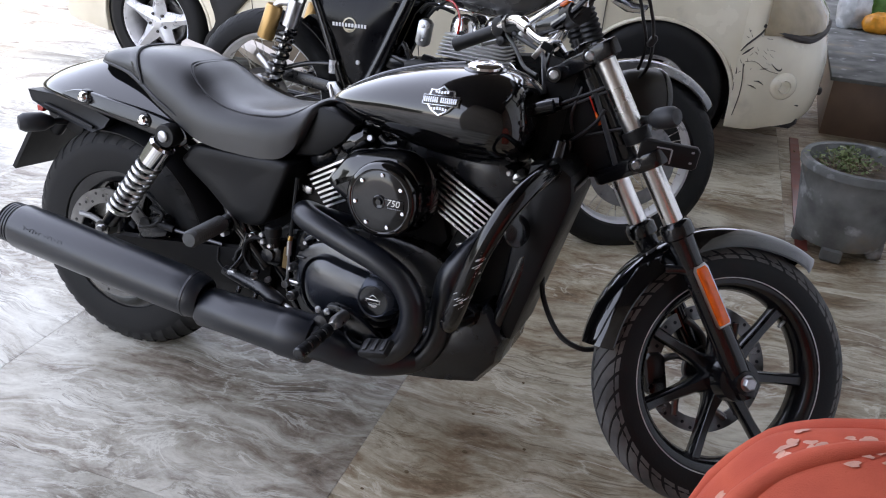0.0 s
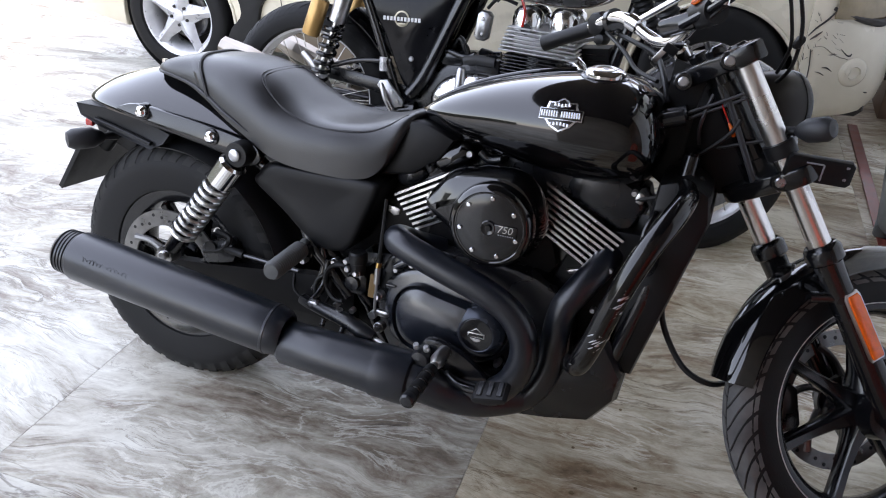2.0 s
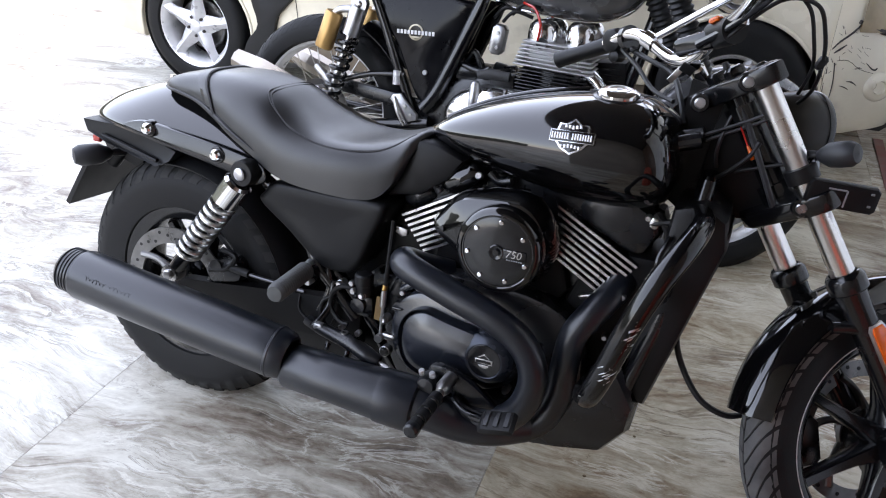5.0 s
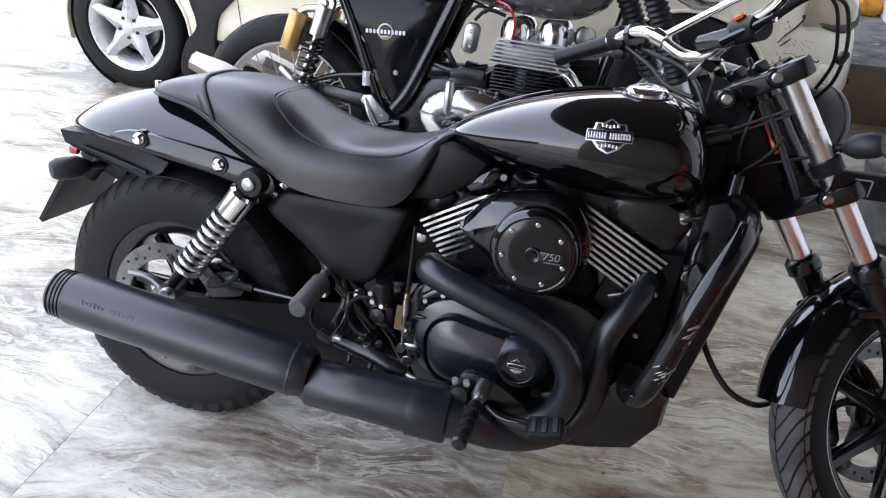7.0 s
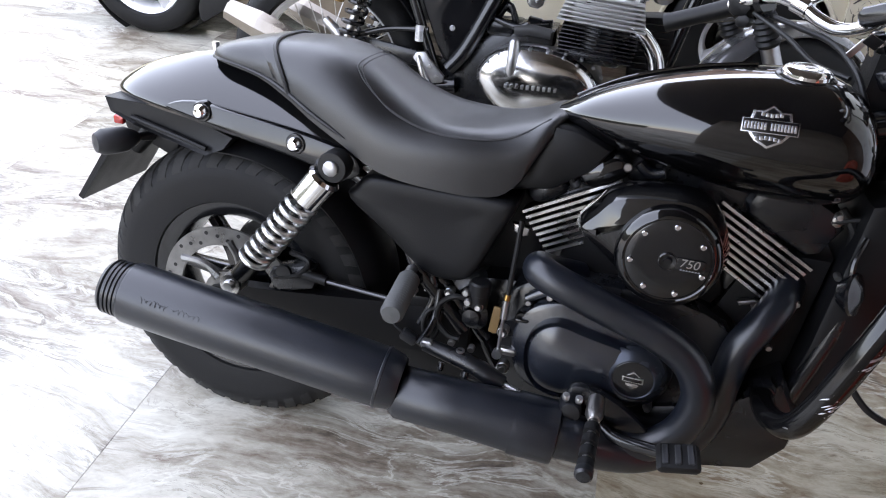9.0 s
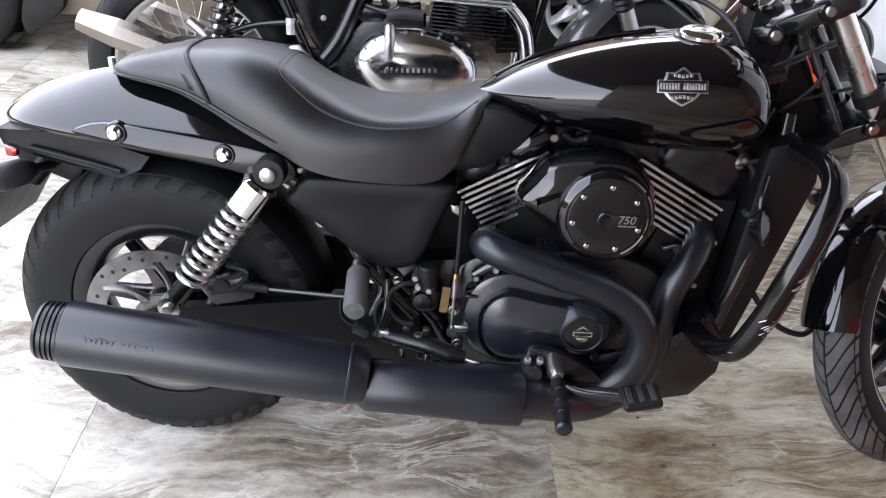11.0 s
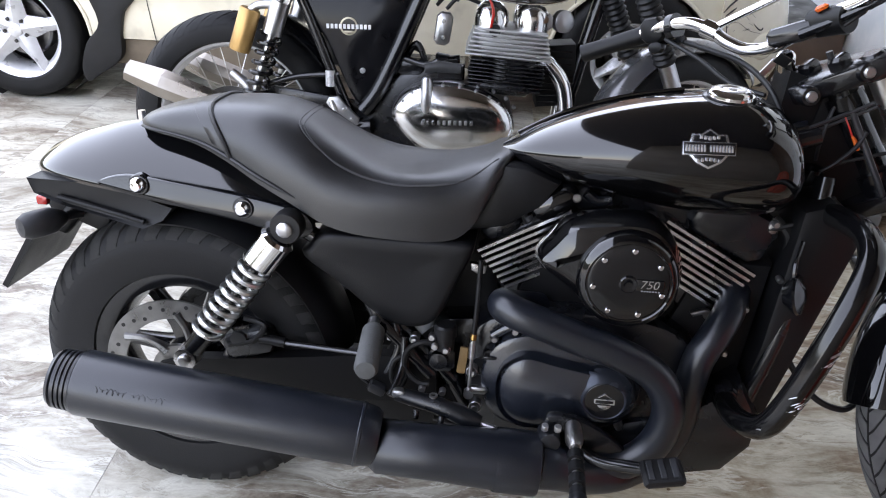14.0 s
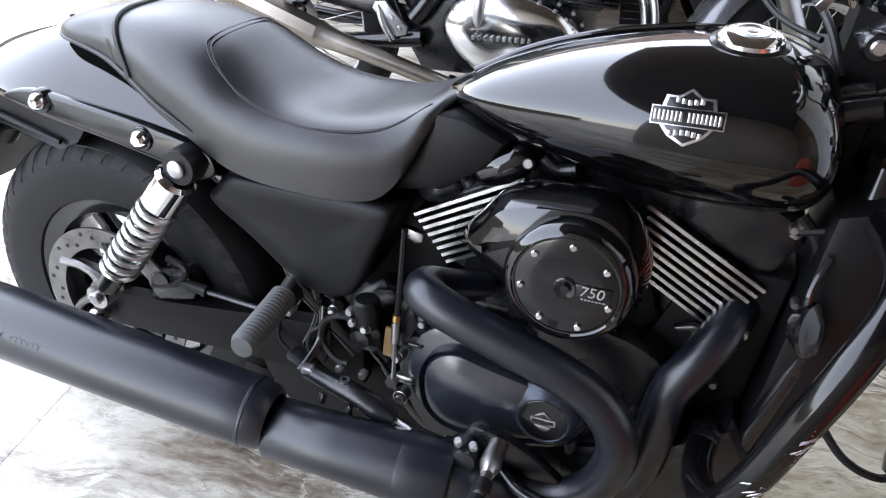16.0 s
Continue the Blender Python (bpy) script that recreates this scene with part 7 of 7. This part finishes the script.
part("injector_cap", Mesh().lathe([(0.0, 0.034), (0.012, 0.034), (0.015, 0.028), (0.015, 0.0)], RX(0.650, 0.735, -0.092), (0.2, -1, 0.3), n=16), CHROME, injector)
part("flange_nut", Mesh().lathe([(0.0, 0.014), (0.008, 0.014), (0.010, 0.010), (0.010, 0.0)], RX(0.622, 0.606, -0.128), (0.3, -1, -0.2), n=6), CASTALLOY, road)

# ---- white car parked along the far side ----
CAR = pose(-0.0776, 2.090, 0.0, 0, 0, 2.14) @ Matrix.Scale(0.9365, 4)
car = thing("car", CAR, "old cream white car with a scratched bumper and silver wheels", "car")
FX, RXC = 1.235, -1.725            # wheel places along the car
ARCH = 0.38


def car_side():
    """Outline of the body side with its two wheel arches."""
    o = [(-2.40, 0.30), (RXC - ARCH, 0.24)]
    for k in range(13):
        a = math.pi - math.pi * k / 12
        o.append((RXC + ARCH * math.cos(a), 0.33 + ARCH * math.sin(a) * 0.93))
    o += [(RXC + ARCH, 0.315), (FX - ARCH, 0.315)]
    for k in range(13):
        a = math.pi - math.pi * k / 12
        o.append((FX + ARCH * math.cos(a), 0.33 + ARCH * math.sin(a) * 0.93))
    o += [(FX + ARCH, 0.30), (FX + ARCH + 0.03, 0.62), (FX + ARCH + 0.02, 0.80), (FX + 0.10, 0.90), (FX - 0.45, 0.97), (-2.15, 0.99), (-2.43, 0.92), (-2.49, 0.60)]
    return o


side_ = car_side()
part("body", Mesh().prism(side_, 0.02, 1.60, 0.02), WHITECAR, car, "cream white car body")
lowc = Mesh().prism([(RXC + ARCH, 0.19), (FX - ARCH, 0.19), (FX - ARCH, 0.318), (RXC + ARCH, 0.318)], 0.035, 0.12, 0.015)
part("sill", lowc, SILLDUSTSHADE, car, "dusty sill with the shade under the car in its brown")
under = Mesh().box((0.0, 0.85, 0.30), (3.9, 1.35, 0.22), None, 0.03)
part("underbody", under, DARKPLASTIC, car)
for x in (RXC, FX):
    liner = Mesh().lathe([(ARCH - 0.012, 0.035), (ARCH - 0.012, 0.30), (ARCH - 0.04, 0.30), (0.0, 0.32)], (x, 0, 0.33), (0, 1, 0), n=40)
    part("wheel_arch_liner", liner, DARKPLASTIC, car)
    lipm = Mesh().tube([(x + (ARCH + 0.004) * math.cos(math.pi - math.pi * k / 16), 0.022, 0.33 + (ARCH + 0.004) * 0.93 * math.sin(math.pi * k / 16)) for k in range(17)], 0.010, n=8, smooth=2)
    part("arch_lip", lipm, WHITECAR, car)
# cabin, glass and roof, above the view
cab_ = Mesh().prism([(-1.75, 0.98), (-1.35, 1.40), (-0.2, 1.45), (0.35, 1.38), (1.05, 0.965)], 0.16, 1.46, 0.05)
part("cabin", cab_, WHITECAR, car)
for o in ([(-1.52, 1.02), (-1.26, 1.34), (-0.45, 1.385), (-0.45, 1.02)], [(-0.38, 1.02), (-0.38, 1.385), (0.28, 1.325), (0.80, 1.02)]):
    part("side_window", Mesh().prism(o, 0.165, 0.150, 0.004), SMOKE, car)
# door seams
for x in (-1.02, 0.0, 0.98):
    sm = Mesh().tube([(x, 0.0185, 0.30), (x - 0.02, 0.0185, 0.60), (x, 0.0185, 0.96)], 0.0022, n=6)
    part("door_seam", sm, SCRATCH, car)


def car_wheel(x, turn, label, rim=1.0):
    m = Matrix.Translation((x, 0.10, 0.338)) @ pose(0, 0, 0, 0, turn, 0) @ Matrix.Scale(1.083, 4)
    tm = m
    m = m @ Matrix.Diagonal((rim, 1, rim, 1))
    prof = [(0.215, -0.085), (0.222, -0.09), (0.214, -0.075), (0.195, -0.05), (0.190, 0.06), (0.215, 0.085), (0.205, 0.085), (0.180, 0.05), (0.182, -0.045), (0.205, -0.08)]
    wh = part("wheel", Mesh(m).lathe(prof, n=64, closed=True), SILVER, car, label)
    tp = [(0.212 * rim, -0.080), (0.225 * rim, -0.098), (0.262, -0.104), (0.292, -0.096), (0.306, -0.080), (0.311, -0.05), (0.312, 0), (0.311, 0.05), (0.306, 0.08), (0.26, 0.10), (0.212 * rim, 0.08)]
    part("tyre", Mesh(tm).lathe(tp, n=72, closed=True), RUBBER, wh, "dusty black car tyre")
    for k in range(5):
        a = math.pi / 2 + 2 * math.pi * k / 5
        d, t = Vector((math.cos(a), 0, math.sin(a))), Vector((-math.sin(a), 0, math.cos(a)))
        rings = []
        for r, half, y in ((0.018, 0.040, -0.066), (0.06, 0.052, -0.070), (0.10, 0.042, -0.072), (0.15, 0.029, -0.074), (0.19, 0.030, -0.076), (0.208, 0.042, -0.074)):
            c = d * r
            rings.append([c + t * half + Vector((0, y + 0.022, 0)), c + t * half * 0.55 + Vector((0, y + 0.004, 0)), c + Vector((0, y - 0.010, 0)), c - t * half * 0.55 + Vector((0, y + 0.004, 0)), c - t * half + Vector((0, y + 0.022, 0)), c + Vector((0, y + 0.040, 0))])
        part("wheel_spoke", Mesh(m).rings(rings), SILVER, wh)
    part("hub_cap", Mesh(m).lathe([(0, -0.084), (0.020, -0.083), (0.032, -0.076), (0.036, -0.060)], n=28), SILVER, wh)
    for k in range(5):
        a = math.pi / 2 + math.pi / 5 + 2 * math.pi * k / 5
        b = Mesh(m)
        bolt(b, (0.052 * math.cos(a), -0.068, 0.052 * math.sin(a)), (0, -1, 0), 0.008, 0.008)
        part("wheel_nut", b, SCRATCH, wh)
    part("brake_drum", Mesh(m).lathe([(0, -0.01), (0.125, -0.01), (0.135, 0.0), (0.135, 0.06), (0, 0.06)], n=36), DISC, wh)
    return wh


car_wheel(RXC, 8, "silver five-spoke star alloy wheel")
car_wheel(FX, 25, "silver alloy wheel", 0.76)
flap = [(RXC + p[0], p[1]) for p in spline([(0.42, 0.58), (0.68, 0.58), (0.620, 0.500), (0.574, 0.450), (0.545, 0.350), (0.530, 0.250), (0.480, 0.195), (0.400, 0.145), (0.330, 0.105), (0.315, 0.180), (0.362, 0.300), (0.440, 0.400)], 4, True)]
part("mud_flap", Mesh().prism(flap, -0.006, 0.10, 0.008), HOSE, car, "black curved mud flap")
# bumper: plan sections stacked upwards, round at the corner
ring_rows = []
for z, grow, start in ((0.215, -0.075, 0.012), (0.232, -0.030, 0.004), (0.28, -0.006, 0.0), (0.36, 0.006, -0.004), (0.46, 0.004, -0.004), (0.56, -0.012, 0.0), (0.66, -0.040, 0.006), (0.74, -0.070, 0.012), (0.82, -0.12, 0.02)):
    fx = FX + ARCH - 0.005
    plan = spline([(fx, start, z), (fx + 0.10, start + 0.004, z), (fx + 0.26 + grow, start + 0.07, z), (fx + 0.38 + grow, start + 0.24, z), (fx + 0.43 + grow, start + 0.50, z), (fx + 0.445 + grow, 0.81, z), (fx + 0.43 + grow, 1.12, z), (fx + 0.38 + grow, 1.38, z), (fx + 0.26 + grow, 1.55, z), (fx + 0.10, 1.616, z), (fx, 1.62, z)], 5)
    ring_rows.append(plan)
bumper = part("bumper", Mesh().rings(ring_rows), WHITECAR, car, "scratched cream white bumper")
BX = FX + ARCH


def skin(u, z):
    """A place on the bumper's near corner and the way out of it; u from 0 at the arch to 1 at the nose."""
    row = min(range(len(ring_rows)), key=lambda i: abs(ring_rows[i][0].z - z))
    row2 = min(row + 1, len(ring_rows) - 1)
    z0, z1 = ring_rows[row][0].z, ring_rows[row2][0].z
    f = 0 if z1 == z0 else max(-0.5, min(1, (z - z0) / (z1 - z0)))
    i = u * 22
    k = min(int(i), 24)

    def at(r):
        return ring_rows[r][k] + (ring_rows[r][k + 1] - ring_rows[r][k]) * (i - k)
    p = at(row) + (at(row2) - at(row)) * f
    tan = (ring_rows[row][k + 1] - ring_rows[row][k]).normalized()
    return p, Vector((tan.y, -tan.x, 0)).normalized(), tan


p, o, tn = skin(0.385, 0.435)
dm_ = Matrix((tn, -o, (0, 0, 1))).transposed().to_4x4()
dm_.translation = p
rec = Mesh(dm_)
rec.lathe([(0.030, 0.012), (0.048, 0.010), (0.062, 0.002), (0.066, -0.006)], (0.012, 0, 0.0), (0, -1, 0), n=32)
rec.lathe([(0.030, 0.012), (0.026, 0.004), (0.0, 0.002)], (0.012, 0, 0.0), (0, -1, 0), n=32)
part("fog_lamp_recess", rec, WHITECAR, bumper)
pad = Mesh(dm_)
pad.ball((-0.022, -0.006, 0.012), 0.020, 12, (0.9, 0.45, 1.2))
part("recess_stub", pad, WHITECAR, bumper)
rs = random.Random(21)


def scratch(points, r, mat=SCRATCH):
    q = [skin(u * 0.85, z + 0.04) for u, z in points]
    part("scratch", Mesh().tube([a + b * 0.0012 for a, b, _ in q], r, n=5, smooth=3), mat, bumper)


scratch([(0.02, 0.545), (0.10, 0.575), (0.20, 0.625), (0.26, 0.665)], [0.002, 0.004, 0.0045, 0.003])
scratch([(0.06, 0.53), (0.12, 0.55), (0.17, 0.57)], [0.002, 0.005, 0.002])
scratch([(0.10, 0.49), (0.13, 0.42), (0.135, 0.34), (0.10, 0.24)], 0.0022)
scratch([(0.36, 0.50), (0.40, 0.475), (0.43, 0.47), (0.435, 0.48)], [0.001, 0.003, 0.004, 0.002])
scratch([(0.25, 0.415), (0.29, 0.415), (0.33, 0.40)], [0.001, 0.0035, 0.001])
scratch([(0.20, 0.395), (0.25, 0.39), (0.28, 0.38)], [0.001, 0.0025, 0.001])
scratch([(0.50, 0.40), (0.53, 0.375), (0.56, 0.38)], [0.001, 0.004, 0.002])
scratch([(0.49, 0.385), (0.52, 0.36), (0.56, 0.365)], [0.001, 0.003, 0.001])
scratch([(0.60, 0.30), (0.63, 0.295)], [0.002, 0.004])
scratch([(0.12, 0.50), (0.22, 0.505), (0.33, 0.47), (0.42, 0.455)], 0.0010)
for k in range(26):
    u, z = rs.uniform(0.04, 0.34), rs.uniform(0.42, 0.66)
    scratch([(u, z), (u + rs.uniform(0.01, 0.05), z + rs.uniform(-0.02, 0.012))], [0.0004, rs.uniform(0.0006, 0.002)])
scratch([(0.02, 0.40), (0.03, 0.36)], [0.001, 0.002])
scratch([(0.015, 0.47), (0.025, 0.44)], [0.001, 0.003])
# front corner lamp
lampr = []
for z, g in ((0.645, 0.0), (0.668, 0.020), (0.73, 0.030), (0.80, 0.016), (0.87, -0.02)):
    lampr.append([skin(u, min(z, 0.80))[0] + skin(u, min(z, 0.80))[1] * g * (1 - (2 * (u - 0.5)) ** 4) + Vector((0, 0, max(0, z - 0.80) + 0.22 * (abs(u - 0.58) ** 1.2 if z < 0.66 else 0))) for u in [0.20 + 0.66 * i / 14 for i in range(15)]])
part("corner_lamp", Mesh().rings(lampr, close=False, caps=False), LENS, car, "yellowed clear lamp lens")
lip_ = [skin(u, 0.645)[0] + skin(u, 0.645)[1] * 0.006 + Vector((0, 0, -0.006 + 0.22 * abs(u - 0.58) ** 1.2)) for u in [0.19 + 0.66 * i / 14 for i in range(15)]]
part("lamp_gasket", Mesh().tube(lip_, [0.008, 0.012, 0.018, 0.018, 0.010], n=8, smooth=2), SCRATCH, car)
part("tow_hook_cover", Mesh().ball((BX + 0.415, 0.35, 0.36), 0.022, 10, (0.6, 1, 1)), SCRATCH, car)

# ---- cement planter with cut greens ----
pot = thing("planter_pot", pose(1.932, 1.516, 0.0), "weathered grey cement planter with three feet", "plant pot")
prof = [(0.0, 0.045), (0.125, 0.045), (0.148, 0.050), (0.157, 0.066), (0.167, 0.14), (0.180, 0.24), (0.193, 0.318), (0.201, 0.326), (0.203, 0.345), (0.198, 0.354), (0.176, 0.354), (0.170, 0.345), (0.166, 0.29), (0.0, 0.285)]
pm_ = Mesh().lathe(prof, (0, 0, 0), (0, 0, 1), n=56)
rs = random.Random(2)
pm_.v = [v + Vector((v.x, v.y, 0)) * 0.018 * noise.noise(v * 9) for v in pm_.v]
part("pot_body", pm_, CONCRETE, pot)
for k in range(4):
    a = radians(-100 + 90 * k)
    ft = Mesh(Matrix.Translation((0.130 * math.cos(a), 0.130 * math.sin(a), 0.03)) @ Matrix.Rotation(a, 4, "Z")).box((0, 0, 0), (0.055, 0.075, 0.06), None, 0.012)
    part("pot_foot", ft, CONCRETE, pot)
soil_m = Mesh().lathe([(0.0, 0.318), (0.10, 0.316), (0.155, 0.306), (0.168, 0.300)], (0, 0, 0), (0, 0, 1), n=40)
soil_m.v = [v + Vector((0, 0, 0.014 * noise.noise(v * 25))) for v in soil_m.v]
part("soil", soil_m, SOIL, pot)
sprig = thing("cut_greens", pose(1.880, 1.50, 0.318), "heap of wilted green sprigs on dry soil", "plant")
leafm, twigm = Mesh(), Mesh()
for k in range(520):
    a, r = rs.uniform(0, 6.28), abs(rs.gauss(0, 0.055))
    c = Vector((r * math.cos(a) * 1.2, r * math.sin(a), rs.uniform(0.0, 0.085) * math.exp(-r * 8) + 0.006))
    d = Vector((rs.uniform(-1, 1), rs.uniform(-1, 1), rs.uniform(-0.4, 0.8))).normalized()
    s = d.cross(Vector((rs.uniform(-1, 1), rs.uniform(-1, 1), 1))).normalized()
    n_ = d.cross(s)
    ln = rs.uniform(0.011, 0.024)
    leafm.add([c, c + d * ln * 0.5 + s * ln * 0.28 + n_ * 0.001, c + d * ln + n_ * 0.003, c + d * ln * 0.5 - s * ln * 0.28 + n_ * 0.001], [(0, 1, 2), (0, 2, 3)])
for k in range(46):
    a, r = rs.uniform(0, 6.28), abs(rs.gauss(0, 0.06))
    c = Vector((r * math.cos(a), r * math.sin(a), 0.010))
    d = Vector((rs.uniform(-1, 1), rs.uniform(-1, 1), rs.uniform(0.0, 0.7))).normalized() * rs.uniform(0.03, 0.09)
    twigm.tube([c, c + d * 0.5 + Vector((0, 0, 0.006)), c + d], 0.0012, n=5, smooth=2)
lo_ = part("leaves", leafm, LEAF, sprig, angle=80)
lo_["kind"] = "stuff"
to_ = part("stems", twigm, TWIG, sprig)
to_["kind"] = "stuff"

# ---- red printed cloth over a low seat ----
cloth = thing("cloth_heap", pose(1.823, -0.793, 0.0), "heap under a red cotton cloth with pale flowers", "cloth")
HEAP = [(0.0, 0.852), (0.064, 0.85), (0.128, 0.836), (0.192, 0.804), (0.248, 0.744), (0.288, 0.628), (0.312, 0.428), (0.332, 0.207), (0.352, 0.008)]


def heap_point(r, a, lift=0.0):
    fold = 1 + 0.035 * math.sin(7 * a + 1.0) * min(1, r / 0.28) + 0.02 * math.sin(13 * a + 2.4) * min(1, r / 0.32)
    z = curve1(HEAP, r)
    q = Vector((r * fold * math.cos(a), r * 0.55 * fold * math.sin(a), z))
    q.z = max(0.004, z + 0.018 * noise.noise(q * 8) * (1 if z > 0.1 else 0)) + lift
    return q


cl = part("cloth", Mesh().rings([[heap_point(0.004 + 0.349 * i / 40, 2 * math.pi * j / 90) for j in range(90)] for i in range(41)]), REDCLOTH, cloth, "red cotton cloth hanging in folds", angle=70)
for a0, a1, r0, r1 in ((2.2, 2.9, 0.04, 0.32), (2.9, 3.5, 0.08, 0.335), (1.2, 1.9, 0.065, 0.32)):
    part("cloth_fold", Mesh().tube([heap_point(r0 + (r1 - r0) * k / 8, a0 + (a1 - a0) * k / 8, -0.004) for k in range(9)], [0.004, 0.012, 0.014, 0.005], n=10, smooth=3), REDCLOTH, cloth)
rs = random.Random(4)
for k in range(16):
    r_, a_ = rs.uniform(0.05, 0.30), rs.uniform(1.3, 4.6)
    for j in range(9):
        fm = Mesh()
        rr, aa = r_ + rs.gauss(0, 0.022), a_ + rs.gauss(0, 0.022) / max(0.1, r_)
        w1, w2, ph = rs.uniform(0.005, 0.013), rs.uniform(0.003, 0.008), rs.uniform(0, 3.14)
        pts = []
        for q in range(9):
            b = 2 * math.pi * q / 9
            dx, dy = w1 * math.cos(b), w2 * math.sin(b) * (1 + 0.4 * math.sin(3 * b))
            pts.append(heap_point(max(0.01, rr + dx * math.cos(ph) - dy * math.sin(ph)), aa + (dx * math.sin(ph) + dy * math.cos(ph)) / max(0.12, rr), 0.0016))
        fm.add(pts, [tuple(range(9))])
        part("printed_petal", fm, PALEPRINT, cl)

# ---- red strip let into the floor, bags by the far wall, a dry leaf ----
strip = part("floor_strip", Mesh().box((0, 0, 0), (0.045, 1.35, 0.004), None, 0.001), REDSTRIP)
strip.matrix_world = pose(1.794, 2.10, 0.0045, 0, 0, 1.6)
tagged(strip, "narrow red painted strip on the marble floor", "floor strip", kind="structure")


def sack(name, c, size, mat, label, seed):
    m = Mesh().ball((0, 0, 0), 1.0, 24)
    out = []
    for v in m.v:
        k = 1 + 0.22 * noise.noise(v * 1.7 + Vector((seed, 0, 0))) + 0.10 * noise.noise(v * 4.5 + Vector((seed, 3, 0)))
        q = Vector((v.x * size[0] * k, v.y * size[1] * k, v.z * size[2] * k))
        q.z = max(q.z, -size[2] * 0.72)
        out.append(q)
    m.v = out
    low = min(v.z for v in m.v)
    ob = part(name, m, mat)
    ob.location = (c[0], c[1], -low + 0.312)
    return tagged(ob, label, "bag")


sack("plastic_bag", (2.03, 4.38, 0), (0.105, 0.09, 0.17), BAGCLEAR, "crumpled milky plastic bag on the raised step", 1)
sack("printed_sack", (2.17, 4.46, 0), (0.085, 0.08, 0.25), BAGGREEN, "green printed plastic sack leaning by the wall", 4)
sack("orange_packet", (2.18, 4.28, 0), (0.085, 0.06, 0.075), BAGORANGE, "orange plastic packet on the raised step", 7)
leafd = Mesh()
leafd.add([(-0.030, 0, 0.004), (-0.010, 0.011, 0.010), (0.016, 0.009, 0.007), (0.032, 0.0, 0.005), (0.014, -0.010, 0.012), (-0.012, -0.008, 0.004), (0, 0, 0.003)], [(0, 1, 6), (1, 2, 6), (2, 3, 6), (3, 4, 6), (4, 5, 6), (5, 0, 6)])
lf = part("dry_leaf", leafd, LEAFLITTER)
lf.location = (1.915, 0.615, 0)
tagged(lf, "curled dry brown leaf on the floor", "leaf")
rs = random.Random(8)
for k, (x, y) in enumerate(((1.02, 0.02), (1.05, -0.12), (1.10, 0.20), (0.95, -0.24), (0.88, -0.33), (1.18, -0.05))):
    g = part("grit", Mesh().ball((0, 0, 0.003), rs.uniform(0.003, 0.005), 8, (1.4, 1, 0.7)), LEAFLITTER)
    g.location = (x, y, 0)
    tagged(g, "brown crumb of dirt on the marble floor", "dirt", "floor crumbs")

# ---- floor of square marble tiles, one object each ----
floor = tagged(new("floor"), "glossy veined grey marble tile floor", "floor", kind="structure")
floor.matrix_world = pose(0.805, -0.060, 0, 0, 0, 2.9)
TILE = 1.031
STAGGER = {-2: 0.345, -1: 0.555, 0: 0.70, 1: 0.10}          # where each column of tiles breaks its joints
tile_mesh = brown_lowlight_mesh = None
for i in range(-7, 3):
    for j in range(-5, 9):
        if tile_mesh is None:
            tile_mesh = part("floor_tile", Mesh().box((0, 0, -0.010), (TILE - 0.0008, TILE - 0.0008, 0.020), None, 0.0004), MARBLE, floor)
            ob = tile_mesh
        else:
            if brown_lowlight_mesh is None:
                brown_lowlight_mesh = tile_mesh.data.copy()
                brown_lowlight_mesh.materials[0] = MARBLE_BROWN_LOWLIGHT
            ob = new("floor_tile", brown_lowlight_mesh if i >= 0 else tile_mesh.data)
            ob.parent = floor
        ob.location = ((i + 0.5) * TILE, (j + 0.5 + STAGGER.get(i, 0.3)) * TILE, 0)
